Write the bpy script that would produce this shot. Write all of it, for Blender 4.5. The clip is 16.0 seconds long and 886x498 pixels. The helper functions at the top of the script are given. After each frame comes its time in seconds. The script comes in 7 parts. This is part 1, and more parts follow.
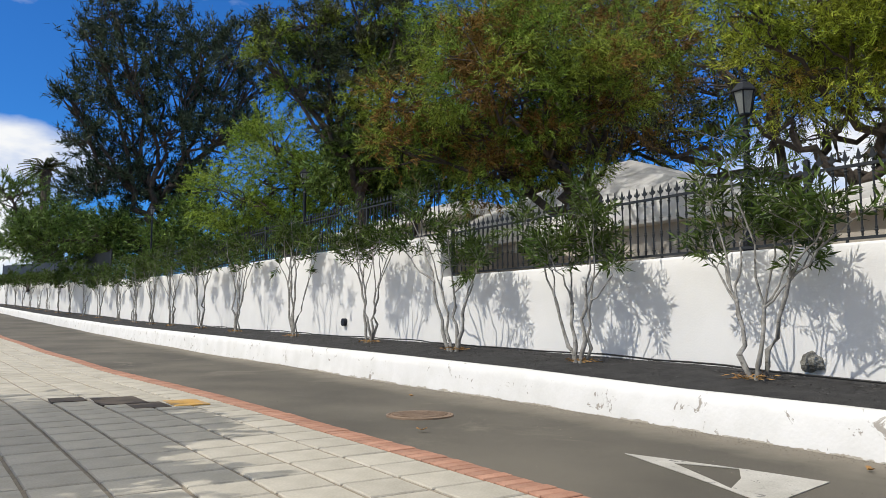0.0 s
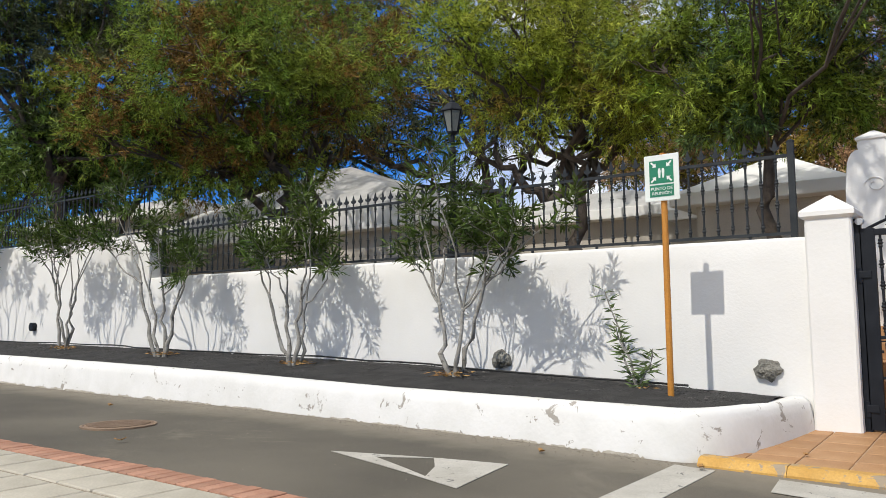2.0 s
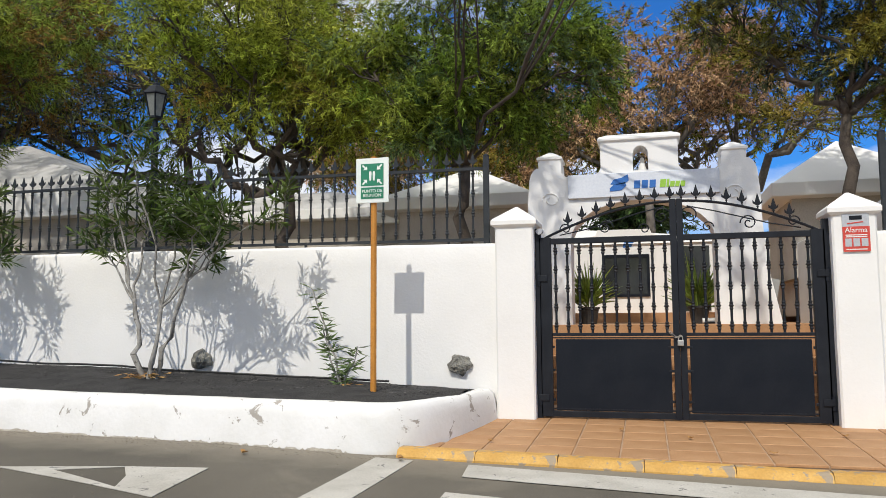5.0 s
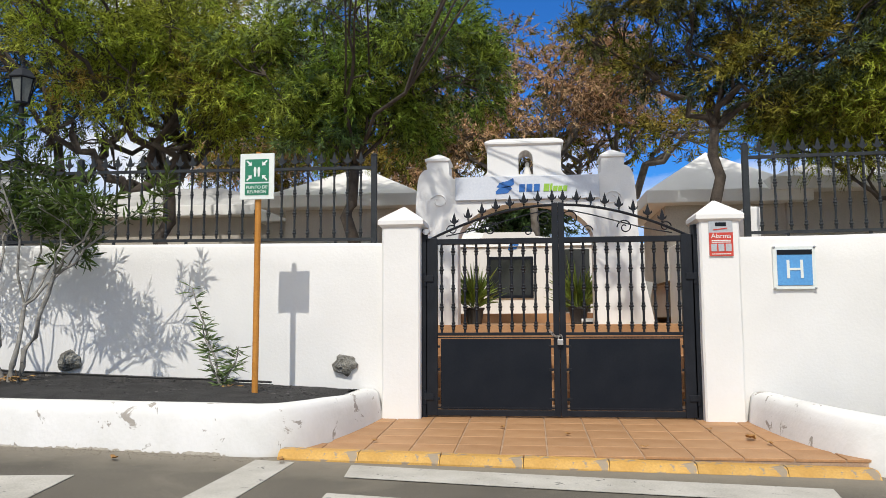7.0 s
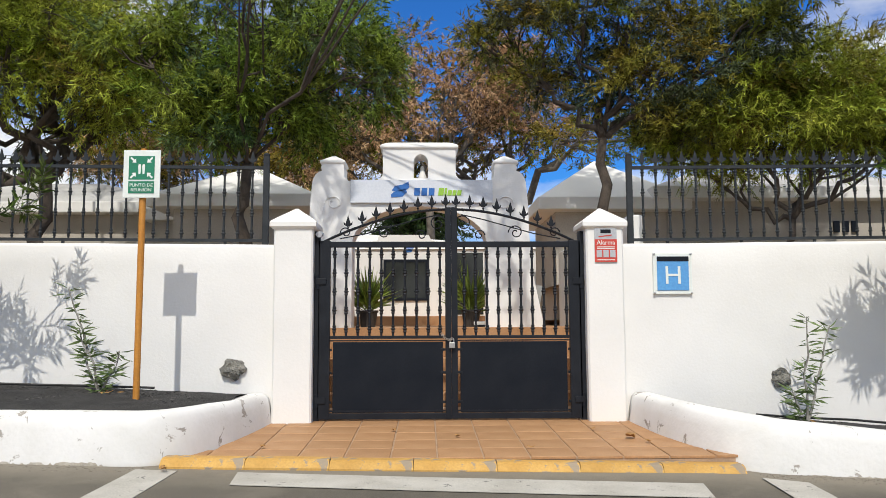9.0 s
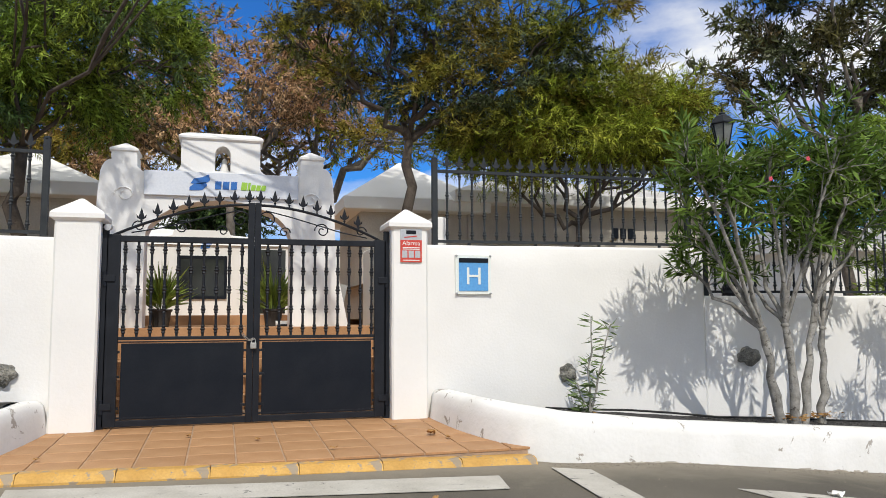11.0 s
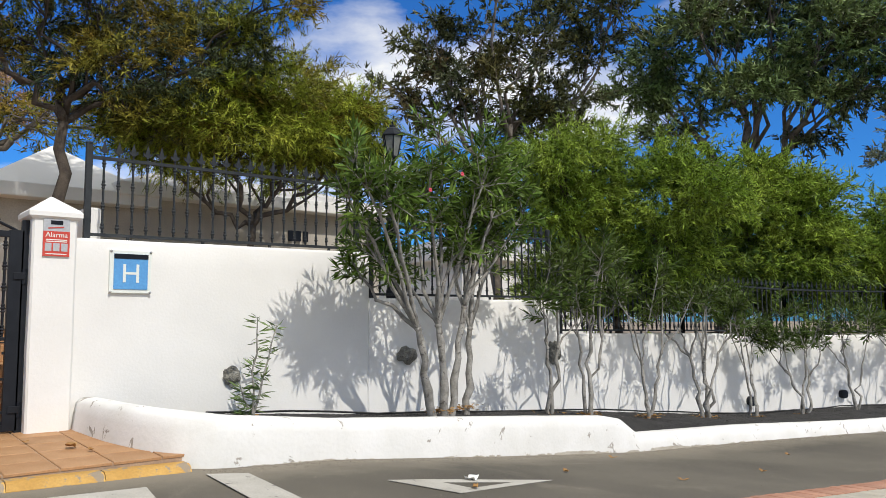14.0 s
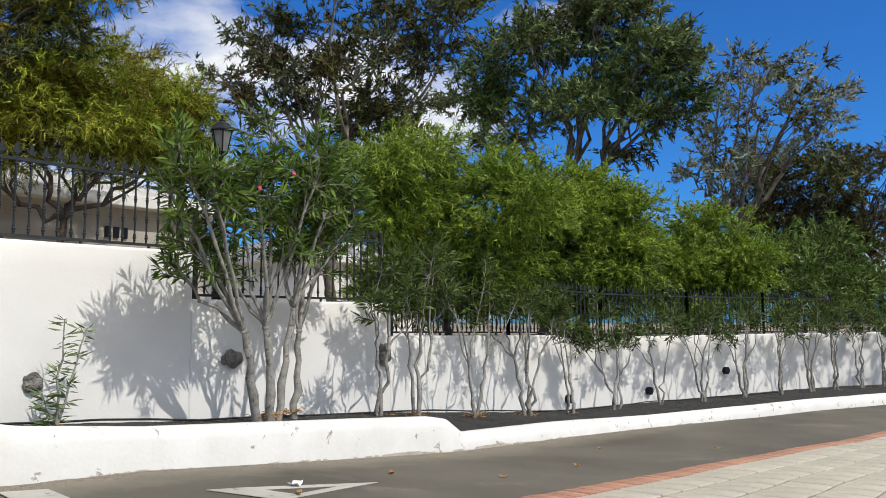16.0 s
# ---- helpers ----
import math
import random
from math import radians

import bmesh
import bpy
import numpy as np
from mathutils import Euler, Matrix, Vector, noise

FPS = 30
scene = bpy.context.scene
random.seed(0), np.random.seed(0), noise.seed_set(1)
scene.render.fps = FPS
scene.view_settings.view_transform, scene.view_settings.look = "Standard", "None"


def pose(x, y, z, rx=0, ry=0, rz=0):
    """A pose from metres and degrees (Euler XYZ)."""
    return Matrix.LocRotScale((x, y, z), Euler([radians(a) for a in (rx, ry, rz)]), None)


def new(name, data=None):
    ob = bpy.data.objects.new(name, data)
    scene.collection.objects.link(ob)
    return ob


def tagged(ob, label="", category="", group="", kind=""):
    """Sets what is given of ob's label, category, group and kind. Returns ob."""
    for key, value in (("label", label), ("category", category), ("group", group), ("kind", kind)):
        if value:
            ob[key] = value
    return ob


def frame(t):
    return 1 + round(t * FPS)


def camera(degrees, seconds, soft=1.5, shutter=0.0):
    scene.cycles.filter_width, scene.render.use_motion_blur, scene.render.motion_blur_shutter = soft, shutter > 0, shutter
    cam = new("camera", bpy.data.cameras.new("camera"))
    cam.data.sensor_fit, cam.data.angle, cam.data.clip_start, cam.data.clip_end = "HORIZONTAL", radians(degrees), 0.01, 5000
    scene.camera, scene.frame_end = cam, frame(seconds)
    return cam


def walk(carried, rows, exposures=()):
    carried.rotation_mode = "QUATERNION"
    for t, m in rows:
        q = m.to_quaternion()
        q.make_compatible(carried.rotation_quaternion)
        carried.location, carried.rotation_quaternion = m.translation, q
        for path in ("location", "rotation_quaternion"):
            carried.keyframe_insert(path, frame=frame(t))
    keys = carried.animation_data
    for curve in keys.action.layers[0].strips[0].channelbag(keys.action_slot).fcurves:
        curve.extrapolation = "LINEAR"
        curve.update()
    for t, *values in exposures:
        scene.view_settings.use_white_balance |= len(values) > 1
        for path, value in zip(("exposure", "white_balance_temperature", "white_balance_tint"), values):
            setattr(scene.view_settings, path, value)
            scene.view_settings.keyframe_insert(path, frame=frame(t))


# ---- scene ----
cam = camera(59.8, 16.0, soft=0.5)
PATH = [
    (0, pose(-0.102, 0.038, 1.089, 95.31, 0.14, 57.30)),
    (0.5, pose(-0.054, 0.010, 1.083, 95.35, 0.36, 51.48)),
    (1, pose(-0.014, 0.005, 1.081, 95.43, 0.52, 45.88)),
    (1.5, pose(0.000, 0.016, 1.077, 95.45, 0.53, 40.91)),
    (2, pose(0.017, 0.008, 1.077, 95.46, 0.47, 36.75)),
    (2.5, pose(-0.005, 0.009, 1.075, 95.47, 0.40, 32.84)),
    (3, pose(-0.032, -0.004, 1.075, 95.41, 0.41, 28.69)),
    (3.5, pose(-0.045, -0.021, 1.070, 95.39, 0.42, 24.59)),
    (4, pose(-0.054, -0.016, 1.064, 95.34, 0.42, 20.71)),
    (4.5, pose(-0.061, 0.026, 1.060, 95.36, 0.36, 17.40)),
    (5, pose(-0.059, 0.001, 1.054, 95.35, 0.34, 14.77)),
    (7.5, pose(-0.024, 0.007, 1.042, 95.44, 0.22, 4.98)),
    (8, pose(-0.009, -0.009, 1.046, 95.50, 0.21, 3.57)),
    (10.5, pose(-0.033, -0.001, 1.061, 95.33, 0.32, -12.05)),
    (11, pose(-0.047, 0.027, 1.062, 95.32, 0.35, -15.92)),
    (11.5, pose(-0.028, 0.018, 1.057, 95.33, 0.38, -19.61)),
    (12, pose(-0.011, 0.023, 1.050, 95.34, 0.40, -23.91)),
    (12.5, pose(0.016, 0.012, 1.047, 95.35, 0.41, -28.25)),
    (13, pose(0.034, 0.022, 1.045, 95.36, 0.35, -32.10)),
    (13.5, pose(0.052, 0.021, 1.043, 95.35, 0.39, -35.92)),
    (14, pose(0.062, 0.018, 1.041, 95.39, 0.40, -39.49)),
    (14.5, pose(0.078, 0.001, 1.043, 95.40, 0.43, -42.99)),
    (15, pose(0.092, 0.001, 1.045, 95.42, 0.42, -46.32)),
    (15.5, pose(0.101, -0.003, 1.047, 95.46, 0.40, -49.33)),
    (16, pose(0.108, 0.006, 1.045, 95.45, 0.36, -51.73)),
]
walk(cam, PATH)

# ---------- world, sun, exposure ----------
SUN_TO = Vector((0.07, 0.85, -0.956)).normalized()      # the way the sunlight travels
sun_elev = math.asin(-SUN_TO.z)
sun_data = bpy.data.lights.new("sun", "SUN")
sun_data.energy, sun_data.angle, sun_data.color = 3.0, radians(0.53), (1.0, 0.955, 0.875)
sun = new("sun", sun_data)
sun.rotation_mode = "QUATERNION"
sun.rotation_quaternion = SUN_TO.to_track_quat("-Z", "Y")

world = bpy.data.worlds.new("sky")
scene.world = world
world.use_nodes = True
wn, wl = world.node_tree.nodes, world.node_tree.links
wn.clear()
w_out, w_bg = wn.new("ShaderNodeOutputWorld"), wn.new("ShaderNodeBackground")
w_sky = wn.new("ShaderNodeTexSky")
w_sky.sky_type, w_sky.sun_disc = "NISHITA", False
w_sky.sun_elevation, w_sky.sun_rotation = sun_elev, math.atan2(-SUN_TO.x, -SUN_TO.y)
w_sky.air_density, w_sky.dust_density, w_sky.ozone_density = 1.0, 0.8, 2.0
w_tc, w_map, w_noise = wn.new("ShaderNodeTexCoord"), wn.new("ShaderNodeMapping"), wn.new("ShaderNodeTexNoise")
w_map.inputs["Scale"].default_value = (1.0, 1.0, 2.6)
w_map.inputs["Location"].default_value = (2.15, 0.3, 0.2)
w_noise.inputs["Scale"].default_value, w_noise.inputs["Detail"].default_value = 1.9, 9
w_noise.inputs["Roughness"].default_value = 0.52
w_ramp = wn.new("ShaderNodeValToRGB")
w_ramp.color_ramp.elements[0].position, w_ramp.color_ramp.elements[1].position = 0.50, 0.60
w_tint = wn.new("ShaderNodeMix")
w_tint.data_type, w_tint.blend_type = "RGBA", "MULTIPLY"
w_tint.inputs[0].default_value = 1.0
w_tint.inputs[7].default_value = (0.17, 0.57, 1.12, 1)
w_mix = wn.new("ShaderNodeMix")
w_mix.data_type = "RGBA"
w_mix.inputs[7].default_value = (7.4, 7.5, 7.6, 1)
wl.new(w_tc.outputs["Generated"], w_map.inputs["Vector"])
wl.new(w_map.outputs["Vector"], w_noise.inputs["Vector"])
w_sep, w_low, w_add = wn.new("ShaderNodeSeparateXYZ"), wn.new("ShaderNodeMapRange"), wn.new("ShaderNodeMath")
w_low.inputs["From Min"].default_value, w_low.inputs["From Max"].default_value = 0.20, 0.38
w_low.inputs["To Min"].default_value, w_low.inputs["To Max"].default_value = -0.02, -0.08
w_add.operation = "ADD"
wl.new(w_tc.outputs["Generated"], w_sep.inputs["Vector"])
wl.new(w_sep.outputs["Z"], w_low.inputs["Value"])
wl.new(w_noise.outputs["Fac"], w_add.inputs[0])
wl.new(w_low.outputs["Result"], w_add.inputs[1])
# unseen cloud overhead, added to make the fill light whiter
w_high, w_add2 = wn.new("ShaderNodeMapRange"), wn.new("ShaderNodeMath")
w_high.inputs["From Min"].default_value, w_high.inputs["From Max"].default_value = 0.43, 0.62
w_high.inputs["To Min"].default_value, w_high.inputs["To Max"].default_value = 0.0, 0.30
w_add2.operation = "ADD"
wl.new(w_sep.outputs["Z"], w_high.inputs["Value"])
wl.new(w_add.outputs["Value"], w_add2.inputs[0])
wl.new(w_high.outputs["Result"], w_add2.inputs[1])
# cloud banks low over the trees, then an unseen one added to whiten fill
w_sum = w_add2.outputs["Value"]
for bank, size, gain in (((0.524, 0.797, 0.298), 0.23, 0.19), ((0.768, 0.585, 0.259), 0.17, 0.13), ((-0.978, 0.069, 0.198), 0.14, 0.13), ((-0.467, 0.787, 0.403), 0.14, 0.13), ((0.789, 0.478, 0.385), 0.10, 0.10), ((0.0, -0.95, 0.30), 1.10, 0.30)):
    w_off, w_flat, w_len, w_in, w_more = [wn.new("ShaderNode" + k) for k in ("VectorMath", "VectorMath", "VectorMath", "MapRange", "Math")]
    w_off.operation, w_flat.operation, w_len.operation, w_more.operation = "SUBTRACT", "MULTIPLY", "LENGTH", "ADD"
    w_off.inputs[1].default_value, w_flat.inputs[1].default_value = bank, (1.0, 1.0, 2.2)
    w_in.inputs["From Min"].default_value, w_in.inputs["From Max"].default_value = size, 0.02
    w_in.inputs["To Min"].default_value, w_in.inputs["To Max"].default_value = 0.0, gain
    wl.new(w_tc.outputs["Generated"], w_off.inputs[0])
    wl.new(w_off.outputs["Vector"], w_flat.inputs[0])
    wl.new(w_flat.outputs["Vector"], w_len.inputs[0])
    wl.new(w_len.outputs["Value"], w_in.inputs["Value"])
    wl.new(w_sum, w_more.inputs[0])
    wl.new(w_in.outputs["Result"], w_more.inputs[1])
    w_sum = w_more.outputs["Value"]
wl.new(w_sum, w_ramp.inputs["Fac"])
wl.new(w_sky.outputs["Color"], w_tint.inputs[6])
wl.new(w_tint.outputs[2], w_mix.inputs[6])
wl.new(w_ramp.outputs["Color"], w_mix.inputs[0])
wl.new(w_mix.outputs[2], w_bg.inputs["Color"])
w_bg.inputs["Strength"].default_value = 0.126
wl.new(w_bg.outputs["Background"], w_out.inputs["Surface"])


# ---------- materials ----------
def material(name, color, color2=None, scale=6.0, fine=60.0, rough=0.8, bump=0.2, bump_dist=0.01, metal=0.0,
             spots=None, spot_scale=3.0, spot_at=0.62, spot_soft=0.04, vary=0.0, translucent=0.0, island=False, fine_amount=0.25, spec=0.5):
    """Two-scale colour variation, optional stains with their own shape, fine relief."""
    m = bpy.data.materials.new(name)
    m.use_nodes = True
    n, l = m.node_tree.nodes, m.node_tree.links
    p = n["Principled BSDF"]
    p.inputs["Roughness"].default_value, p.inputs["Metallic"].default_value = rough, metal
    p.inputs["Specular IOR Level"].default_value = spec
    tc = n.new("ShaderNodeTexCoord")
    big, small = n.new("ShaderNodeTexNoise"), n.new("ShaderNodeTexNoise")
    big.inputs["Scale"].default_value, big.inputs["Detail"].default_value = scale, 6
    small.inputs["Scale"].default_value, small.inputs["Detail"].default_value = fine, 4
    for t in (big, small):
        l.new(tc.outputs["Object"], t.inputs["Vector"])
    mix = n.new("ShaderNodeMix")
    mix.data_type = "RGBA"
    mix.inputs[6].default_value = (*color, 1)
    mix.inputs[7].default_value = (*(color2 or color), 1)
    spread = n.new("ShaderNodeMapRange")
    spread.inputs["From Min"].default_value, spread.inputs["From Max"].default_value = 0.35, 0.65
    l.new(big.outputs["Fac"], spread.inputs["Value"])
    l.new(spread.outputs["Result"], mix.inputs[0])
    grain = n.new("ShaderNodeMix")
    grain.data_type, grain.blend_type = "RGBA", "OVERLAY"
    grain.inputs[0].default_value = fine_amount
    l.new(mix.outputs[2], grain.inputs[6])
    l.new(small.outputs["Fac"], grain.inputs[7])
    out = grain.outputs[2]
    if spots:
        sp, ramp, smix = n.new("ShaderNodeTexNoise"), n.new("ShaderNodeMapRange"), n.new("ShaderNodeMix")
        sp.inputs["Scale"].default_value, sp.inputs["Detail"].default_value = spot_scale, 10
        sp.inputs["Roughness"].default_value, sp.inputs["Distortion"].default_value = 0.68, 0.9
        ramp.inputs["From Min"].default_value, ramp.inputs["From Max"].default_value = spot_at, spot_at + spot_soft
        l.new(tc.outputs["Object"], sp.inputs["Vector"])
        l.new(sp.outputs["Fac"], ramp.inputs["Value"])
        smix.data_type = "RGBA"
        smix.inputs[7].default_value = (*spots, 1)
        l.new(ramp.outputs["Result"], smix.inputs[0])
        l.new(out, smix.inputs[6])
        out = smix.outputs[2]
    if vary:
        hsv, rng = n.new("ShaderNodeHueSaturation"), n.new("ShaderNodeMapRange")
        if island:
            src = n.new("ShaderNodeNewGeometry").outputs["Random Per Island"]
        else:
            src = n.new("ShaderNodeObjectInfo").outputs["Random"]
        rng.inputs["To Min"].default_value, rng.inputs["To Max"].default_value = 1 - vary, 1 + vary
        l.new(src, rng.inputs["Value"])
        l.new(rng.outputs["Result"], hsv.inputs["Value"])
        l.new(out, hsv.inputs["Color"])
        out = hsv.outputs["Color"]
    l.new(out, p.inputs["Base Color"])
    if bump:
        b = n.new("ShaderNodeBump")
        b.inputs["Strength"].default_value, b.inputs["Distance"].default_value = bump, bump_dist
        add = n.new("ShaderNodeMath")
        add.operation = "ADD"
        l.new(big.outputs["Fac"], add.inputs[0])
        l.new(small.outputs["Fac"], add.inputs[1])
        l.new(add.outputs["Value"], b.inputs["Height"])
        l.new(b.outputs["Normal"], p.inputs["Normal"])
    if translucent:
        tr, ms = n.new("ShaderNodeBsdfTranslucent"), n.new("ShaderNodeMixShader")
        ms.inputs["Fac"].default_value = translucent
        l.new(out, tr.inputs["Color"])
        l.new(p.outputs["BSDF"], ms.inputs[1])
        l.new(tr.outputs["BSDF"], ms.inputs[2])
        l.new(ms.outputs["Shader"], n["Material Output"].inputs["Surface"])
    return m


M_WALL = material("whitewash", (0.755, 0.745, 0.72), (0.80, 0.79, 0.765), 1.6, 38, 0.9, 0.16, 0.012, fine_amount=0.06)
M_KERB = material("whitewashed_kerb", (0.70, 0.69, 0.66), (0.78, 0.77, 0.75), 2.5, 30, 0.9, 0.22, 0.012,
                  spots=(0.36, 0.33, 0.29), spot_scale=4.2, spot_at=0.615, spot_soft=0.02, fine_amount=0.10)
M_ASPHALT = material("asphalt", (0.079, 0.070, 0.055), (0.134, 0.119, 0.093), 0.55, 190, 0.88, 0.5, 0.005,
                     spots=(0.195, 0.172, 0.134), spot_scale=0.8, spot_at=0.58, spot_soft=0.18, fine_amount=0.65)


def add_dust(m, y0, y1, color):
    """Dust that the wheels leave lying along the far side of the lane, in ragged drifts."""
    n, l = m.node_tree.nodes, m.node_tree.links
    p = n["Principled BSDF"]
    tc, sep, rng, ns, add, cut, mix = [n.new("ShaderNode" + k) for k in ("TexCoord", "SeparateXYZ", "MapRange", "TexNoise", "Math", "MapRange", "Mix")]
    ns.inputs["Scale"].default_value, ns.inputs["Detail"].default_value, ns.inputs["Roughness"].default_value = 2.2, 10, 0.72
    rng.inputs["From Min"].default_value, rng.inputs["From Max"].default_value = y0, y1
    add.operation = "ADD"
    cut.inputs["From Min"].default_value, cut.inputs["From Max"].default_value = 0.72, 1.42
    mix.data_type = "RGBA"
    mix.inputs[7].default_value = (*color, 1)
    l.new(tc.outputs["Object"], sep.inputs["Vector"])
    l.new(tc.outputs["Object"], ns.inputs["Vector"])
    l.new(sep.outputs["Y"], rng.inputs["Value"])
    l.new(rng.outputs["Result"], add.inputs[0])
    l.new(ns.outputs["Fac"], add.inputs[1])
    l.new(add.outputs["Value"], cut.inputs["Value"])
    l.new(cut.outputs["Result"], mix.inputs[0])
    l.new(p.inputs["Base Color"].links[0].from_socket, mix.inputs[6])
    l.new(mix.outputs[2], p.inputs["Base Color"])


add_dust(M_ASPHALT, 4.75, 5.68, (0.215, 0.188, 0.145))
M_PAINT = material("road_paint", (0.391, 0.370, 0.327), (0.493, 0.472, 0.425), 3, 90, 0.8, 0.3, 0.004,
                   spots=(0.16, 0.155, 0.145), spot_scale=11, spot_at=0.61, spot_soft=0.03, fine_amount=0.3)
M_YELLOW = material("yellow_paint", (0.478, 0.267, 0.060), (0.570, 0.340, 0.092), 4, 60, 0.75, 0.35, 0.006,
                    spots=(0.30, 0.24, 0.17), spot_scale=6, spot_at=0.545, spot_soft=0.03, vary=0.06)
M_TERRA = material("terracotta_tile", (0.345, 0.180, 0.078), (0.415, 0.235, 0.115), 3, 70, 0.7, 0.25, 0.004, vary=0.08)
M_GROUT = material("grout", (0.36, 0.25, 0.17), (0.44, 0.31, 0.21), 9, 90, 0.95, 0.3)
M_PAVER = material("cream_paver", (0.385, 0.352, 0.287), (0.470, 0.433, 0.360), 3, 60, 0.85, 0.3, 0.004,
                   spots=(0.36, 0.33, 0.29), spot_scale=4, spot_at=0.62, spot_soft=0.1, vary=0.07, fine_amount=0.2)
M_JOINT = material("paver_joint", (0.22, 0.185, 0.14), (0.28, 0.24, 0.18), 9, 90, 0.95, 0.3)
M_BRICK = material("red_brick", (0.34, 0.165, 0.105), (0.42, 0.23, 0.155), 6, 70, 0.85, 0.3, 0.004, vary=0.16)
M_SOIL = material("black_picon_gravel", (0.020, 0.019, 0.018), (0.038, 0.036, 0.034), 5, 150, 0.95, 0.7, 0.012, fine_amount=0.8)
M_PEBBLE = material("loose_gravel", (0.030, 0.029, 0.028), (0.075, 0.071, 0.066), 12, 90, 0.95, 0.0, vary=0.85, island=True)
M_IRON = material("anthracite_iron", (0.006, 0.008, 0.013), (0.011, 0.014, 0.020), 8, 60, 0.5, 0.1, 0.002, spec=0.25)
M_FENCE = material("weathered_iron", (0.016, 0.020, 0.025), (0.030, 0.034, 0.038), 8, 60, 0.6, 0.1, 0.002, spec=0.3)
M_ORANGE = material("ochre_painted_pole", (0.46, 0.19, 0.025), (0.53, 0.23, 0.035), 5, 50, 0.5, 0.15, 0.003)
M_SIGNWHITE = material("sign_white", (0.70, 0.74, 0.70), (0.76, 0.79, 0.75), 4, 60, 0.45, 0.0)
M_GREEN = material("sign_green", (0.012, 0.17, 0.095), (0.015, 0.20, 0.11), 4, 60, 0.45, 0.0)
M_BLUE = material("sign_blue", (0.09, 0.30, 0.62), (0.10, 0.33, 0.66), 4, 60, 0.35, 0.0)
M_LOGOBLUE = material("logo_blue", (0.02, 0.13, 0.42), None, 4, 60, 0.4, 0.0)
M_LOGOGREEN = material("logo_green", (0.28, 0.50, 0.05), None, 4, 60, 0.4, 0.0)
M_RED = material("sign_red", (0.52, 0.045, 0.03), (0.56, 0.06, 0.04), 4, 60, 0.4, 0.0)
M_GREYSIGN = material("sign_grey", (0.42, 0.44, 0.47), None, 4, 60, 0.4, 0.0)
M_GREYPANEL = material("grey_panel", (0.20, 0.20, 0.195), (0.26, 0.26, 0.25), 4, 60, 0.6, 0.0)
M_BLACK = material("black_enamel", (0.006, 0.009, 0.015), (0.010, 0.013, 0.019), 4, 60, 0.5, 0.0, spec=0.16)
M_ROCK = material("volcanic_rock", (0.13, 0.125, 0.11), (0.31, 0.30, 0.26), 9, 60, 0.95, 1.0, 0.03, fine_amount=0.5)
M_RUST = material("rusty_cast_iron", (0.20, 0.135, 0.09), (0.27, 0.19, 0.13), 7, 80, 0.8, 0.3, 0.003)
M_COVER = material("dark_cover_iron", (0.060, 0.046, 0.034), (0.095, 0.072, 0.052), 7, 80, 0.8, 0.3, 0.003)
M_STEEL = material("zinc_steel", (0.50, 0.50, 0.49), None, 8, 60, 0.35, 0.05, metal=0.9)
M_BOARD = material("sign_board", (0.60, 0.63, 0.68), (0.64, 0.67, 0.72), 3, 40, 0.5, 0.05)
# beige render, greyed by tree and eave shade put into its colour
M_HOUSE = material("shaded_beige_render", (0.42, 0.38, 0.33), (0.50, 0.46, 0.40), 1.5, 40, 0.9, 0.3)
# white roof toned down to grey: the trees' shade is in this colour
M_ROOF_SHADED = material("shaded_white_roof", (0.40, 0.39, 0.37), (0.54, 0.53, 0.51), 1.2, 30, 0.9, 0.3, 0.01)
M_FLAKE = material("bare_kerb_render", (0.36, 0.32, 0.26), (0.52, 0.48, 0.41), 14, 90, 0.95, 0.4, 0.004, fine_amount=0.5)
M_GRIT = material("road_grit", (0.15, 0.132, 0.105), (0.25, 0.22, 0.175), 20, 90, 0.95, 0.0, vary=0.4, island=True)
M_GLASSDARK = material("window_dark", (0.015, 0.018, 0.02), (0.03, 0.035, 0.03), 3, 20, 0.12, 0.0)
M_EARTH = material("dry_earth", (0.20, 0.16, 0.115), (0.27, 0.22, 0.16), 0.6, 25, 0.95, 0.5, 0.03)
M_HOSE = material("black_hose", (0.015, 0.015, 0.015), None, 4, 40, 0.6, 0.0)
M_POT = material("dark_pot", (0.03, 0.028, 0.026), (0.05, 0.045, 0.04), 5, 40, 0.6, 0.1)
M_PAPER = material("paper", (0.78, 0.78, 0.76), None, 4, 40, 0.8, 0.1)
M_DEADLEAF = material("dead_leaf", (0.34, 0.17, 0.05), (0.42, 0.25, 0.09), 9, 60, 0.8, 0.2)
M_LAMPGLASS = material("frosted_lamp_glass", (0.30, 0.32, 0.30), (0.38, 0.40, 0.38), 9, 60, 0.25, 0.05, translucent=0.5)
M_BARK = material("grey_bark", (0.11, 0.09, 0.075), (0.19, 0.165, 0.135), 7, 50, 0.95, 0.8, 0.02)
M_BARKDARK = material("dark_bark", (0.055, 0.042, 0.034), (0.10, 0.08, 0.062), 7, 50, 0.95, 0.8, 0.02)
M_BARKPALE = material("pale_oleander_bark", (0.19, 0.18, 0.16), (0.36, 0.345, 0.315), 11, 60, 0.9, 0.6, 0.01, spots=(0.09, 0.08, 0.07), spot_scale=16, spot_at=0.57, spot_soft=0.05)


# ---------- mesh helpers ----------
def finish(name, bm, mat, smooth=False):
    me = bpy.data.meshes.new(name)
    bmesh.ops.recalc_face_normals(bm, faces=bm.faces)
    bm.to_mesh(me)
    bm.free()
    for mm in (mat if isinstance(mat, (list, tuple)) else [mat]):
        me.materials.append(mm)
    if smooth:
        me.polygons.foreach_set("use_smooth", [True] * len(me.polygons))
    return me


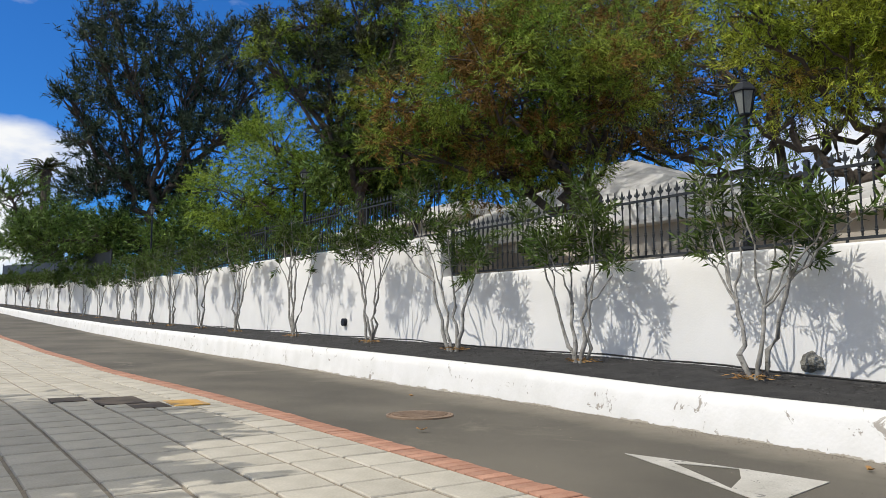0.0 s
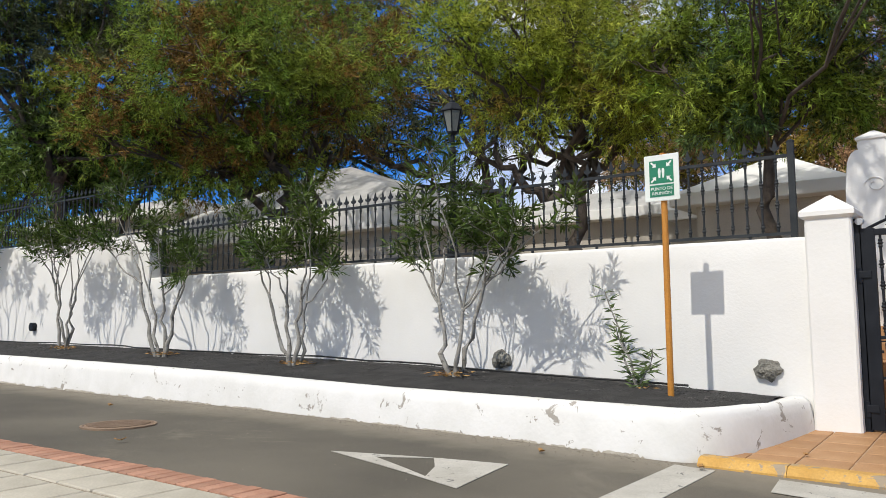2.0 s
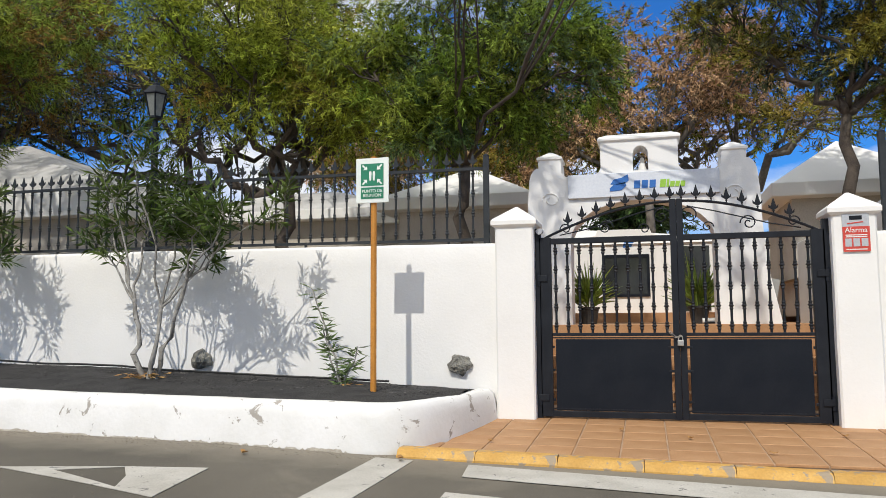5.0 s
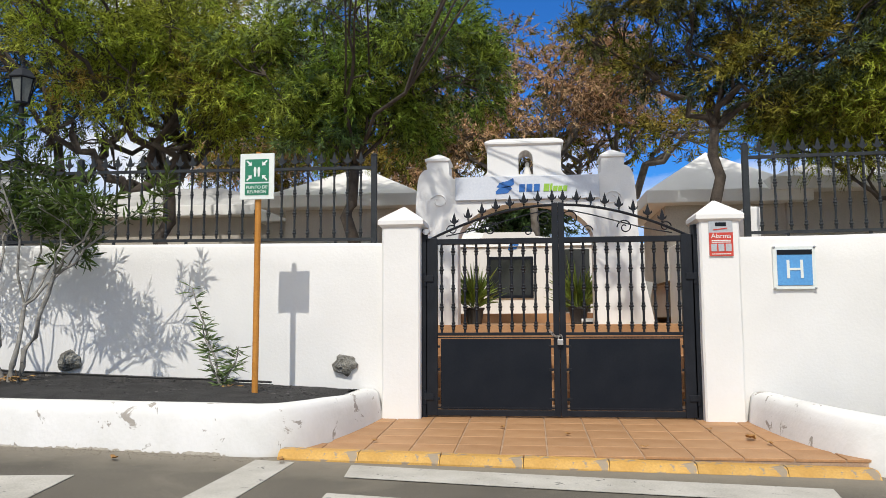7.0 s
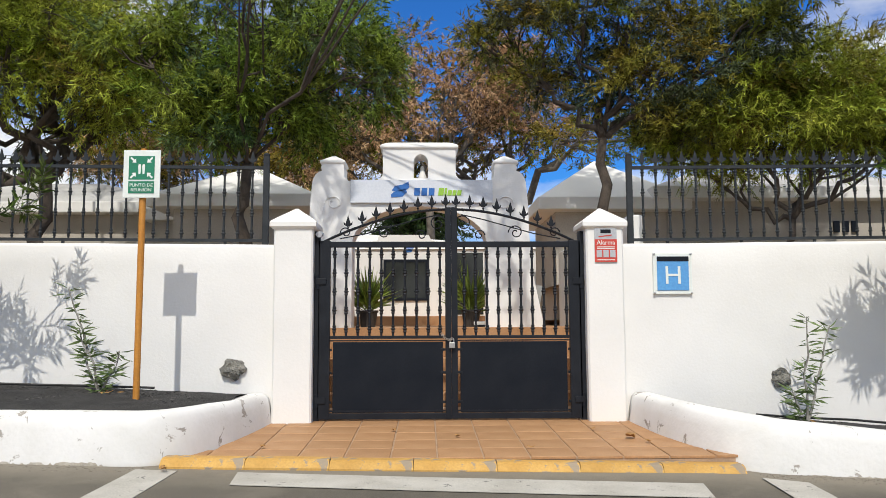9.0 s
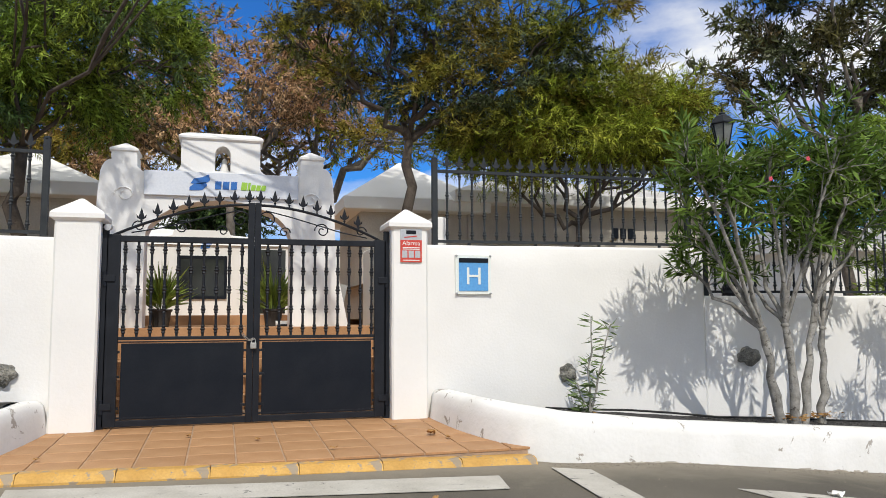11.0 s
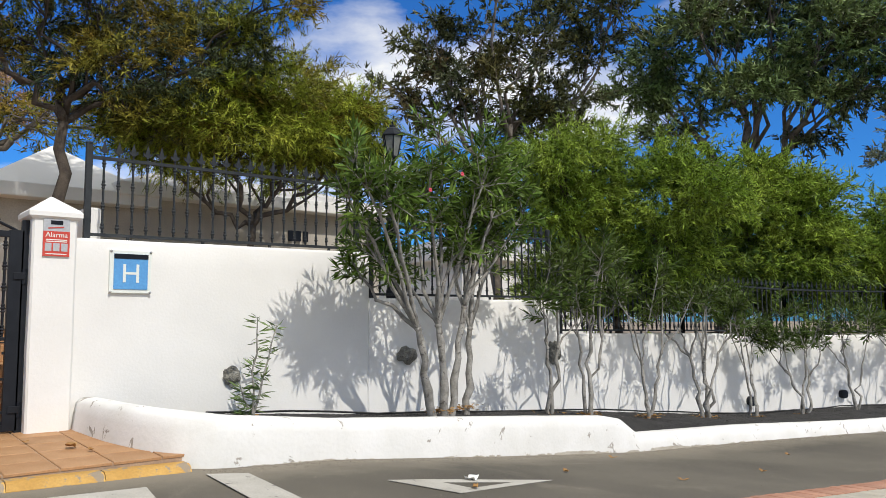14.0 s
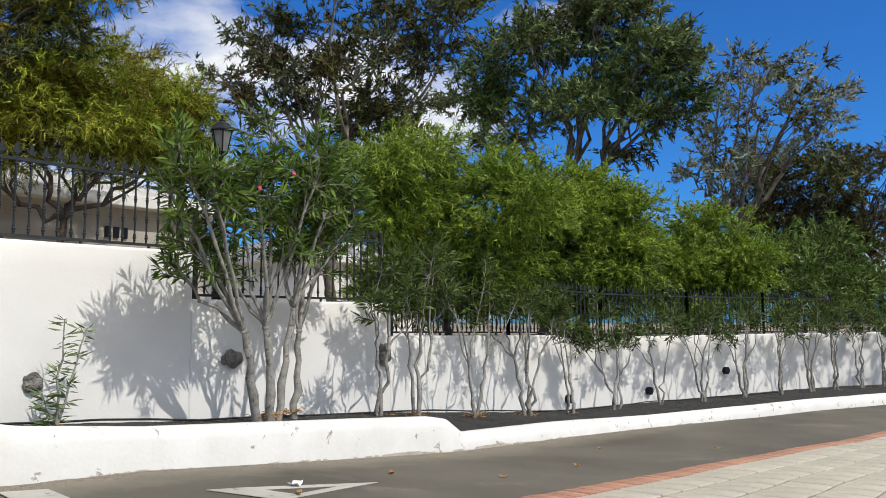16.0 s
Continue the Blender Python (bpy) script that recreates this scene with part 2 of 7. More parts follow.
def part(name, bm, mat, parent=None, label="", smooth=False):
    ob = new(name, finish(name, bm, mat, smooth))
    if parent is not None:
        ob.parent = parent
    if label:
        ob["label"] = label
    return ob


def linked(name, me, parent, m):
    """Another piece on the mesh me."""
    ob = new(name, me)
    ob.parent = parent
    ob.matrix_basis = m
    return ob


def thing(name, label, category, at=(0, 0, 0), group="", kind=""):
    ob = new(name)
    ob.location = at
    ob.empty_display_size = 0.1
    return tagged(ob, label, category, group, kind)


def box(bm, x0, x1, y0, y1, z0, z1, bev=0.0):
    r = bmesh.ops.create_cube(bm, size=1.0, matrix=Matrix.Translation(((x0 + x1) / 2, (y0 + y1) / 2, (z0 + z1) / 2))
                              @ Matrix.Diagonal((abs(x1 - x0), abs(y1 - y0), abs(z1 - z0), 1)))
    if bev:
        es = {e for v in r["verts"] for e in v.link_edges}
        bmesh.ops.bevel(bm, geom=list(es), offset=bev, segments=2, affect="EDGES", profile=0.6)
    return bm


def tube(bm, pts, radii, n=6, cap=True):
    """A tapering tube along pts."""
    pts = [Vector(p) for p in pts]
    rings = []
    ref = Vector((0.31, 0.17, 0.93))
    for i, p in enumerate(pts):
        d = (pts[min(i + 1, len(pts) - 1)] - pts[max(i - 1, 0)])
        d = d.normalized() if d.length > 1e-6 else Vector((0, 0, 1))
        u = d.cross(ref if abs(d.dot(ref)) < 0.95 else Vector((1, 0, 0))).normalized()
        v = d.cross(u)
        r = radii[i] if isinstance(radii, (list, tuple)) else radii
        rings.append([bm.verts.new(p + (u * math.cos(2 * math.pi * k / n) + v * math.sin(2 * math.pi * k / n)) * r) for k in range(n)])
    for a, b in zip(rings, rings[1:]):
        for k in range(n):
            bm.faces.new((a[k], a[(k + 1) % n], b[(k + 1) % n], b[k]))
    if cap:
        bm.faces.new(rings[0][::-1])
        bm.faces.new(rings[-1])
    return bm


def lathe(bm, profile, n=8, at=(0, 0, 0), turn=0.0):
    """Rings of (radius, z) about the upright axis."""
    rings = []
    for r, z in profile:
        rings.append([bm.verts.new((at[0] + r * math.cos(2 * math.pi * k / n + turn), at[1] + r * math.sin(2 * math.pi * k / n + turn), at[2] + z)) for k in range(n)])
    for a, b in zip(rings, rings[1:]):
        for k in range(n):
            bm.faces.new((a[k], a[(k + 1) % n], b[(k + 1) % n], b[k]))
    bm.faces.new(rings[0][::-1])
    bm.faces.new(rings[-1])
    return bm


def prism(bm, pts, y0, y1):
    """A flat outline in x, z pulled from y0 to y1."""
    a = [bm.verts.new((x, y0, z)) for x, z in pts]
    b = [bm.verts.new((x, y1, z)) for x, z in pts]
    bm.faces.new(a)
    bm.faces.new(b[::-1])
    for i in range(len(pts)):
        j = (i + 1) % len(pts)
        bm.faces.new((a[i], b[i], b[j], a[j]))
    return bm


def ribbon(bm, stations):
    """Skin between equal lists of points, closed round and capped."""
    rows = [[bm.verts.new(p) for p in st] for st in stations]
    m = len(rows[0])
    for a, b in zip(rows, rows[1:]):
        for k in range(m):
            bm.faces.new((a[k], a[(k + 1) % m], b[(k + 1) % m], b[k]))
    bm.faces.new(rows[0])
    bm.faces.new(rows[-1][::-1])
    return bm


def line(table):
    xs, ys = zip(*table)
    return lambda x: float(np.interp(x, xs, ys))


# ---------- the plan: lines along the street (x runs along it, y across it) ----------
wall_y = line([(-110, 0.5), (-82, 4.1), (-70, 5.5), (-57, 6.3), (-46, 7.0), (-38, 7.45), (13, 7.45), (14.7, 7.15), (17, 6.55), (18.6, 5.95),
               (20.8, 5.2), (22.6, 4.35), (24, 3.4), (26, 1.4), (28, -1.5), (30, -5)])
soil_z = line([(-110, 3.9), (-82, 2.76), (-70, 2.29), (-57, 1.78), (-45, 1.40), (-38, 1.12), (-21, 0.82), (-13.4, 0.71), (-9.8, 0.65), (-5.6, 0.56),
               (-3.4, 0.48), (-1.7, 0.38), (1.7, 0.30), (3.2, 0.15), (5, 0.0), (8, -0.18), (11, -0.47), (13, -0.62), (16, -0.68), (30, -0.66)])
kerb_y = line([(-110, -1.5), (-80, 2.9), (-53, 4.7), (-34, 5.5), (-20, 5.68), (10, 5.68), (13, 5.45), (15.5, 4.9), (18, 4.1), (20.5, 3.0), (23, 1.0), (25, -1.5), (27, -5)])
kerb_top = line([(-110, 3.9), (-80, 2.6), (-53, 1.55), (-34, 0.98), (-21, 0.74), (-14, 0.62), (-10.4, 0.57), (-7.6, 0.52), (-5, 0.45), (-3.4, 0.43), (-2, 0.41),
                 (-1.4, 0.40), (1.8, 0.40), (2.5, 0.34), (3.6, 0.22), (5.5, 0.08), (7.2, -0.05), (7.45, -0.10), (7.8, -0.30), (10.3, -0.42), (13, -0.58), (16, -0.64), (30, -0.64)])
road_z = line([(-110, 3.4), (-80, 2.15), (-53, 1.10), (-34, 0.52), (-21, 0.28), (-12, 0.18), (-7.5, 0.14), (-5, 0.10), (-3.4, 0.08), (-1.8, 0.035), (2.2, -0.045), (3.5, -0.11),
               (5.3, -0.28), (7.6, -0.48), (10.1, -0.63), (13, -0.78), (16, -0.86), (30, -0.88)])
edge_y = line([(-110, -7), (-80, -2.2), (-35, 1.84), (-15, 2.6), (-9.4, 2.92), (-5, 3.1), (8.1, 3.12), (11.4, 2.9), (15.2, 2.3), (18, 1.2), (21, -0.8), (24, -5)])

XS = sorted(set([round(-110 + 2.0 * i, 3) for i in range(36)] + [round(-40 + 0.4 * i, 3) for i in range(176)]))

# ---------- ground, road, pavement ----------
def sheet(name, mat, lo, hi, z, xs, n, label, category, jitter=0.0):
    bm = bmesh.new()
    rows = []
    for x in xs:
        a, b = lo(x), hi(x)
        rows.append([bm.verts.new((x, a + (b - a) * k / n, z(x, a + (b - a) * k / n) + random.uniform(-jitter, jitter))) for k in range(n + 1)])
    for r, s in zip(rows, rows[1:]):
        for k in range(n):
            bm.faces.new((r[k], s[k], s[k + 1], r[k + 1]))
    return tagged(part(name, bm, mat, smooth=True), label, category, kind="structure")


far_xs = [-900, -500, -250, -150] + [x for x in XS if x <= 28] + [60, 150, 400, 900]
sheet("ground", M_EARTH, lambda x: -900, lambda x: 900, lambda x, y: road_z(x) - 0.35, far_xs, 40,
      "dry brown earth reaching to the horizon", "ground")
road_xs = [x for x in XS if x <= 23]
sheet("road", M_ASPHALT, lambda x: edge_y(x) - 0.02, lambda x: kerb_y(x) + 0.12, lambda x, y: road_z(x) + 0.01 * math.sin(x * 0.7 + y), road_xs, 6,
      "worn grey asphalt lane between kerb and pavement", "road")
pav_xs = [x for x in XS if x <= 23]
sheet("pavement", M_JOINT, lambda x: edge_y(x) - 9.0, lambda x: edge_y(x) - 0.03, lambda x, y: road_z(x) + 0.018 + 0.008 * math.sin(x * 0.7 + y), pav_xs, 6,
      "cream paved footway with a red brick edge", "pavement")
pavement = bpy.data.objects["pavement"]
# entrance forecourt in front of the gate
bm = bmesh.new()
prism_pts = [(-1.93, 5.83), (-1.72, 6.1), (-1.55, 6.6), (-1.43, 7.45), (-1.43, 8.5), (1.9, 8.5), (1.88, 7.45), (1.98, 6.8), (2.12, 6.3), (2.3, 5.83)]
lo_v = [bm.verts.new((x, y, -0.3)) for x, y in prism_pts]
hi_v = [bm.verts.new((x, y, 0.055 + (y - 5.8) * 0.036)) for x, y in prism_pts]
bm.faces.new(lo_v)
bm.faces.new(hi_v)
for i in range(len(prism_pts)):
    j = (i + 1) % len(prism_pts)
    bm.faces.new((lo_v[i], lo_v[j], hi_v[j], hi_v[i]))
forecourt = tagged(part("forecourt", bm, M_GROUT), "terracotta tiled forecourt before the iron gate", "floor", kind="structure")


def garden_z(x):
    return line([(-110, 5.2), (-82, 4.2), (-57, 3.2), (-40, 2.75), (-12.2, 2.45), (-11.6, 1.66), (4.9, 1.66), (5.3, 1.15), (8.2, 1.15), (8.6, 0.66), (30, 0.55)])(x)


sheet("garden_west", M_EARTH, lambda x: wall_y(x) + 0.2, lambda x: 120, lambda x, y: garden_z(x) + 0.03 * math.sin(3 * x) * math.sin(2 * y),
      [x for x in XS if x < -1.7] + [-1.62], 24, "bare brown garden earth behind the wall", "ground")
sheet("garden_east", M_EARTH, lambda x: wall_y(x) + 0.2, lambda x: 120, lambda x, y: garden_z(x) + 0.03 * math.sin(3 * x) * math.sin(2 * y),
      [2.1] + [x for x in XS if 2.2 < x <= 29.6] + [36, 45, 60], 24, "bare brown garden earth behind the wall", "ground")


# ---------- boundary walls ----------
def normal_at(f, x):
    d = Vector((0.4, f(x + 0.2) - f(x - 0.2))).normalized()
    return Vector((-d.y, d.x))


def wall_section(name, xs, top, base, thick=0.3):
    xs = [xs[0], xs[0] + 0.025] + xs[1:-1] + [xs[-1] - 0.025, xs[-1]]
    bm = bmesh.new()
    st = []
    for i, x in enumerate(xs):
        n = normal_at(wall_y, x)
        zt = top(x) + 0.006 * noise.noise(Vector((x * 1.7, 0, 3)))
        # soft hand-plastered ends
        e = 0.018 if i in (0, len(xs) - 1) else 0.0
        zt -= e
        zb = base(x) - 0.25
        w = 0.012 * noise.noise(Vector((x * 0.8, 5, 0)))
        prof = [(w + 0.004, zb)]
        for k in range(1, 9):
            f = k / 9
            zz = zb + (zt - 0.04 - zb) * f
            prof.append((0.014 * noise.noise(Vector((x * 1.3, zz * 1.5, 0))) + e * 0.3, zz))
        prof += [(w * 0.4 + 0.002, zt - 0.035), (0.012, zt - 0.010), (0.035, zt), (thick - 0.03, zt), (thick, zt - 0.03), (thick, zb)]
        st.append([(x + n.x * o, wall_y(x) + n.y * o, z) for o, z in prof])
    ribbon(bm, st)
    ob = part(name, bm, M_WALL, smooth=True)
    for f in ob.data.polygons:
        if len(f.vertices) > 4:
            f.use_smooth = False
    return tagged(ob, "whitewashed rendered garden wall", "wall", kind="structure")


def span(a, b, step=0.2):
    n = max(2, int(round(abs(b - a) / step)))
    return [a + (b - a) * i / n for i in range(n + 1)]


top_a = line([(-11.75, 1.87), (-5, 1.85), (-1.3, 1.82)])
top_b = line([(-110, 6.2), (-82, 4.75), (-70, 4.24), (-57, 3.73), (-45, 3.35), (-38, 3.08), (-29.5, 2.88), (-21, 2.78), (-15.5, 2.69), (-11.7, 2.63)])
top_c = line([(1.7, 1.82), (5.1, 1.85)])
top_d = line([(5.0, 1.32), (8.4, 1.33)])
top_e = line([(8.3, 0.86), (12.6, 0.80), (15, 0.72), (30, 0.72)])
wall_section("wall_north_1", span(-110, -44, 1.5) + span(-43.8, -11.72, 0.4), top_b, soil_z)
wall_section("wall_north_2", span(-11.72, -1.35), top_a, soil_z)
wall_section("wall_north_3", span(1.75, 5.08), top_c, soil_z)
wall_section("wall_north_4", span(5.08, 8.33), top_d, soil_z)
wall_section("wall_north_5", span(8.33, 29.5, 0.4), top_e, soil_z)


# ---------- kerbs and planting beds ----------
def smoothed(pts, n=4):
    out = []
    for i in range(len(pts) - 1):
        p0, p1, p2, p3 = [Vector(pts[max(0, min(len(pts) - 1, i + k))]) for k in (-1, 0, 1, 2)]
        for k in range(n):
            t = k / n
            out.append(0.5 * ((2 * p1) + (p2 - p0) * t + (2 * p0 - 5 * p1 + 4 * p2 - p3) * t * t + (3 * p1 - p0 - 3 * p2 + p3) * t ** 3))
    return out + [Vector(pts[-1])]


def kerb(name, plan, label, side):
    bm = bmesh.new()
    st = []
    for i, p in enumerate(plan):
        d = (plan[min(i + 1, len(plan) - 1)] - plan[max(i - 1, 0)]).normalized()
        n = Vector((-d.y, d.x)) * side
        zt, zr = kerb_top(p.x), road_z(p.x)
        j = 0.014 * noise.noise(Vector((p.x * 2.1, p.y * 2.1, 0)))
        k = 0.010 * noise.noise(Vector((p.x * 5.0, p.y * 5.0, 4)))
        h = zt - zr
        prof = [(0.0 + j, zr - 0.15), (0.004 + k, zr + 0.02), (0.018 + j, zr + h * 0.35), (0.03 + k, zr + h * 0.7), (0.05 + j, zt - 0.045), (0.075, zt - 0.012 + k),
                (0.11, zt + 0.3 * k), (0.21, zt + 0.3 * j), (0.245, zt - 0.02), (0.26, zt - 0.25)]
        st.append([(p.x + n.x * o, p.y + n.y * o, z) for o, z in prof])
    ribbon(bm, st)
    return tagged(part(name, bm, M_KERB, smooth=True), label, "kerb", kind="structure")


west = [(x, kerb_y(x)) for x in span(-110, -22, 2.0) + span(-21.6, -2.6, 0.3)] + smoothed([(-2.35, 5.68), (-2.1, 5.70), (-1.86, 5.85), (-1.70, 6.15), (-1.58, 6.6), (-1.50, 7.05), (-1.46, 7.42)], 5)
west_plan = [Vector(p) for p in west]
kerb("kerb_west", west_plan, "whitewashed raised kerb with scuffed base, curving in at the gate", 1)
east_plan = smoothed([(1.90, 7.42), (1.93, 7.0), (1.99, 6.55), (2.10, 6.15), (2.26, 5.86), (2.5, 5.70), (2.8, 5.68)], 5) + [Vector((x, kerb_y(x))) for x in span(3.0, 7.2, 0.3) + span(7.25, 7.9, 0.05) + span(8.1, 26, 0.3)]
kerb("kerb_east", east_plan, "whitewashed raised kerb dipping low beside the lane", 1)


def bed(name, xs, lo, label):
    bm = bmesh.new()
    rows, n = [], 12
    for x in xs:
        a, b = lo(x) + 0.2, wall_y(x) + 0.06
        za, zb = min(kerb_top(x) - 0.035, soil_z(x) - 0.0), soil_z(x)
        r = []
        for k in range(n + 1):
            f = k / n
            y = a + (b - a) * f
            r.append(bm.verts.new((x, y, za + (zb - za) * f + 0.028 * noise.noise(Vector((x * 2.2, y * 2.2, 0))) * math.sin(math.pi * f) + 0.035 * math.sin(math.pi * f) + 0.006 * random.uniform(-1, 1))))
        rows.append(r)
    for r, s in zip(rows, rows[1:]):
        for k in range(n):
            bm.faces.new((r[k], s[k], s[k + 1], r[k + 1]))
    return tagged(part(name, bm, M_SOIL, smooth=True), label, "soil", kind="structure")


west_lo = line([(p.x, p.y) for p in west_plan])
east_lo = line([(1.9, 7.0), (1.99, 6.55), (2.10, 6.15), (2.26, 5.86), (2.5, 5.70)] + [(x, kerb_y(x)) for x in span(2.8, 26, 0.4)])
bed("planting_bed_west", span(-110, -40, 2) + span(-39.8, -1.68, 0.15), west_lo, "black volcanic gravel planting bed along the wall")
bed("planting_bed_east", span(2.13, 26, 0.15), east_lo, "black volcanic gravel planting bed along the wall")


# ---------- gate pillars ----------
def pillar(name, x0, x1, label):
    p = thing(name, label, "pillar", ((x0 + x1) / 2, 7.58, 0.1), "gate pillars")
    w = (x1 - x0) / 2
    bm = bmesh.new()
    st = []
    for k in range(13):
        z = -0.15 + 2.05 * k / 12
        e = w + (0.012 if k == 0 else 0.004 * noise.noise(Vector((x0, z * 3, 0))))
        c = 0.018
        st.append([(-e + c, -0.2, z), (e - c, -0.2, z), (e, -0.2 + c, z), (e, 0.2, z), (-e, 0.2, z), (-e, -0.2 + c, z)])
    ribbon(bm, st)
    part("shaft", bm, M_WALL, p)
    bm = bmesh.new()
    e, f = w + 0.035, 0.235
    st = [[(-a, -b, z), (a, -b, z), (a, b, z), (-a, b, z)] for a, b, z in ((w + 0.005, 0.205, 1.86), (e, f, 1.885), (e, f, 1.925), (e - 0.015, f - 0.015, 1.945), (0.012, 0.012, 2.085))]
    ribbon(bm, st)
    part("cap", bm, M_WALL, p, "pyramid cap")
    return p


pillar("gate_pillar", -1.475, -1.10, "white rendered gate pillar with pyramid cap")
pillar("gate_pillar", 1.535, 1.90, "white rendered gate pillar carrying a red alarm sign")


# ---------- ironwork ----------
def baluster_mesh(name, h, mat, tip=True, knots=4):
    """A thin bar with turned collars, and a leaf-shaped spear head above."""
    bm = bmesh.new()
    prof = [(0.011, 0.0), (0.011, 0.03)]
    for k in range(knots):
        z = h * (0.08 + 0.84 * k / (knots - 1))
        prof += [(0.011, z - 0.040), (0.018, z - 0.030), (0.013, z - 0.014), (0.024, z), (0.013, z + 0.014), (0.018, z + 0.030), (0.011, z + 0.040)]
    prof += [(0.011, h)]
    prof = sorted(prof, key=lambda p: p[1])
    lathe(bm, prof, 6)
    if tip:
        lathe(bm, [(0.008, h), (0.008, h + 0.025), (0.016, h + 0.03), (0.008, h + 0.036)], 5)
        spear(bm, 0, 0, h + 0.036, 0.125)
    return finish(name, bm, mat)


def spear(bm, x, y, z, s):
    """A fleur spear head: a flat blade with two side leaves."""
    for pts in ([(0, 0), (0.20, 0.32), (0.13, 0.55), (0, 1.0), (-0.13, 0.55), (-0.20, 0.32)],
                [(0.04, 0.02), (0.34, 0.22), (0.36, 0.46), (0.22, 0.30), (0.08, 0.22)], [(-0.04, 0.02), (-0.08, 0.22), (-0.22, 0.30), (-0.36, 0.46), (-0.34, 0.22)]):
        prism(bm, [(x + a * s, z + b * s) for a, b in pts], y - 0.006, y + 0.006)


BAL = baluster_mesh("baluster", 0.72, M_FENCE)
BAL_PLAIN = baluster_mesh("baluster", 0.80, M_FENCE, knots=3)


def fence_panel(x0, x1, top, height=0.78, mesh=BAL, mesh_h=0.72, step=0.135, label="dark iron railing with spear-topped turned balusters on the wall", last_post=True):
    y_at = lambda x: wall_y(x) + 0.15
    t = thing("iron_fence", label, "fence", ((x0 + x1) / 2, y_at((x0 + x1) / 2), top((x0 + x1) / 2)), "wall railings")
    o = t.location.copy()
    for x in ([x0, x1] if last_post else [x0]):
        bm = bmesh.new()
        box(bm, -0.028, 0.028, -0.028, 0.028, -0.03, height + 0.12, 0.004)
        lathe(bm, [(0.034, height + 0.12), (0.034, height + 0.135), (0.01, height + 0.15)], 8)
        p = part("post", bm, M_FENCE, t)
        p.location = Vector((x, y_at(x), top(x))) - o
    for zz, hh in ((0.05, 0.028), (height, 0.030)):
        bm = bmesh.new()
        n = max(1, int((x1 - x0) / 1.0))
        st = []
        for i in range(n + 1):
            x = x0 + (x1 - x0) * i / n
            c = Vector((x, y_at(x), top(x) + zz)) - o
            st.append([c + Vector((0, a, b)) for a, b in ((-0.016, -hh / 2), (0.016, -hh / 2), (0.016, hh / 2), (-0.016, hh / 2))])
        ribbon(bm, st)
        part("rail", bm, M_FENCE, t)
    n = max(1, int(round((x1 - x0) / step)))
    for i in range(1, n):
        x = x0 + (x1 - x0) * i / n
        linked("baluster", mesh, t, Matrix.Translation(Vector((x, y_at(x), top(x) + 0.06)) - o) @ Matrix.Diagonal((1, 1, (height - 0.05) / mesh_h, 1)))
    # short feet that lift the railing off the coping
    for k in range(4):
        x = x0 + (x1 - x0) * (k + 0.5) / 4
        bm = bmesh.new()
        box(bm, -0.012, 0.012, -0.012, 0.012, -0.03, 0.05)
        f = part("foot", bm, M_FENCE, t)
        f.location = Vector((x, y_at(x), top(x))) - o
    return t


for a, b in ((-4.77, -1.60), (-7.95, -4.77), (-11.55, -7.95)):
    fence_panel(a, b, top_a, last_post=b > -2.0)
edges_b = [-11.86, -14.9, -18.0, -21.2, -24.5, -28.0, -32.0, -36.0]
for a, b in zip(edges_b[1:], edges_b):
    fence_panel(a, b, top_b, 0.85, BAL_PLAIN, 0.80, 0.15, last_post=False)
fence_panel(2.03, 5.0, top_c)
fence_panel(5.2, 8.28, top_d, 0.88)
edges_e = [8.5, 11.6, 14.6, 17.4, 20.0, 22.4]
for a, b in zip(edges_e, edges_e[1:]):
    fence_panel(a, b, top_e, 0.88, BAL_PLAIN, 0.80, 0.125, label="grey iron railing with close upright bars on the low wall")

# plain mesh fence on the far wall
for a, b in ((-52, -44), (-60, -52), (-70, -60), (-82, -70)):
    t = thing("mesh_fence", "dark green mesh fence panel on the far white wall", "fence", ((a + b) / 2, wall_y((a + b) / 2) + 0.15, top_b((a + b) / 2)), "far fence panels")
    o = t.location.copy()
    bm = bmesh.new()
    p0, p1 = Vector((a, wall_y(a) + 0.15, top_b(a))) - o, Vector((b, wall_y(b) + 0.15, top_b(b))) - o
    ribbon(bm, [[p + Vector((0, dy, dz)) for dy, dz in ((-0.01, 0.02), (0.01, 0.02), (0.01, 1.5), (-0.01, 1.5))] for p in (p0, p1)])
    part("netting", bm, M_IRON, t)
    for p in (p0, p1):
        bm = bmesh.new()
        tube(bm, [p + Vector((0, 0, -0.05)), p + Vector((0, 0, 1.62))], 0.045, 8)
        part("post", bm, M_FENCE, t)


# ---------- the gate ----------
BAL_GATE = baluster_mesh("baluster", 0.90, M_IRON, tip=False, knots=5)


def scroll(bm, cx, cz, r, turns, start, hand):
    pts = []
    for i in range(26):
        f = i / 25
        a = start + hand * turns * 2 * math.pi * f
        rr = r * (1 - 0.82 * f)
        pts.append((cx + rr * math.cos(a), 0, cz + rr * math.sin(a)))
    tube(bm, pts, 0.0065, 5)


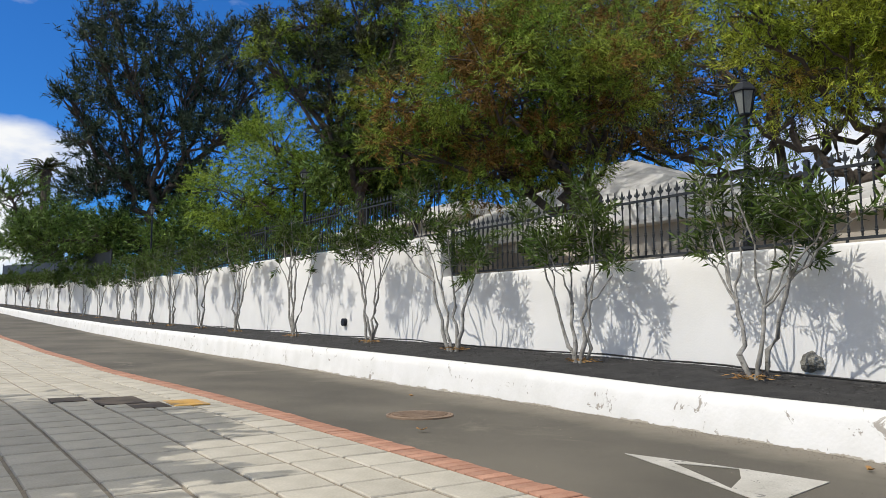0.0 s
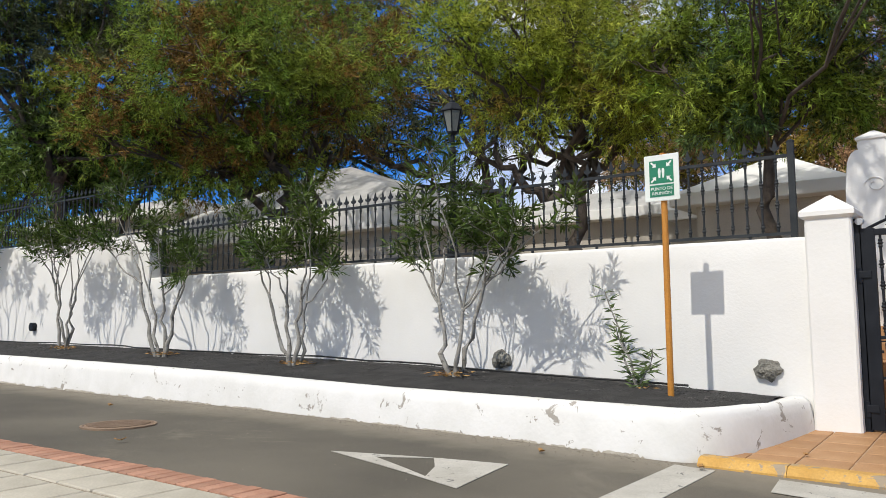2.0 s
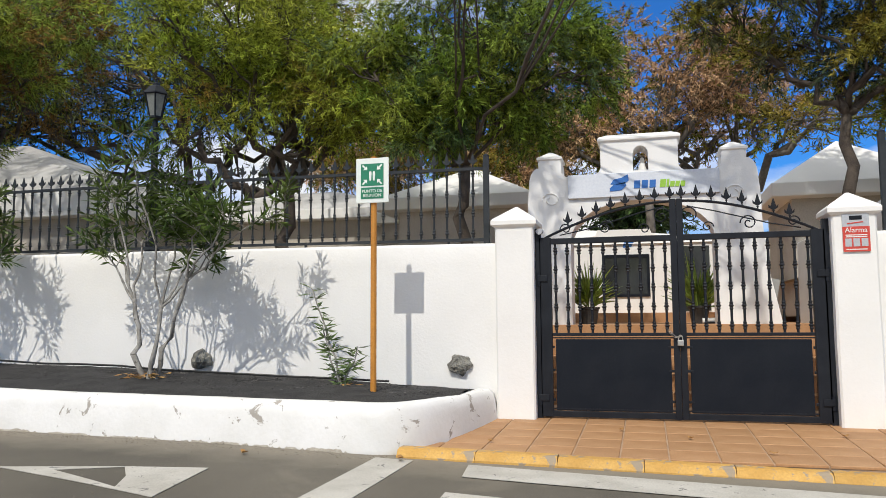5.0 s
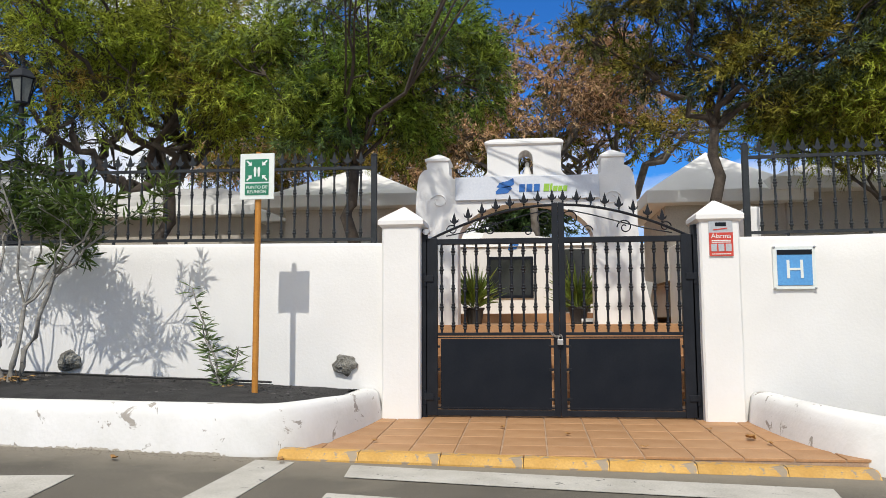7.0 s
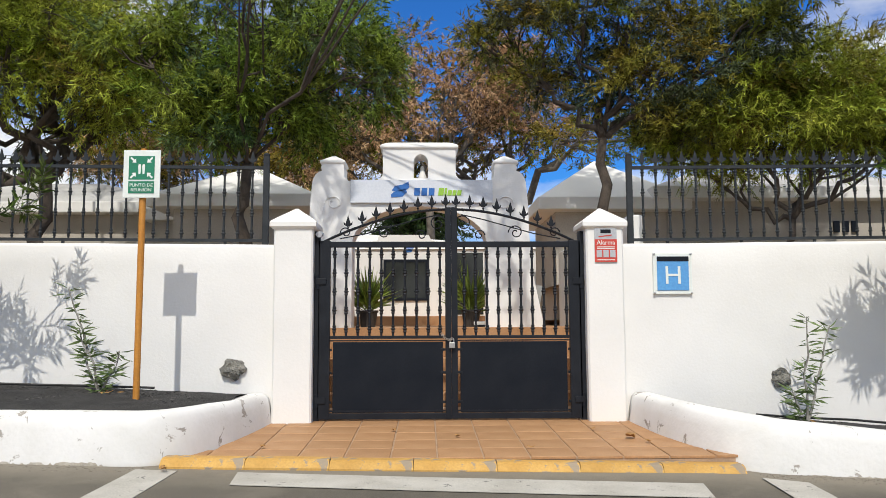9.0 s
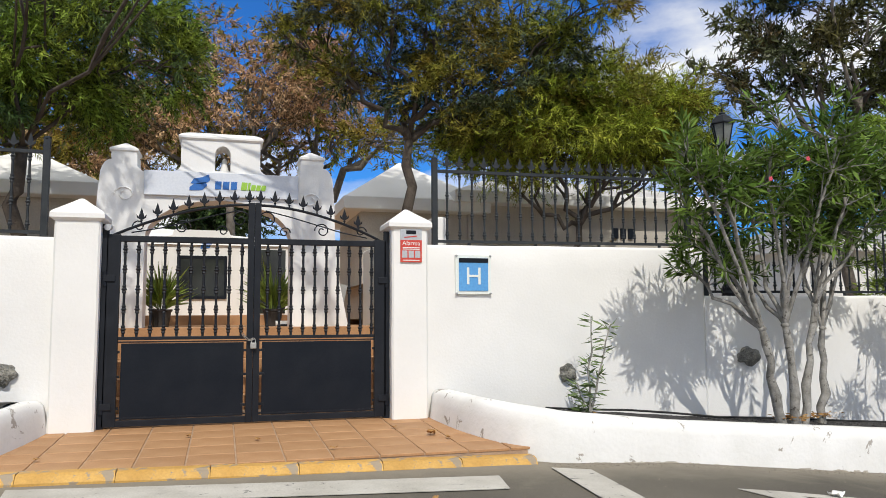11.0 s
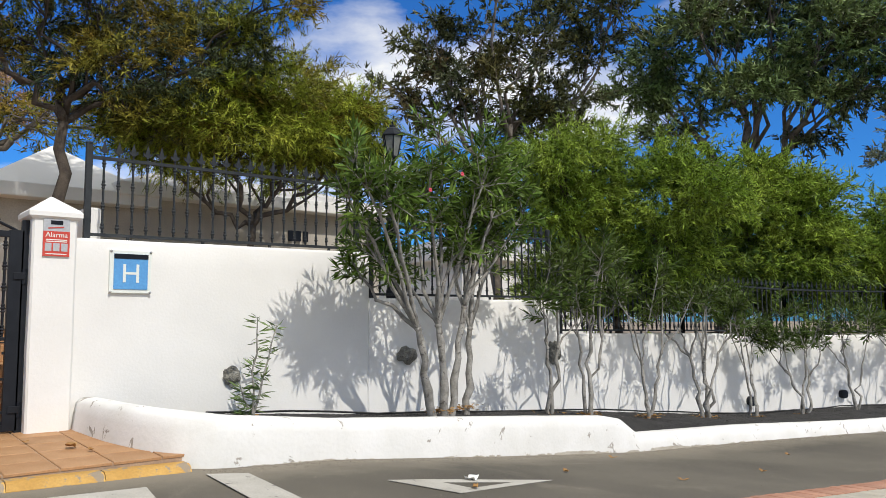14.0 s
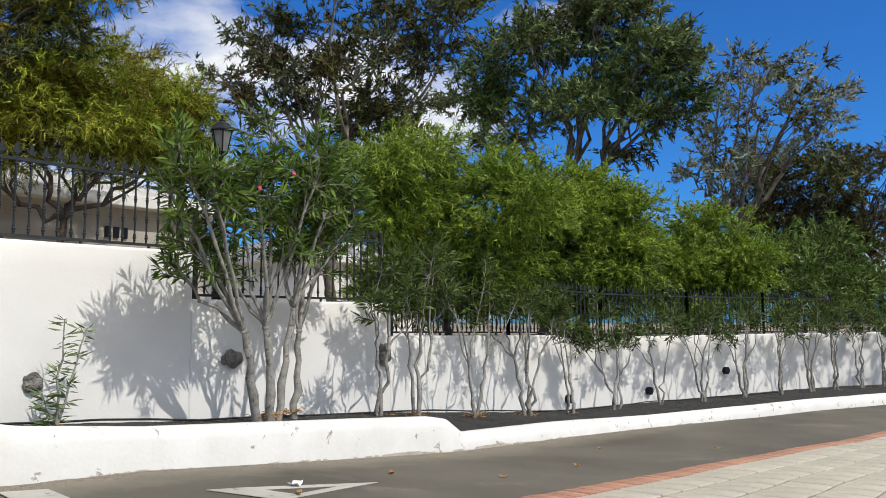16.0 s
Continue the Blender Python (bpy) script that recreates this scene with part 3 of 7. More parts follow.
def gate_leaf(x0, x1, centre_side):
    g = thing("iron_gate_leaf", "closed black iron gate leaf with turned bars and solid lower panel", "gate", ((x0 + x1) / 2, 7.52, 0.14), "gate leaves")
    w = (x1 - x0) / 2
    ci = w if centre_side > 0 else -w          # edge at the middle of the gate
    for name, args in (("hinge_stile", (-ci - 0.03 * centre_side, -ci + 0.085 * centre_side, -0.03, 0.03, 0.0, 1.72)),
                       ("meeting_stile", (ci - 0.058 * centre_side, ci, -0.032, 0.032, 0.0, 2.05)),
                       ("bottom_rail", (-w + 0.02, w - 0.02, -0.022, 0.022, 0.0, 0.055)),
                       ("middle_rail", (-w + 0.02, w - 0.02, -0.02, 0.02, 0.765, 0.795)),
                       ("top_rail", (-w + 0.02, w - 0.02, -0.024, 0.024, 1.655, 1.71))):
        a = list(args)
        if a[0] > a[1]:
            a[0], a[1] = a[1], a[0]
        bm = bmesh.new()
        box(bm, *a, 0.004)
        part(name, bm, M_IRON, g)
    bm = bmesh.new()
    box(bm, *sorted((-ci + 0.115 * centre_side, ci - 0.082 * centre_side)), -0.012, 0.004, 0.06, 0.735, 0.004)
    part("lower_panel", bm, M_BLACK, g, "matt black sheet panel")
    for z in (0.07, 0.742):
        bm = bmesh.new()
        box(bm, -w + 0.03, w - 0.03, -0.014, 0.014, z, z + 0.012)
        part("panel_strip", bm, M_IRON, g)
    for sx in (-1, 1):
        for z in (0.16, 0.44, 0.66):
            bm = bmesh.new()
            box(bm, sx * (w - 0.07) - 0.035, sx * (w - 0.07) + 0.035, -0.016, 0.0, z - 0.012, z + 0.012, 0.003)
            part("panel_clip", bm, M_IRON, g)
    n = 10
    for i in range(n):
        x = -w + 0.125 + (2 * w - 0.235) * i / (n - 1)
        linked("baluster", BAL_GATE, g, Matrix.Translation((x, 0, 0.79)) @ Matrix.Diagonal((1.05, 1.05, 0.962, 1)))
    # sweeping top bar with spears and scrolls
    arc = lambda f: 1.70 + 0.33 * math.sin(f * math.pi / 2) ** 0.9
    bm = bmesh.new()
    pts = [(-ci + (ci * 2 - 0.02 * centre_side) * i / 20, 0, arc(i / 20)) for i in range(21)]
    tube(bm, pts, 0.013, 6)
    part("arched_bar", bm, M_IRON, g)
    for i in range(8):
        f = 0.20 + 0.76 * i / 7
        x = -ci + 2 * ci * f
        bm = bmesh.new()
        lathe(bm, [(0.007, 0), (0.007, 0.03), (0.015, 0.036), (0.007, 0.042)], 5, (x, 0, arc(f)))
        spear(bm, x, 0, arc(f) + 0.04, 0.12)
        part("spear_head", bm, M_IRON, g)
    for cx, cz, r, tn, st, hd in ((0.34, 1.775, 0.055, 1.3, math.pi, -1), (-0.02, 1.80, 0.075, 1.4, 0.0, 1), (-0.40, 1.80, 0.055, 1.3, math.pi, -1), (0.50, 1.89, 0.085, 1.4, 0.3, 1)):
        bm = bmesh.new()
        scroll(bm, cx * centre_side, cz, r, tn, st if centre_side > 0 else math.pi - st, hd * centre_side)
        part("scroll", bm, M_IRON, g)
    bm = bmesh.new()
    tube(bm, [(-0.46 * centre_side, 0, 1.74), (-0.2 * centre_side, 0, 1.79), (0.05 * centre_side, 0, 1.86), (0.3 * centre_side, 0, 1.93), (0.52 * centre_side, 0, 1.98)], 0.0065, 5)
    part("scroll", bm, M_IRON, g)
    for z in (0.18, 1.32):
        bm = bmesh.new()
        lathe(bm, [(0.024, -0.07), (0.024, -0.005), (0.028, 0.0), (0.022, 0.005), (0.022, 0.06)], 8, (-ci - 0.04 * centre_side, -0.02, z))
        box(bm, *sorted((-ci - 0.05 * centre_side, -ci + 0.05 * centre_side)), -0.045, -0.03, z - 0.03, z + 0.03, 0.004)
        part("hinge", bm, M_IRON, g)
    return g


left_leaf = gate_leaf(-1.03, 0.232, 1)
right_leaf = gate_leaf(0.2345, 1.47, -1)
for x, s in ((-1.072, "post"), (1.508, "post")):
    bm = bmesh.new()
    box(bm, x - 0.028, x + 0.028, 7.49, 7.55, 0.08, 1.95, 0.004)
    tagged(part("gate_post", bm, M_IRON), "black iron hinge post fixed to the gate pillar", "post", "gate posts")

lock = thing("padlock", "brass-grey padlock with a short chain on the gate", "padlock", (0.235, 7.455, 0.86))
bm = bmesh.new()
box(bm, -0.028, 0.028, -0.012, 0.012, -0.045, 0.01, 0.005)
part("lock_body", bm, M_STEEL, lock)
bm = bmesh.new()
tube(bm, [(-0.018, 0, 0.008)] + [(-0.018 * math.cos(math.pi * k / 8), 0, 0.03 + 0.022 * math.sin(math.pi * k / 8)) for k in range(9)] + [(0.018, 0, 0.008)], 0.0045, 6)
part("shackle", bm, M_STEEL, lock)
bm = bmesh.new()
for i in range(9):
    f = i / 8
    c = Vector((0.0 - 0.10 * f, 0.0 + 0.0 * f, 0.045 + 0.05 * f - 0.03 * math.sin(math.pi * f)))
    ring = [c + Vector((0.012 * math.cos(a), 0.006 * (1 if i % 2 else -1) * math.sin(a), 0.007 * math.sin(a))) for a in [2 * math.pi * k / 8 for k in range(9)]]
    tube(bm, ring, 0.0028, 4)
part("chain", bm, M_STEEL, lock)


# ---------- portal behind the gate ----------
portal = thing("entrance_portal", "white rendered entrance portal with arch, niche and curved shoulders", "gateway", (-0.10, 10.0, 1.0))


def outline_portal():
    half = [(0.48, 2.36), (0.48, 2.02)]
    half += [(0.48 + 0.17 * (1 - math.cos(a)), 2.02 - 0.11 * math.sin(a)) for a in [math.pi / 2 * k / 5 for k in range(1, 6)]]
    half += [(0.80, 1.905), (0.93, 1.92), (0.985, 1.97), (0.99, 2.12), (1.01, 2.16), (1.27, 2.16), (1.29, 2.10), (1.28, 2.05)]
    half += [(1.28 + 0.13 * math.sin(a), 2.05 - 0.22 * (1 - math.cos(a))) for a in [math.pi / 2 * k / 5 for k in range(1, 6)]]
    half += [(1.43, 1.6), (1.44, 1.2), (1.50, 0.6), (1.62, 0.0)]
    return half


half = outline_portal()
arch = [(0.88 * math.cos(a), 1.08 + 0.50 * math.sin(a)) for a in [math.pi * k / 20 for k in range(21)]]
# left half, right half and the spandrel are one outline cut at the floor line
pts = [(x, z) for x, z in half] + [(0.88, 0.0)] + arch + [(-0.88, 0.0)] + [(-x, z) for x, z in reversed(half)]
bm = bmesh.new()
a_v = [bm.verts.new((x, 0.0, z)) for x, z in pts]
b_v = [bm.verts.new((x, 0.42, z)) for x, z in pts]
for vs in (a_v, b_v):
    es = [bm.edges.new((vs[i], vs[(i + 1) % len(vs)])) for i in range(len(vs))]
    # niche hole through the centre block
    hole = [(-0.095, 1.955), (0.095, 1.955)] + [(0.095 * math.cos(a), 2.17 + 0.105 * math.sin(a)) for a in [math.pi * k / 8 for k in range(9)]]
    hv = [bm.verts.new((x + 0.02, vs[0].co.y, z)) for x, z in hole]
    es += [bm.edges.new((hv[i], hv[(i + 1) % len(hv)])) for i in range(len(hv))]
    bmesh.ops.triangle_fill(bm, edges=es, use_beauty=True)
    if vs is a_v:
        ha = hv
for A, B in ((a_v, b_v), (ha, hv)):
    for i in range(len(A)):
        j = (i + 1) % len(A)
        bm.faces.new((A[i], A[j], B[j], B[i]))
part("portal_wall", bm, M_WALL, portal)
bm = bmesh.new()
ribbon(bm, [[(-e, -0.03 + (0.03 - d), z), (e, -0.03 + (0.03 - d), z), (e, 0.42 + d, z), (-e, 0.42 + d, z)] for e, d, z in ((0.485, 0.005, 2.34), (0.515, 0.03, 2.36), (0.515, 0.03, 2.385), (0.49, 0.005, 2.41), (0.40, -0.06, 2.445))])
part("cornice", bm, M_WALL, portal)
for s in (-1, 1):
    bm = bmesh.new()
    ribbon(bm, [[(s * 1.14 - e, 0.02 - d, z), (s * 1.14 + e, 0.02 - d, z), (s * 1.14 + e, 0.40 + d, z), (s * 1.14 - e, 0.40 + d, z)] for e, d, z in ((0.14, 0.01, 2.14), (0.165, 0.04, 2.16), (0.165, 0.04, 2.185), (0.02, -0.17, 2.29))])
    part("finial", bm, M_WALL, portal, "small pyramid finial")
# relief scroll on each leg
for s in (-1, 1):
    bm = bmesh.new()
    pts = [(s * (1.12 + 0.12 * math.cos(a) * (1 - a / 12)), -0.008, 1.62 + 0.10 * math.sin(a) * (1 - a / 12)) for a in [0.5 * k for k in range(16)]]
    tube(bm, pts, 0.009, 6)
    part("relief_scroll", bm, M_WALL, portal)
bm = bmesh.new()
box(bm, -0.90, 0.96, -0.045, -0.004, 1.62, 1.925, 0.006)
board = part("name_board", bm, M_BOARD, portal, "pale grey-blue name board with blue and green shapes")
# leaf-shaped mark and plain bars in place of the brand lettering
bm = bmesh.new()
prism(bm, [(-0.37, 1.69), (-0.22, 1.70), (-0.16, 1.76), (-0.18, 1.80), (-0.32, 1.77), (-0.37, 1.73)], -0.052, -0.0455)
prism(bm, [(-0.36, 1.78), (-0.32, 1.84), (-0.22, 1.86), (-0.14, 1.90), (-0.13, 1.82), (-0.18, 1.785), (-0.28, 1.77)], -0.052, -0.0455)
part("leaf_mark", bm, M_LOGOBLUE, board)
for i in range(3):
    bm = bmesh.new()
    x = -0.07 + i * 0.095
    prism(bm, [(x, 1.715), (x + 0.075, 1.715), (x + 0.082, 1.815), (x + 0.007, 1.815)], -0.052, -0.0455)
    part("lettering_bar", bm, M_LOGOBLUE, board)
for i, wd in enumerate((0.07, 0.03, 0.055, 0.05, 0.055)):
    bm = bmesh.new()
    x = 0.245 + (0.0, 0.08, 0.12, 0.185, 0.245)[i]
    prism(bm, [(x, 1.715), (x + wd, 1.715), (x + wd + 0.012, 1.815 if i < 2 else 1.785), (x + 0.012, 1.815 if i < 2 else 1.785)], -0.052, -0.0455)
    part("lettering_bar", bm, M_LOGOGREEN, board)
# small figure standing in the niche, a plain rounded shape
bm = bmesh.new()
lathe(bm, [(0.05, 0.0), (0.055, 0.04), (0.04, 0.09), (0.035, 0.12), (0.025, 0.135), (0.03, 0.16), (0.022, 0.19), (0.004, 0.2)], 10)
fig = tagged(part("figurine", bm, M_WALL, smooth=True), "small pale stone figurine standing in the niche", "figurine")
fig.location = (-0.06, 10.2, 2.957)

# entrance steps and terrace
bm = bmesh.new()
for i in range(5):
    box(bm, -1.60, 2.06, 8.45 + 0.3 * i, 12.0, 0.12 + 0.176 * i, 0.12 + 0.176 * (i + 1), 0.008)
tagged(part("entrance_steps", bm, M_TERRA), "terracotta entrance steps rising behind the gate", "steps", kind="structure")
bm = bmesh.new()
box(bm, -3.0, 3.4, 11.9, 15.0, 0.7, 1.003)
box(bm, -3.0, 3.4, 15.0, 17.2, 0.7, 1.19, 0.01)
tagged(part("terrace", bm, M_TERRA), "terracotta tiled terrace before the reception", "floor", kind="structure")
for x0, x1, top in ((-1.75, -1.6, 1.75), (2.06, 2.2, 2.15)):
    bm = bmesh.new()
    box(bm, x0, x1, 7.75, 12.0, -0.2, top, 0.02)
    tagged(part("side_wall", bm, M_WALL), "low white wall beside the entrance steps", "wall", kind="structure")


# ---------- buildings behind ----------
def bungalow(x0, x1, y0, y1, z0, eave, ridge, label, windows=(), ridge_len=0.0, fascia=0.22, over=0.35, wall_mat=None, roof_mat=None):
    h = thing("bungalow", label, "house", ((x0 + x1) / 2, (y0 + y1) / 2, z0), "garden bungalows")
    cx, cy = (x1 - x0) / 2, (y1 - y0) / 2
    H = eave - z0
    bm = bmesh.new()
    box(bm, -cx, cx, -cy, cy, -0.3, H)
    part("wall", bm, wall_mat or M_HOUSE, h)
    bm = bmesh.new()
    box(bm, -cx - over, cx + over, -cy - over, cy + over, H, H + fascia, 0.02)
    part("fascia", bm, M_WALL, h, "white painted fascia")
    bm = bmesh.new()
    ax, ay, rl = cx + over - 0.03, cy + over - 0.03, ridge_len / 2
    if rl < 0.01:
        st = [(-ax, -ay), (ax, -ay), (ax, ay), (-ax, ay)]
        b = [bm.verts.new((x, y, H + fascia)) for x, y in st]
        t = bm.verts.new((0, 0, ridge - z0))
        for i in range(4):
            bm.faces.new((b[i], b[(i + 1) % 4], t))
        bm.faces.new(b)
    else:
        b = [bm.verts.new(p) for p in ((-ax, -ay, H + fascia), (ax, -ay, H + fascia), (ax, ay, H + fascia), (-ax, ay, H + fascia))]
        t = [bm.verts.new((-rl, 0, ridge - z0)), bm.verts.new((rl, 0, ridge - z0))]
        for f in ((b[0], b[1], t[1], t[0]), (b[1], b[2], t[1]), (b[2], b[3], t[0], t[1]), (b[3], b[0], t[0]), tuple(b)):
            bm.faces.new(f)
    part("roof", bm, roof_mat or M_ROOF_SHADED, h, "white painted hipped roof")
    for wx, wz, ww, wh in windows:
        bm = bmesh.new()
        for a in ((-ww / 2 - 0.05, -ww / 2, -wh / 2 - 0.05, wh / 2 + 0.05), (ww / 2, ww / 2 + 0.05, -wh / 2 - 0.05, wh / 2 + 0.05), (-ww / 2, ww / 2, wh / 2, wh / 2 + 0.05), (-ww / 2, ww / 2, -wh / 2 - 0.05, -wh / 2)):
            box(bm, a[0], a[1], -0.03, 0.03, a[2], a[3])
        f = part("window", bm, M_WALL, h)
        f.location = (wx - (x0 + x1) / 2, -cy - 0.025, wz - z0)
        bm = bmesh.new()
        box(bm, -ww / 2, ww / 2, -0.005, 0.015, -wh / 2, wh / 2)
        part("pane", bm, M_GLASSDARK, f, "dark window glass")
    return h


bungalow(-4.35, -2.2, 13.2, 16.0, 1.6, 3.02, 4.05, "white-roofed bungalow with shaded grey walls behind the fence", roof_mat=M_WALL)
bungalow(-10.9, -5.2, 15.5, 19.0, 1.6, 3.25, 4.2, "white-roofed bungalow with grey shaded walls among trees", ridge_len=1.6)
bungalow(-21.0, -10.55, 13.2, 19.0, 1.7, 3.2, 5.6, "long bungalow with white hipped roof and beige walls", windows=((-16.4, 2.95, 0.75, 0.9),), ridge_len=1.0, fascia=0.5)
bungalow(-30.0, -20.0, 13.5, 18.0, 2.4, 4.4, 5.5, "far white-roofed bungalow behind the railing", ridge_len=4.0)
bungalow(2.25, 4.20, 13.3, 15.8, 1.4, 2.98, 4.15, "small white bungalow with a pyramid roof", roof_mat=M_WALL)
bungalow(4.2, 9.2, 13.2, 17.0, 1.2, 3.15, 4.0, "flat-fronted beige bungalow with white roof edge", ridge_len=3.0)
bungalow(13.5, 19.0, 15.5, 19.5, 0.5, 2.7, 3.6, "white bungalow half hidden by green shrubs", ridge_len=3.0, wall_mat=M_WALL)
# two white garden gables seen left of the portal
bungalow(-5.2, -4.55, 14.6, 16.0, 1.6, 3.0, 3.6, "narrow white garden outbuilding", over=0.15)

reception = thing("reception_building", "white reception building with a dark window and curved gable", "building", (-0.5, 18.2, 1.19))
bm = bmesh.new()
gable = [(-2.9, 0), (-2.9, 1.5)] + [(-0.9, 1.5), (-0.82, 1.66), (-0.6, 1.70), (-0.55, 1.82), (0.55, 1.82), (0.6, 1.70), (0.82, 1.66), (0.9, 1.5)] + [(3.2, 1.5), (3.2, 0)]
prism(bm, gable, -1.15, 1.3)
part("wall", bm, M_WALL, reception)
bm = bmesh.new()
for a in ((-0.46, -0.40, 0.36, 1.27), (0.47, 0.53, 0.36, 1.27), (-0.40, 0.47, 1.21, 1.27), (-0.40, 0.47, 0.36, 0.42)):
    box(bm, a[0], a[1], -1.19, -1.14, a[2], a[3])
win = part("window", bm, M_BLACK, reception)
bm = bmesh.new()
box(bm, -0.40, 0.47, -1.175, -1.155, 0.42, 1.21)
part("pane", bm, M_GLASSDARK, win, "dark reflecting window glass")
bm = bmesh.new()
prism(bm, [(-0.02, 1.42), (0.16, 1.44), (0.22, 1.55), (0.20, 1.66), (0.08, 1.60), (0.0, 1.52)], -1.16, -1.151)
part("leaf_mark", bm, M_LOGOBLUE, reception)
for x in (-1.5, 1.4):
    bm = bmesh.new()
    box(bm, x - 0.35, x + 0.35, -1.17, -1.152, 0.05, 1.42)
    part("doorway", bm, M_GLASSDARK, reception, "dark open doorway")
bm = bmesh.new()
b = [bm.verts.new(p) for p in ((-3.0, -1.2, 1.5), (3.3, -1.2, 1.5), (3.3, 1.4, 1.5), (-3.0, 1.4, 1.5))]
t = bm.verts.new((-0.9, 0.5, 2.02))
for i in range(4):
    bm.faces.new((b[i], b[(i + 1) % 4], t))
bm.faces.new(b)
part("roof", bm, M_WALL, reception)

# leaning menu stand and low barrier seen through the gate
stand = thing("notice_stand", "grey tilted notice stand on the terrace", "stand", (1.42, 11.2, 1.0))
bm = bmesh.new()
box(bm, -0.15, 0.15, -0.012, 0.012, 0.26, 0.66, 0.004)
p = part("panel", bm, M_GREYPANEL, stand, "dull grey notice panel")
p.rotation_euler = (radians(-14), radians(14), 0)
for s_x in (-1, 1):
    bm = bmesh.new()
    tube(bm, [(s_x * 0.10 + 0.06, 0.03, 0), (s_x * 0.10 + 0.06, 0.0, 0.38)], 0.010, 6)
    part("leg", bm, M_GREYPANEL, stand)
bar = thing("barrier_pole", "white barrier pole with a yellow and black end", "barrier", (1.1, 10.75, 1.0))
bm = bmesh.new()
tube(bm, [(-0.45, 0, 0.04), (0.25, 0, 0.055)], 0.035, 10)
part("pole", bm, M_PAPER, bar)
bm = bmesh.new()
tube(bm, [(0.25, 0, 0.055), (0.42, 0, 0.06)], 0.036, 10)
part("pole_end", bm, M_YELLOW, bar, "yellow striped end")
for x in (-0.35, 0.2):
    bm = bmesh.new()
    box(bm, x - 0.05, x + 0.05, -0.05, 0.05, 0.0, 0.03, 0.005)
    part("foot", bm, M_IRON, bar)


# ---------- signs ----------
def lettering(name, text, size, mat, parent, at, depth=0.002):
    cu = bpy.data.curves.new(name, "FONT")
    cu.body, cu.size, cu.extrude, cu.align_x, cu.align_y = text, size, depth, "CENTER", "CENTER"
    tmp = bpy.data.objects.new(name, cu)
    scene.collection.objects.link(tmp)
    me = bpy.data.meshes.new_from_object(tmp.evaluated_get(bpy.context.evaluated_depsgraph_get()))
    bpy.data.objects.remove(tmp)
    me.materials.clear()
    me.materials.append(mat)
    ob = new(name, me)
    ob.parent = parent
    ob.location, ob.rotation_euler = at, (radians(90), 0, 0)
    return ob


sign = thing("assembly_point_sign", "green and white assembly point sign on an ochre pole", "sign", (-2.448, 6.60, 0.365))
sign.scale = (0.952, 0.952, 0.952)
bm = bmesh.new()
tube(bm, [(0, 0, -0.1), (0.0, 0, 1.0), (0.0, 0.0, 2.31)], 0.029, 12)
part("pole", bm, M_ORANGE, sign, "ochre painted pole")
bm = bmesh.new()
box(bm, -0.165, 0.165, -0.046, -0.032, 1.855, 2.29, 0.004)
plate = part("plate", bm, M_SIGNWHITE, sign, "white sign plate with green panels")
bm = bmesh.new()
box(bm, -0.115, 0.115, -0.0495, -0.047, 2.02, 2.235)
part("pictogram_panel", bm, M_GREEN, plate, "green pictogram panel")
bm = bmesh.new()
box(bm, -0.115, 0.115, -0.0495, -0.047, 1.895, 2.005)
part("text_panel", bm, M_GREEN, plate)
# four arrows pointing inward and two plain upright shapes
for sx in (-1, 1):
    for sz in (-1, 1):
        bm = bmesh.new()
        c = Vector((sx * 0.072, 2.128 + sz * 0.068))
        d = Vector((-sx, -sz)).normalized()
        n = Vector((-d.y, d.x))
        q = [c + d * 0.032, c + d * 0.002 + n * 0.026, c + d * 0.002 + n * 0.008, c - d * 0.036 + n * 0.008, c - d * 0.036 - n * 0.008, c + d * 0.002 - n * 0.008, c + d * 0.002 - n * 0.026]
        prism(bm, [(v.x, v.y) for v in q], -0.0515, -0.0498)
        part("arrow", bm, M_SIGNWHITE, plate)
for x in (-0.018, 0.018):
    bm = bmesh.new()
    prism(bm, [(x - 0.013, 2.135), (x - 0.008, 2.07), (x + 0.008, 2.07), (x + 0.013, 2.135), (x + 0.009, 2.16), (x - 0.009, 2.16)], -0.0515, -0.0498)
    part("upright_shape", bm, M_SIGNWHITE, plate)
lettering("text_line", "PUNTO DE", 0.042, M_SIGNWHITE, plate, (0, -0.0505, 1.968))
lettering("text_line", "REUNIÓN", 0.042, M_SIGNWHITE, plate, (0, -0.0505, 1.925))

hotel = thing("hotel_plaque", "blue hotel plaque with a white letter H on the wall", "sign", (2.385, 7.44, 1.525))
bm = bmesh.new()
box(bm, -0.19, 0.19, -0.02, 0.02, -0.20, 0.20, 0.004)
part("backing", bm, M_SIGNWHITE, hotel, "clear white backing plate")
bm = bmesh.new()
box(bm, -0.155, 0.155, -0.028, -0.0205, -0.165, 0.165, 0.003)
part("plate", bm, M_BLUE, hotel, "blue enamel plate")
bm = bmesh.new()
box(bm, -0.155, 0.155, -0.0325, -0.0285, 0.12, 0.165)
part("band", bm, M_BLACK, hotel)
lettering("letter", "H", 0.25, M_SIGNWHITE, hotel, (0, -0.0305, -0.025))
for sx in (-1, 1):
    for sz in (-1, 1):
        bm = bmesh.new()
        lathe(bm, [(0.012, 0), (0.012, 0.01), (0.006, 0.014)], 8)
        s = part("screw", bm, M_STEEL, hotel)
        s.matrix_basis = pose(sx * 0.18, -0.018, sz * 0.19, 90, 0, 0)

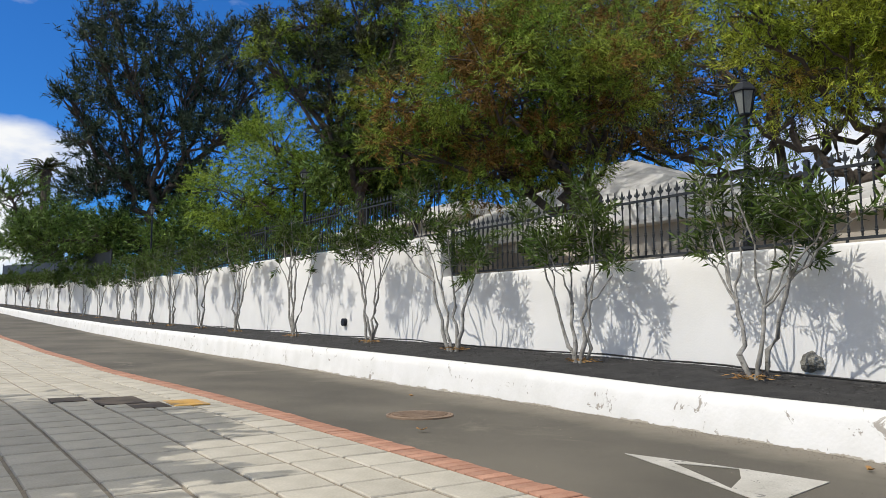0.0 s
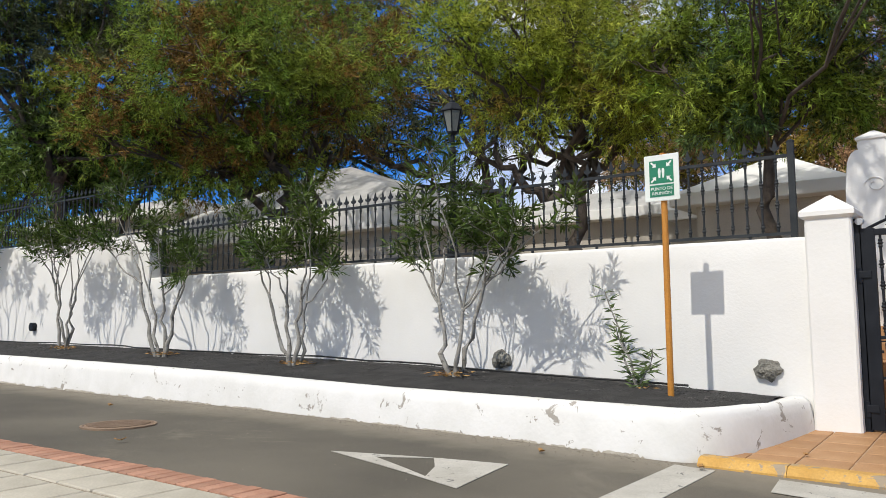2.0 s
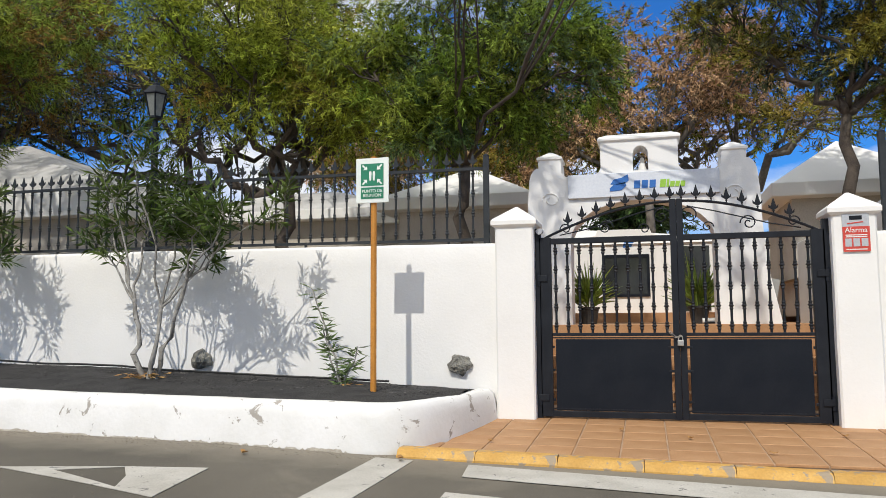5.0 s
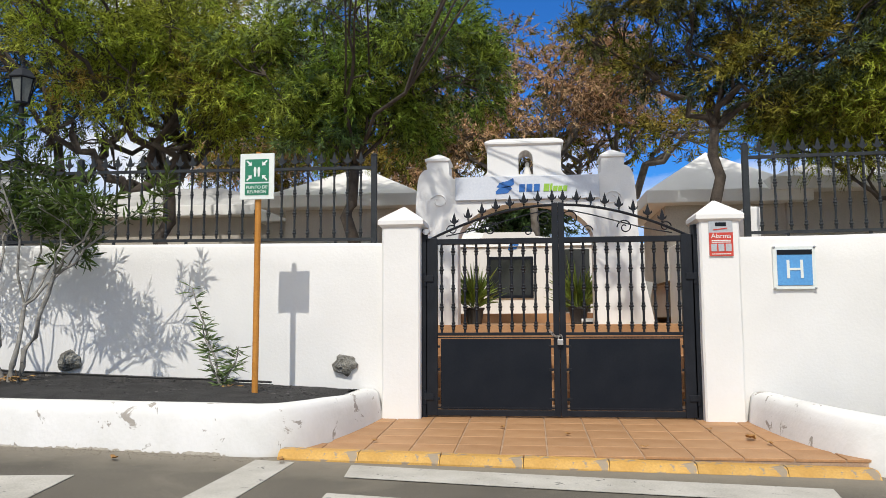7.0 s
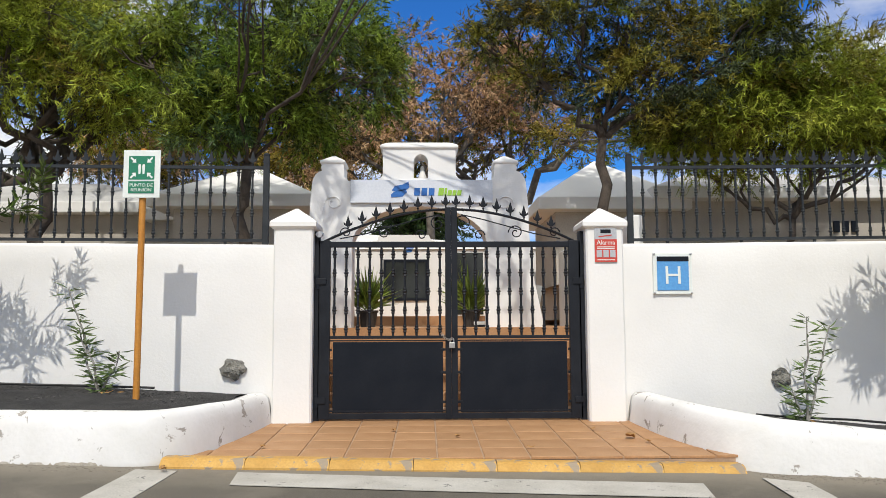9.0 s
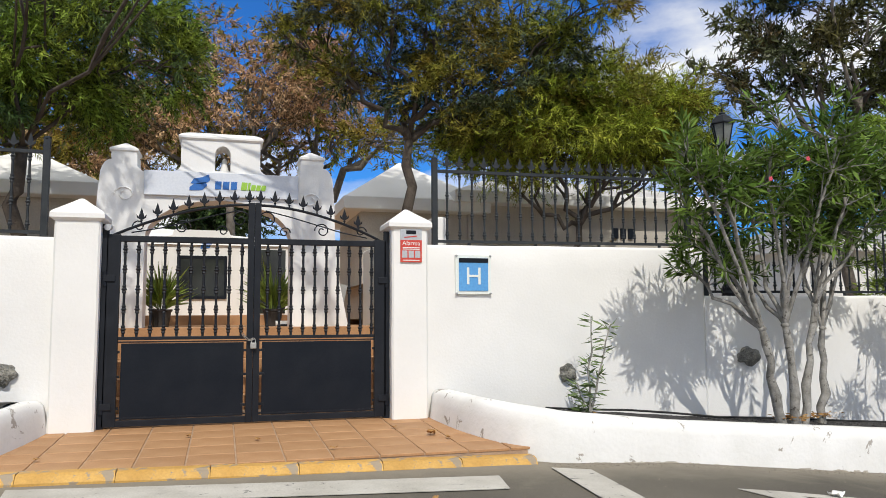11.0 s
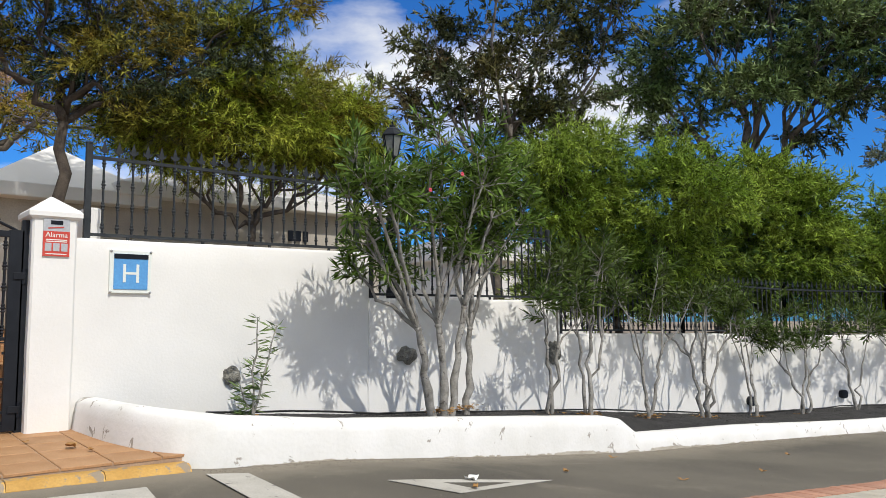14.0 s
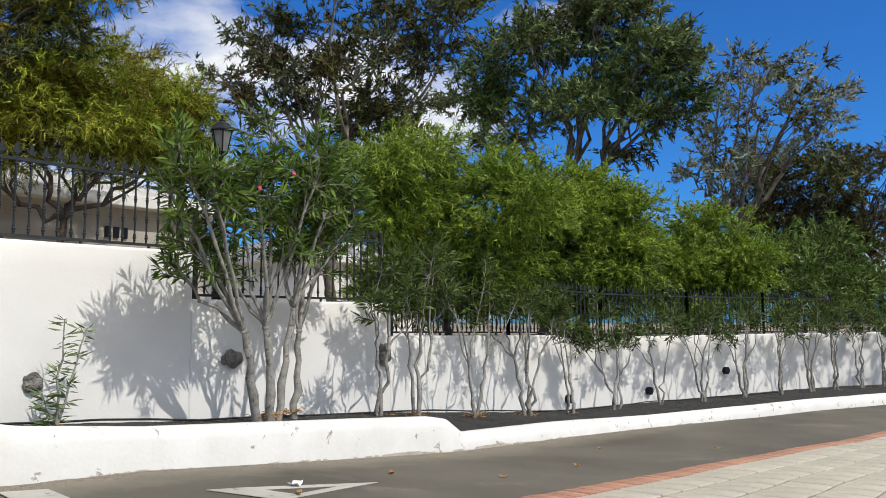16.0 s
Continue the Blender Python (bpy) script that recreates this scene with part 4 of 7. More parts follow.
alarm = thing("alarm_sign", "red and grey alarm company sign on the pillar", "sign", (1.725, 7.375, 1.80))
bm = bmesh.new()
box(bm, -0.108, 0.108, -0.008, 0.008, -0.165, 0.165, 0.003)
part("plate", bm, M_GREYSIGN, alarm)
bm = bmesh.new()
box(bm, -0.108, 0.108, -0.0115, -0.0085, -0.165, 0.055)
part("red_field", bm, M_RED, alarm, "red lower field")
lettering("text_line", "Alarma", 0.062, M_SIGNWHITE, alarm, (0, -0.0125, 0.022))
bm = bmesh.new()
box(bm, -0.05, 0.05, -0.0115, -0.0085, 0.115, 0.15)
part("badge", bm, M_BLACK, alarm)
bm = bmesh.new()
prism(bm, [(-0.07, 0.075), (0.06, 0.09), (0.06, 0.10), (-0.07, 0.085)], -0.0115, -0.0085)
part("lettering_bar", bm, M_RED, alarm)
for x in (-0.065, 0.0, 0.065):
    bm = bmesh.new()
    box(bm, x - 0.026, x + 0.026, -0.014, -0.012, -0.12, -0.05)
    part("icon_square", bm, M_GREYSIGN, alarm)
for z in (-0.02, -0.035, -0.145):
    bm = bmesh.new()
    box(bm, -0.085, 0.085, -0.0135, -0.012, z - 0.004, z + 0.004)
    part("lettering_bar", bm, M_SIGNWHITE, alarm)

# dark bars where a number stands on the beige bungalow
num = thing("number_marks", "dark number marks on the beige wall behind the railing", "sign", (7.3, 13.17, 2.70))
for x in (-0.16, 0.0, 0.16):
    bm = bmesh.new()
    box(bm, x - 0.055, x + 0.055, -0.012, 0.012, -0.1, 0.1, 0.004)
    part("mark_bar", bm, M_BLACK, num)

# small camera on the pillar
cc = thing("security_camera", "small dark security camera on the pillar side", "camera", (-1.05, 7.50, 1.92))
bm = bmesh.new()
tube(bm, [(-0.05, 0, 0), (0, 0, 0)], 0.012, 6)
part("bracket", bm, M_STEEL, cc)
bm = bmesh.new()
tube(bm, [(0, 0.06, 0.01), (0, -0.07, -0.005)], 0.03, 10)
part("housing", bm, M_GREYSIGN, cc)


# ---------- street lamps ----------
def lantern_lamp(x, y, z0, top, label):
    k = thing("street_lamp", label, "street lamp", (x, y, z0), "lantern lamps")
    H = top - z0
    bm = bmesh.new()
    lathe(bm, [(0.09, -0.2), (0.09, 0.3), (0.06, 0.36), (0.045, 0.42), (0.04, H - 0.75), (0.055, H - 0.72), (0.03, H - 0.66), (0.03, H - 0.47)], 10)
    part("pole", bm, M_IRON, k)
    bm = bmesh.new()
    st = [[(e * math.cos(a), e * math.sin(a), z) for a in [math.pi / 3 * i for i in range(6)]] for e, z in ((0.075, H - 0.44), (0.135, H - 0.17))]
    ribbon(bm, st)
    part("lantern_glass", bm, M_LAMPGLASS, k, "milky lantern glass")
    bm = bmesh.new()
    for i in range(6):
        a = math.pi / 3 * i
        tube(bm, [(0.078 * math.cos(a), 0.078 * math.sin(a), H - 0.45), (0.138 * math.cos(a), 0.138 * math.sin(a), H - 0.16)], 0.010, 5)
    lathe(bm, [(0.035, H - 0.49), (0.085, H - 0.46), (0.085, H - 0.44), (0.03, H - 0.43)], 6)
    part("lantern_frame", bm, M_IRON, k)
    bm = bmesh.new()
    lathe(bm, [(0.15, H - 0.17), (0.165, H - 0.16), (0.16, H - 0.145), (0.09, H - 0.06), (0.05, H - 0.04), (0.045, H - 0.015), (0.015, H), (0.012, H + 0.03), (0.018, H + 0.04), (0.003, H + 0.055)], 6)
    part("roof_cap", bm, M_IRON, k)
    return k


lantern_lamp(-5.95, 8.25, 1.66, 4.07, "black lantern street lamp among the oleanders")
lantern_lamp(-20.1, 8.3, 2.5, 5.36, "black lantern street lamp behind the railing")
lantern_lamp(-39.4, 8.3, 2.8, 6.75, "distant black lantern street lamp")
lantern_lamp(6.1, 8.4, 1.15, 3.72, "black lantern street lamp half hidden by leaves")
lantern_lamp(19.0, 8.45, 0.6, 3.32, "black lantern street lamp behind the grey railing")
lantern_lamp(29.0, 6.8, 0.5, 3.0, "distant black lantern street lamp")


# ---------- plants ----------
M_LEAF_OLEANDER = material("oleander_leaf", (0.050, 0.088, 0.018), (0.105, 0.145, 0.034), 3, 30, 0.36, 0.0, vary=0.6, island=True, spec=0.14, translucent=0.2, fine_amount=0.1)
M_LEAF_LUSH = material("lush_oleander_leaf", (0.070, 0.130, 0.022), (0.140, 0.210, 0.040), 3, 30, 0.42, 0.0, vary=0.75, island=True, spec=0.14, translucent=0.2, fine_amount=0.1)
M_LEAF_SHOOT = material("pale_shoot_leaf", (0.120, 0.180, 0.060), (0.192, 0.252, 0.108), 3, 30, 0.45, 0.0, vary=0.35, island=True, spec=0.18, translucent=0.2, fine_amount=0.1)
M_LEAF_ACACIA = material("acacia_leaf", (0.210, 0.285, 0.028), (0.350, 0.368, 0.050), 0.8, 30, 0.5, 0.0, vary=0.88, island=True, spec=0.12, translucent=0.22, fine_amount=0.1)
M_LEAF_OLIVE = material("olive_acacia_leaf", (0.145, 0.187, 0.026), (0.264, 0.182, 0.036), 0.7, 30, 0.5, 0.0, vary=0.88, island=True, spec=0.12, translucent=0.22, fine_amount=0.1)
M_LEAF_OLIVEGREEN = material("green_acacia_leaf", (0.125, 0.207, 0.029), (0.241, 0.284, 0.044), 0.8, 30, 0.5, 0.0, vary=0.88, island=True, spec=0.12, translucent=0.22, fine_amount=0.1)
M_LEAF_DARK = material("dark_leaf", (0.047, 0.068, 0.030), (0.108, 0.111, 0.049), 0.5, 30, 0.36, 0.0, vary=0.82, island=True, spec=0.15, translucent=0.12, fine_amount=0.1)
M_LEAF_CASUARINA = material("casuarina_leaf", (0.030, 0.052, 0.034), (0.062, 0.085, 0.048), 0.5, 30, 0.45, 0.0, vary=0.7, island=True, spec=0.15, translucent=0.1, fine_amount=0.1)
M_LEAF_DEEP = material("deep_green_leaf", (0.072, 0.124, 0.039), (0.156, 0.202, 0.072), 0.5, 30, 0.36, 0.0, vary=0.82, island=True, spec=0.15, translucent=0.15, fine_amount=0.1)
M_LEAF_RUST = material("rusty_acacia_leaf", (0.150, 0.085, 0.022), (0.230, 0.140, 0.035), 0.8, 30, 0.5, 0.0, vary=0.8, island=True, spec=0.12, translucent=0.15, fine_amount=0.1)
M_LEAF_SILVER = material("silvery_leaf", (0.170, 0.190, 0.120), (0.320, 0.335, 0.230), 0.5, 30, 0.45, 0.0, vary=0.82, island=True, spec=0.18, translucent=0.2, fine_amount=0.1)
M_LEAF_BROWNGREEN = material("brown_green_leaf", (0.085, 0.060, 0.026), (0.095, 0.115, 0.030), 0.4, 30, 0.5, 0.0, vary=0.82, island=True, spec=0.18, translucent=0.15, fine_amount=0.1)
M_LEAF_BRIGHT = material("bright_shrub_leaf", (0.140, 0.225, 0.026), (0.260, 0.340, 0.052), 0.9, 30, 0.36, 0.0, vary=0.82, island=True, spec=0.14, translucent=0.32, fine_amount=0.1)
M_LEAF_HEDGE = material("hedge_leaf", (0.072, 0.126, 0.026), (0.132, 0.192, 0.043), 0.6, 30, 0.36, 0.0, vary=0.82, island=True, spec=0.15, translucent=0.15, fine_amount=0.1)
M_LEAF_DRY = material("withered_leaf", (0.340, 0.190, 0.095), (0.480, 0.332, 0.189), 0.7, 30, 0.8, 0.0, vary=0.82, island=True, spec=0.18, translucent=0.2, fine_amount=0.1)
M_FLOWER = material("oleander_flower", (0.62, 0.06, 0.10), (0.70, 0.12, 0.16), 9, 60, 0.6, 0.0)


def unit(v):
    return v / np.maximum(np.linalg.norm(v, axis=1, keepdims=True), 1e-9)


def leaf_mesh(name, base, way, length, width, rng, mat):
    """Folded lance-shaped leaves, one quad each."""
    n = len(base)
    way = unit(way)
    side = unit(np.cross(way, rng.normal(size=(n, 3))))
    up = np.cross(side, way)
    L, W = length[:, None], width[:, None]
    mid = base + way * L * 0.45
    v = np.empty((n, 4, 3))
    v[:, 0] = base
    v[:, 1] = mid + side * W * 0.5 + up * W * 0.18
    v[:, 2] = base + way * L - up * L * 0.06
    v[:, 3] = mid - side * W * 0.5 + up * W * 0.18
    me = bpy.data.meshes.new(name)
    me.vertices.add(4 * n)
    me.vertices.foreach_set("co", v.reshape(-1))
    me.loops.add(4 * n)
    me.loops.foreach_set("vertex_index", np.arange(4 * n, dtype=np.int32))
    me.polygons.add(n)
    me.polygons.foreach_set("loop_start", np.arange(0, 4 * n, 4, dtype=np.int32))
    me.update(calc_edges=True)
    me.materials.append(mat)
    return me


def wander(a, b, n, amount, rng):
    """A crooked line from a to b."""
    a, b = np.array(a, float), np.array(b, float)
    out = [a + (b - a) * i / n + (rng.normal(size=3) * amount * math.sin(math.pi * i / n) if 0 < i < n else 0) for i in range(n + 1)]
    return out


def sliver_mesh(name, base, way, length, width, rng, mats, which):
    """Narrow leaves for tree crowns, one pointed triangle each; which picks the material of each leaf."""
    n = len(base)
    way = unit(way)
    side = unit(np.cross(way, rng.normal(size=(n, 3))))
    v = np.empty((n, 3, 3))
    v[:, 0] = base - side * width[:, None] * 0.5
    v[:, 1] = base + side * width[:, None] * 0.5
    v[:, 2] = base + way * length[:, None]
    me = bpy.data.meshes.new(name)
    me.vertices.add(3 * n)
    me.vertices.foreach_set("co", v.reshape(-1))
    me.loops.add(3 * n)
    me.loops.foreach_set("vertex_index", np.arange(3 * n, dtype=np.int32))
    me.polygons.add(n)
    me.polygons.foreach_set("loop_start", np.arange(0, 3 * n, 3, dtype=np.int32))
    for m in mats:
        me.materials.append(m)
    me.polygons.foreach_set("material_index", which.astype(np.int32))
    me.update(calc_edges=True)
    return me


def grow_tree(name, label, leaf_mat, bark_mat, base, trunk_r, blobs, leaf_l, leaf_w, per_blob, droop, seed, tufts=13, tight=0.23, other=None, share=0.3, upright=0.0, limb=0.66, lean=0.5, rise=0.62):
    """A tree from a tapered trunk, limbs to each clump of the crown, twigs to each tuft, and leaf sprays in the tufts.
    other, share: a second leaf colour and the part of the tufts that bear it."""
    rng = np.random.default_rng(seed)
    bx, by = base[0], base[1]
    bz = garden_z(bx) - 0.1 if bx < 29.5 else road_z(bx) - 0.4
    t = thing(name, label, "tree" if "tree" in name else "shrub", (bx, by, bz), "garden trees" if "tree" in name else "garden shrubs")
    o = np.array([bx, by, bz])
    C = np.array([b[:3] for b in blobs])
    # let the clumps differ in depth, so that the crown is round
    depth = np.array([bx, by, 0]) / max(1e-6, math.hypot(bx, by))
    Rm = np.array([b[3] for b in blobs])
    C = C + depth * (rng.uniform(-0.9, 0.9, size=len(C)) * Rm)[:, None]
    lo = C[:, 2].min()
    fork = np.array([bx + (C[:, 0].mean() - bx) * lean, by + (C[:, 1].mean() - by) * lean, bz + rise * (lo - bz)])
    if lo < bz + 0.6:
        fork[2] = bz + 0.5
    bm = bmesh.new()
    tr = wander(o - o, fork - o, 6, trunk_r * 0.8, rng)
    tube(bm, tr, [trunk_r * (1.3 if i == 0 else 1.0 - 0.05 * i) for i in range(7)], 9)
    # a few main limbs, each bearing the clumps nearest to it
    k_main = 2 if len(C) < 5 else (3 if len(C) < 12 else 5)
    order = np.argsort(C[:, 0] * depth[1] - C[:, 1] * depth[0])
    P, W, K = [], [], []
    m = 26
    for idx in np.array_split(order, k_main):
        hub = fork + (C[idx].mean(axis=0) - fork) * 0.5 + rng.normal(size=3) * 0.15
        hub[2] = max(hub[2], fork[2] + 0.15)
        pm = wander(fork - o, hub - o, 6, trunk_r * 0.9, rng)
        tube(bm, pm, [trunk_r * (limb - 0.06 * limb * i) for i in range(7)], 7)
        for j in idx:
            c, r = C[j], Rm[j]
            start = pm[int(rng.integers(3, 7))]
            mid = start + (c - o - start) * 0.5 + rng.normal(size=3) * 0.22 * r
            pts = wander(start, mid, 3, 0.14 * r, rng) + wander(mid, c - o, 3, 0.14 * r, rng)[1:]
            tube(bm, pts, [trunk_r * 0.54 * limb * (1 - 0.11 * i) for i in range(len(pts))], 6)
            # foliage gathers in tufts with gaps between them
            td = unit(rng.normal(size=(tufts, 3)) + np.array([0, 0, 0.25]))
            tuft = td * (rng.uniform(0.2, 1.0, size=(tufts, 1)) ** 0.45) * r * np.array([1.05, 1.05, 0.80])
            for q in tuft:
                pts2 = wander(pts[-1 - int(rng.integers(0, 3))], c + q - o, 3, 0.07 * r, rng)
                tube(bm, pts2, [trunk_r * 0.15, trunk_r * 0.12, trunk_r * 0.09, trunk_r * 0.05], 4, False)
            k = max(tufts, int(per_blob / m * min(1.0, (r / np.median(Rm)) ** 1.6)))
            pick = rng.integers(0, tufts, k)
            kind = (rng.random(tufts) < share).astype(int)[pick] if other else np.zeros(k, int)
            loose = rng.normal(size=(k, 3)) * r * tight * np.array([1.15, 1.15, 0.6])
            root = c + tuft[pick] + loose
            way = unit(unit(tuft[pick]) * 0.5 + unit(loose) * 0.6 + rng.normal(size=(k, 3)) * 0.4 + np.array([0, 0, 0.15 + upright - 0.9 * droop]))
            ln = leaf_l * rng.uniform(1.6, 3.6, size=(k, 1))
            f = rng.uniform(0.0, 1.0, size=(k, m, 1))
            p = root[:, None] + (way * ln)[:, None] * f + rng.normal(size=(k, m, 3)) * leaf_l * 0.14
            p[:, :, 2] -= droop * 0.35 * ln * f[:, :, 0] ** 2
            w = way[:, None] * 0.8 + rng.normal(size=(k, m, 3)) * 0.55 + np.array([0, 0, -0.9 * droop])
            P.append(p.reshape(-1, 3))
            W.append(w.reshape(-1, 3))
            K.append(np.repeat(kind, m))
    part("trunk", bm, bark_mat, t, smooth=True)
    P, W, K = np.concatenate(P) - o, np.concatenate(W), np.concatenate(K)
    n = len(P)
    me = sliver_mesh("crown", P, W, leaf_l * rng.uniform(0.55, 1.15, n), leaf_w * rng.uniform(0.7, 1.2, n), rng, [leaf_mat] + ([other] if other else []), K)
    cr = new("crown", me)
    cr.parent = t
    return t


def ole_crown(height, spread, n, seed):
    """Clumps of an oleander's crown about its foot: x, y, z, radius."""
    rng = np.random.default_rng(seed)
    out = []
    for i in range(n):
        dx = spread * (-0.5 + (i + 0.5) / n + rng.uniform(-0.12, 0.12))
        top = height * (0.97 - 0.55 * abs(dx / spread) ** 1.5)
        z = max(top * rng.uniform(0.74, 0.97), 0.60 * height)
        out.append((dx, rng.uniform(-0.34, 0.36), z, rng.uniform(0.19, 0.29)))
    return out


def oleander(base, clumps, stems, seed, label, leaf=0.15, mat=None, stem_r=0.019, group="oleanders along the wall", density=1.0):
    """An oleander: a few crooked, knobbly stems that fork, and upright shoots set with whorls of lance leaves."""
    rng = np.random.default_rng(seed)
    t = thing("oleander_shrub", label, "shrub", base, group)
    clumps = sorted(clumps)
    B, T, R = [], [], []
    for s, idx in enumerate(np.array_split(np.arange(len(clumps)), stems)):
        bm = bmesh.new()
        C = np.array([clumps[i] for i in idx])
        mean = C[:, :3].mean(axis=0)
        r0 = stem_r * rng.uniform(0.8, 1.2)
        root = np.array([mean[0] * 0.10 + rng.uniform(-0.03, 0.03), rng.uniform(-0.06, 0.06), -0.06])
        knot = np.array([mean[0] * rng.uniform(0.32, 0.55), mean[1] * 0.4, C[:, 2].min() * rng.uniform(0.42, 0.62)])
        p = wander(root, knot, 6, 0.034 if stem_r < 0.025 else 0.020, rng)
        tube(bm, p, [r0 * (1.45 - 0.10 * i + (0.30 if i in (2, 5) else 0)) for i in range(7)], 8, False)
        lathe(bm, [(r0 * 0.5, -0.035), (r0 * 1.3, 0.0), (r0 * 0.6, 0.035)], 7, knot)
        for c in C:
            kink = knot + (c[:3] - knot) * rng.uniform(0.38, 0.55) + np.array([rng.normal() * 0.06, rng.normal() * 0.05, -0.04])
            tip = c[:3] + np.array([0, 0, -0.3 * c[3]])
            q = wander(knot, kink, 3, 0.022, rng) + wander(kink, tip, 3, 0.022, rng)[1:]
            tube(bm, q, [r0 * (0.74 - 0.075 * i) for i in range(7)], 6, False)
            lathe(bm, [(r0 * 0.3, -0.02), (r0 * 0.72, 0.0), (r0 * 0.3, 0.02)], 6, kink)
            for k in range(int(13 * density * (c[3] / 0.25) ** 1.6)):
                start = q[int(rng.integers(5, 7))] if rng.random() < 0.88 else q[4]
                way = unit(np.array([[rng.normal() * 0.75, rng.normal() * 0.65, 0.70 + rng.normal() * 0.42]]))[0]
                end = start + way * c[3] * rng.uniform(0.75, 1.5)
                if end[2] > c[2] + 1.25 * c[3]:
                    end[2] = c[2] + 1.25 * c[3]
                tube(bm, [start, (start + end) / 2 + rng.normal(size=3) * 0.012, end], [r0 * 0.24, r0 * 0.18, r0 * 0.10], 4, False)
                B.append(start)
                T.append(end)
        part("stem", bm, M_BARKPALE, t, "pale grey crooked stem", smooth=True)
    B, T = np.array(B), np.array(T)
    P, W = [], []
    for a, e in zip(B, T):
        n = max(4, int(np.linalg.norm(e - a) / 0.034))
        ax = (e - a) / np.linalg.norm(e - a)
        for k in range(n + 1):
            f = 0.22 + 0.78 * k / n
            near_tip = k >= n - 1
            u = unit(np.cross(ax, rng.normal(size=(1, 3))))[0]
            v = np.cross(ax, u)
            for h in range(3):
                g = 2.094 * h + rng.uniform(-0.3, 0.3)
                if rng.random() < 0.34:
                    continue
                P.append(a + (e - a) * f)
                W.append(ax * (1.1 if near_tip else rng.uniform(0.25, 0.8)) + (u * math.cos(g) + v * math.sin(g)) * rng.uniform(0.5, 0.95) + np.array([0, 0, -0.22 * rng.random()]))
    P, W = np.array(P), np.array(W)
    L = leaf * rng.uniform(0.6, 1.15, len(P))
    lv = new("foliage", leaf_mesh("foliage", P, W, L, L * rng.uniform(0.14, 0.21, len(L)), rng, mat or M_LEAF_OLEANDER))
    lv.parent = t
    fallen(t, rng)
    return t


def fallen(t, rng, n=80):
    """Dry leaves about a shrub's foot."""
    a, rr = rng.uniform(0, 6.283, n), rng.uniform(0.02, 0.24, n)
    me = leaf_mesh("leaf_litter", np.stack([rr * np.cos(a), rr * np.sin(a) * 0.8, rng.uniform(0.02, 0.06, n)], 1), np.stack([rng.normal(size=n), rng.normal(size=n), rng.uniform(-0.1, 0.25, n)], 1),
                   rng.uniform(0.04, 0.09, n), rng.uniform(0.012, 0.02, n), rng, M_DEADLEAF)
    fl = new("leaf_litter", me)
    fl.parent = t
    tagged(fl, "dry brown fallen leaves", kind="stuff")


def shoot(base, tops, seed, label):
    """A young oleander: thin straight shoots with leaves along all their length."""
    rng = np.random.default_rng(seed)
    t = thing("oleander_shoot", label, "shrub", base, "young oleander shoots")
    P, W, L = [], [], []
    for top in tops:
        pts = wander((rng.normal() * 0.02, 0, -0.04), top, 6, 0.025, rng)
        bm = bmesh.new()
        tube(bm, pts, [0.013 - 0.0012 * i for i in range(7)], 6, False)
        part("stem", bm, M_BARKPALE, t, smooth=True)
        pts = np.array(pts)
        for k in range(64):
            f = rng.uniform(0.06, 1.0) ** 0.8 * 5.99
            i = int(f)
            c = pts[i] + (pts[i + 1] - pts[i]) * (f - i)
            a = rng.uniform(0, 6.283)
            P.append(c)
            W.append(np.array([math.cos(a), 0.7 * math.sin(a), rng.uniform(-0.35, 0.55)]))
            L.append(rng.uniform(0.09, 0.18))
    L = np.array(L)
    lv = new("foliage", leaf_mesh("foliage", np.array(P), np.array(W), L, L * 0.15, rng, M_LEAF_SHOOT))
    lv.parent = t
    fallen(t, rng, 20)
    return t


OL = "oleander with bare crooked stems and dark narrow leaves"
y_bed = lambda x: wall_y(x) - 0.80
for n, (x, cl, st) in enumerate((
        (-4.83, [(-0.69, 0.15, 1.42, 0.22), (-0.77, 0.30, 1.88, 0.22), (-0.41, -0.10, 2.08, 0.24), (-0.10, -0.25, 2.44, 0.24), (0.05, 0.22, 2.08, 0.28), (-0.14, 0.05, 1.69, 0.26),
                (0.31, 0.34, 1.57, 0.30), (0.64, -0.15, 1.63, 0.32), (1.01, -0.30, 1.59, 0.28), (1.40, 0.15, 1.73, 0.22), (0.60, 0.30, 1.40, 0.24)], 3),
        (-7.24, [(-0.92, -0.10, 1.56, 0.26), (-0.87, -0.25, 2.05, 0.26), (-0.34, 0.22, 1.82, 0.33), (0.02, 0.05, 2.15, 0.30), (0.05, 0.34, 1.53, 0.33), (0.41, -0.15, 1.80, 0.28), (-0.27, -0.30, 1.46, 0.30), (0.43, 0.15, 1.27, 0.20)], 4),
        (-10.04, [(-1.11, 0.30, 2.05, 0.30), (-1.50, -0.10, 1.80, 0.28), (-0.77, -0.25, 2.48, 0.30), (0.19, 0.22, 1.69, 0.30), (0.58, 0.05, 1.40, 0.28), (-0.39, 0.34, 1.53, 0.30), (-1.25, -0.15, 2.39, 0.26), (0.19, -0.30, 2.19, 0.26)], 4))):
    oleander((x, y_bed(x), soil_z(x) - 0.03), cl, st, 140 + 3 * n, OL)
for i, (x, h, sp) in enumerate(((-12.95, 2.7, 2.0), (-16.7, 3.1, 2.6), (-20.8, 3.1, 2.5), (-24.3, 3.1, 2.6), (-28.0, 3.1, 2.7), (-31.0, 3.1, 2.7), (-34.2, 3.1, 2.8), (-38.0, 3.1, 2.8))):
    oleander((x, y_bed(x), soil_z(x) - 0.03), ole_crown(h, sp, 10, 50 + i), 4, 160 + 3 * i, OL, leaf=0.16 if x > -15 else 0.19)
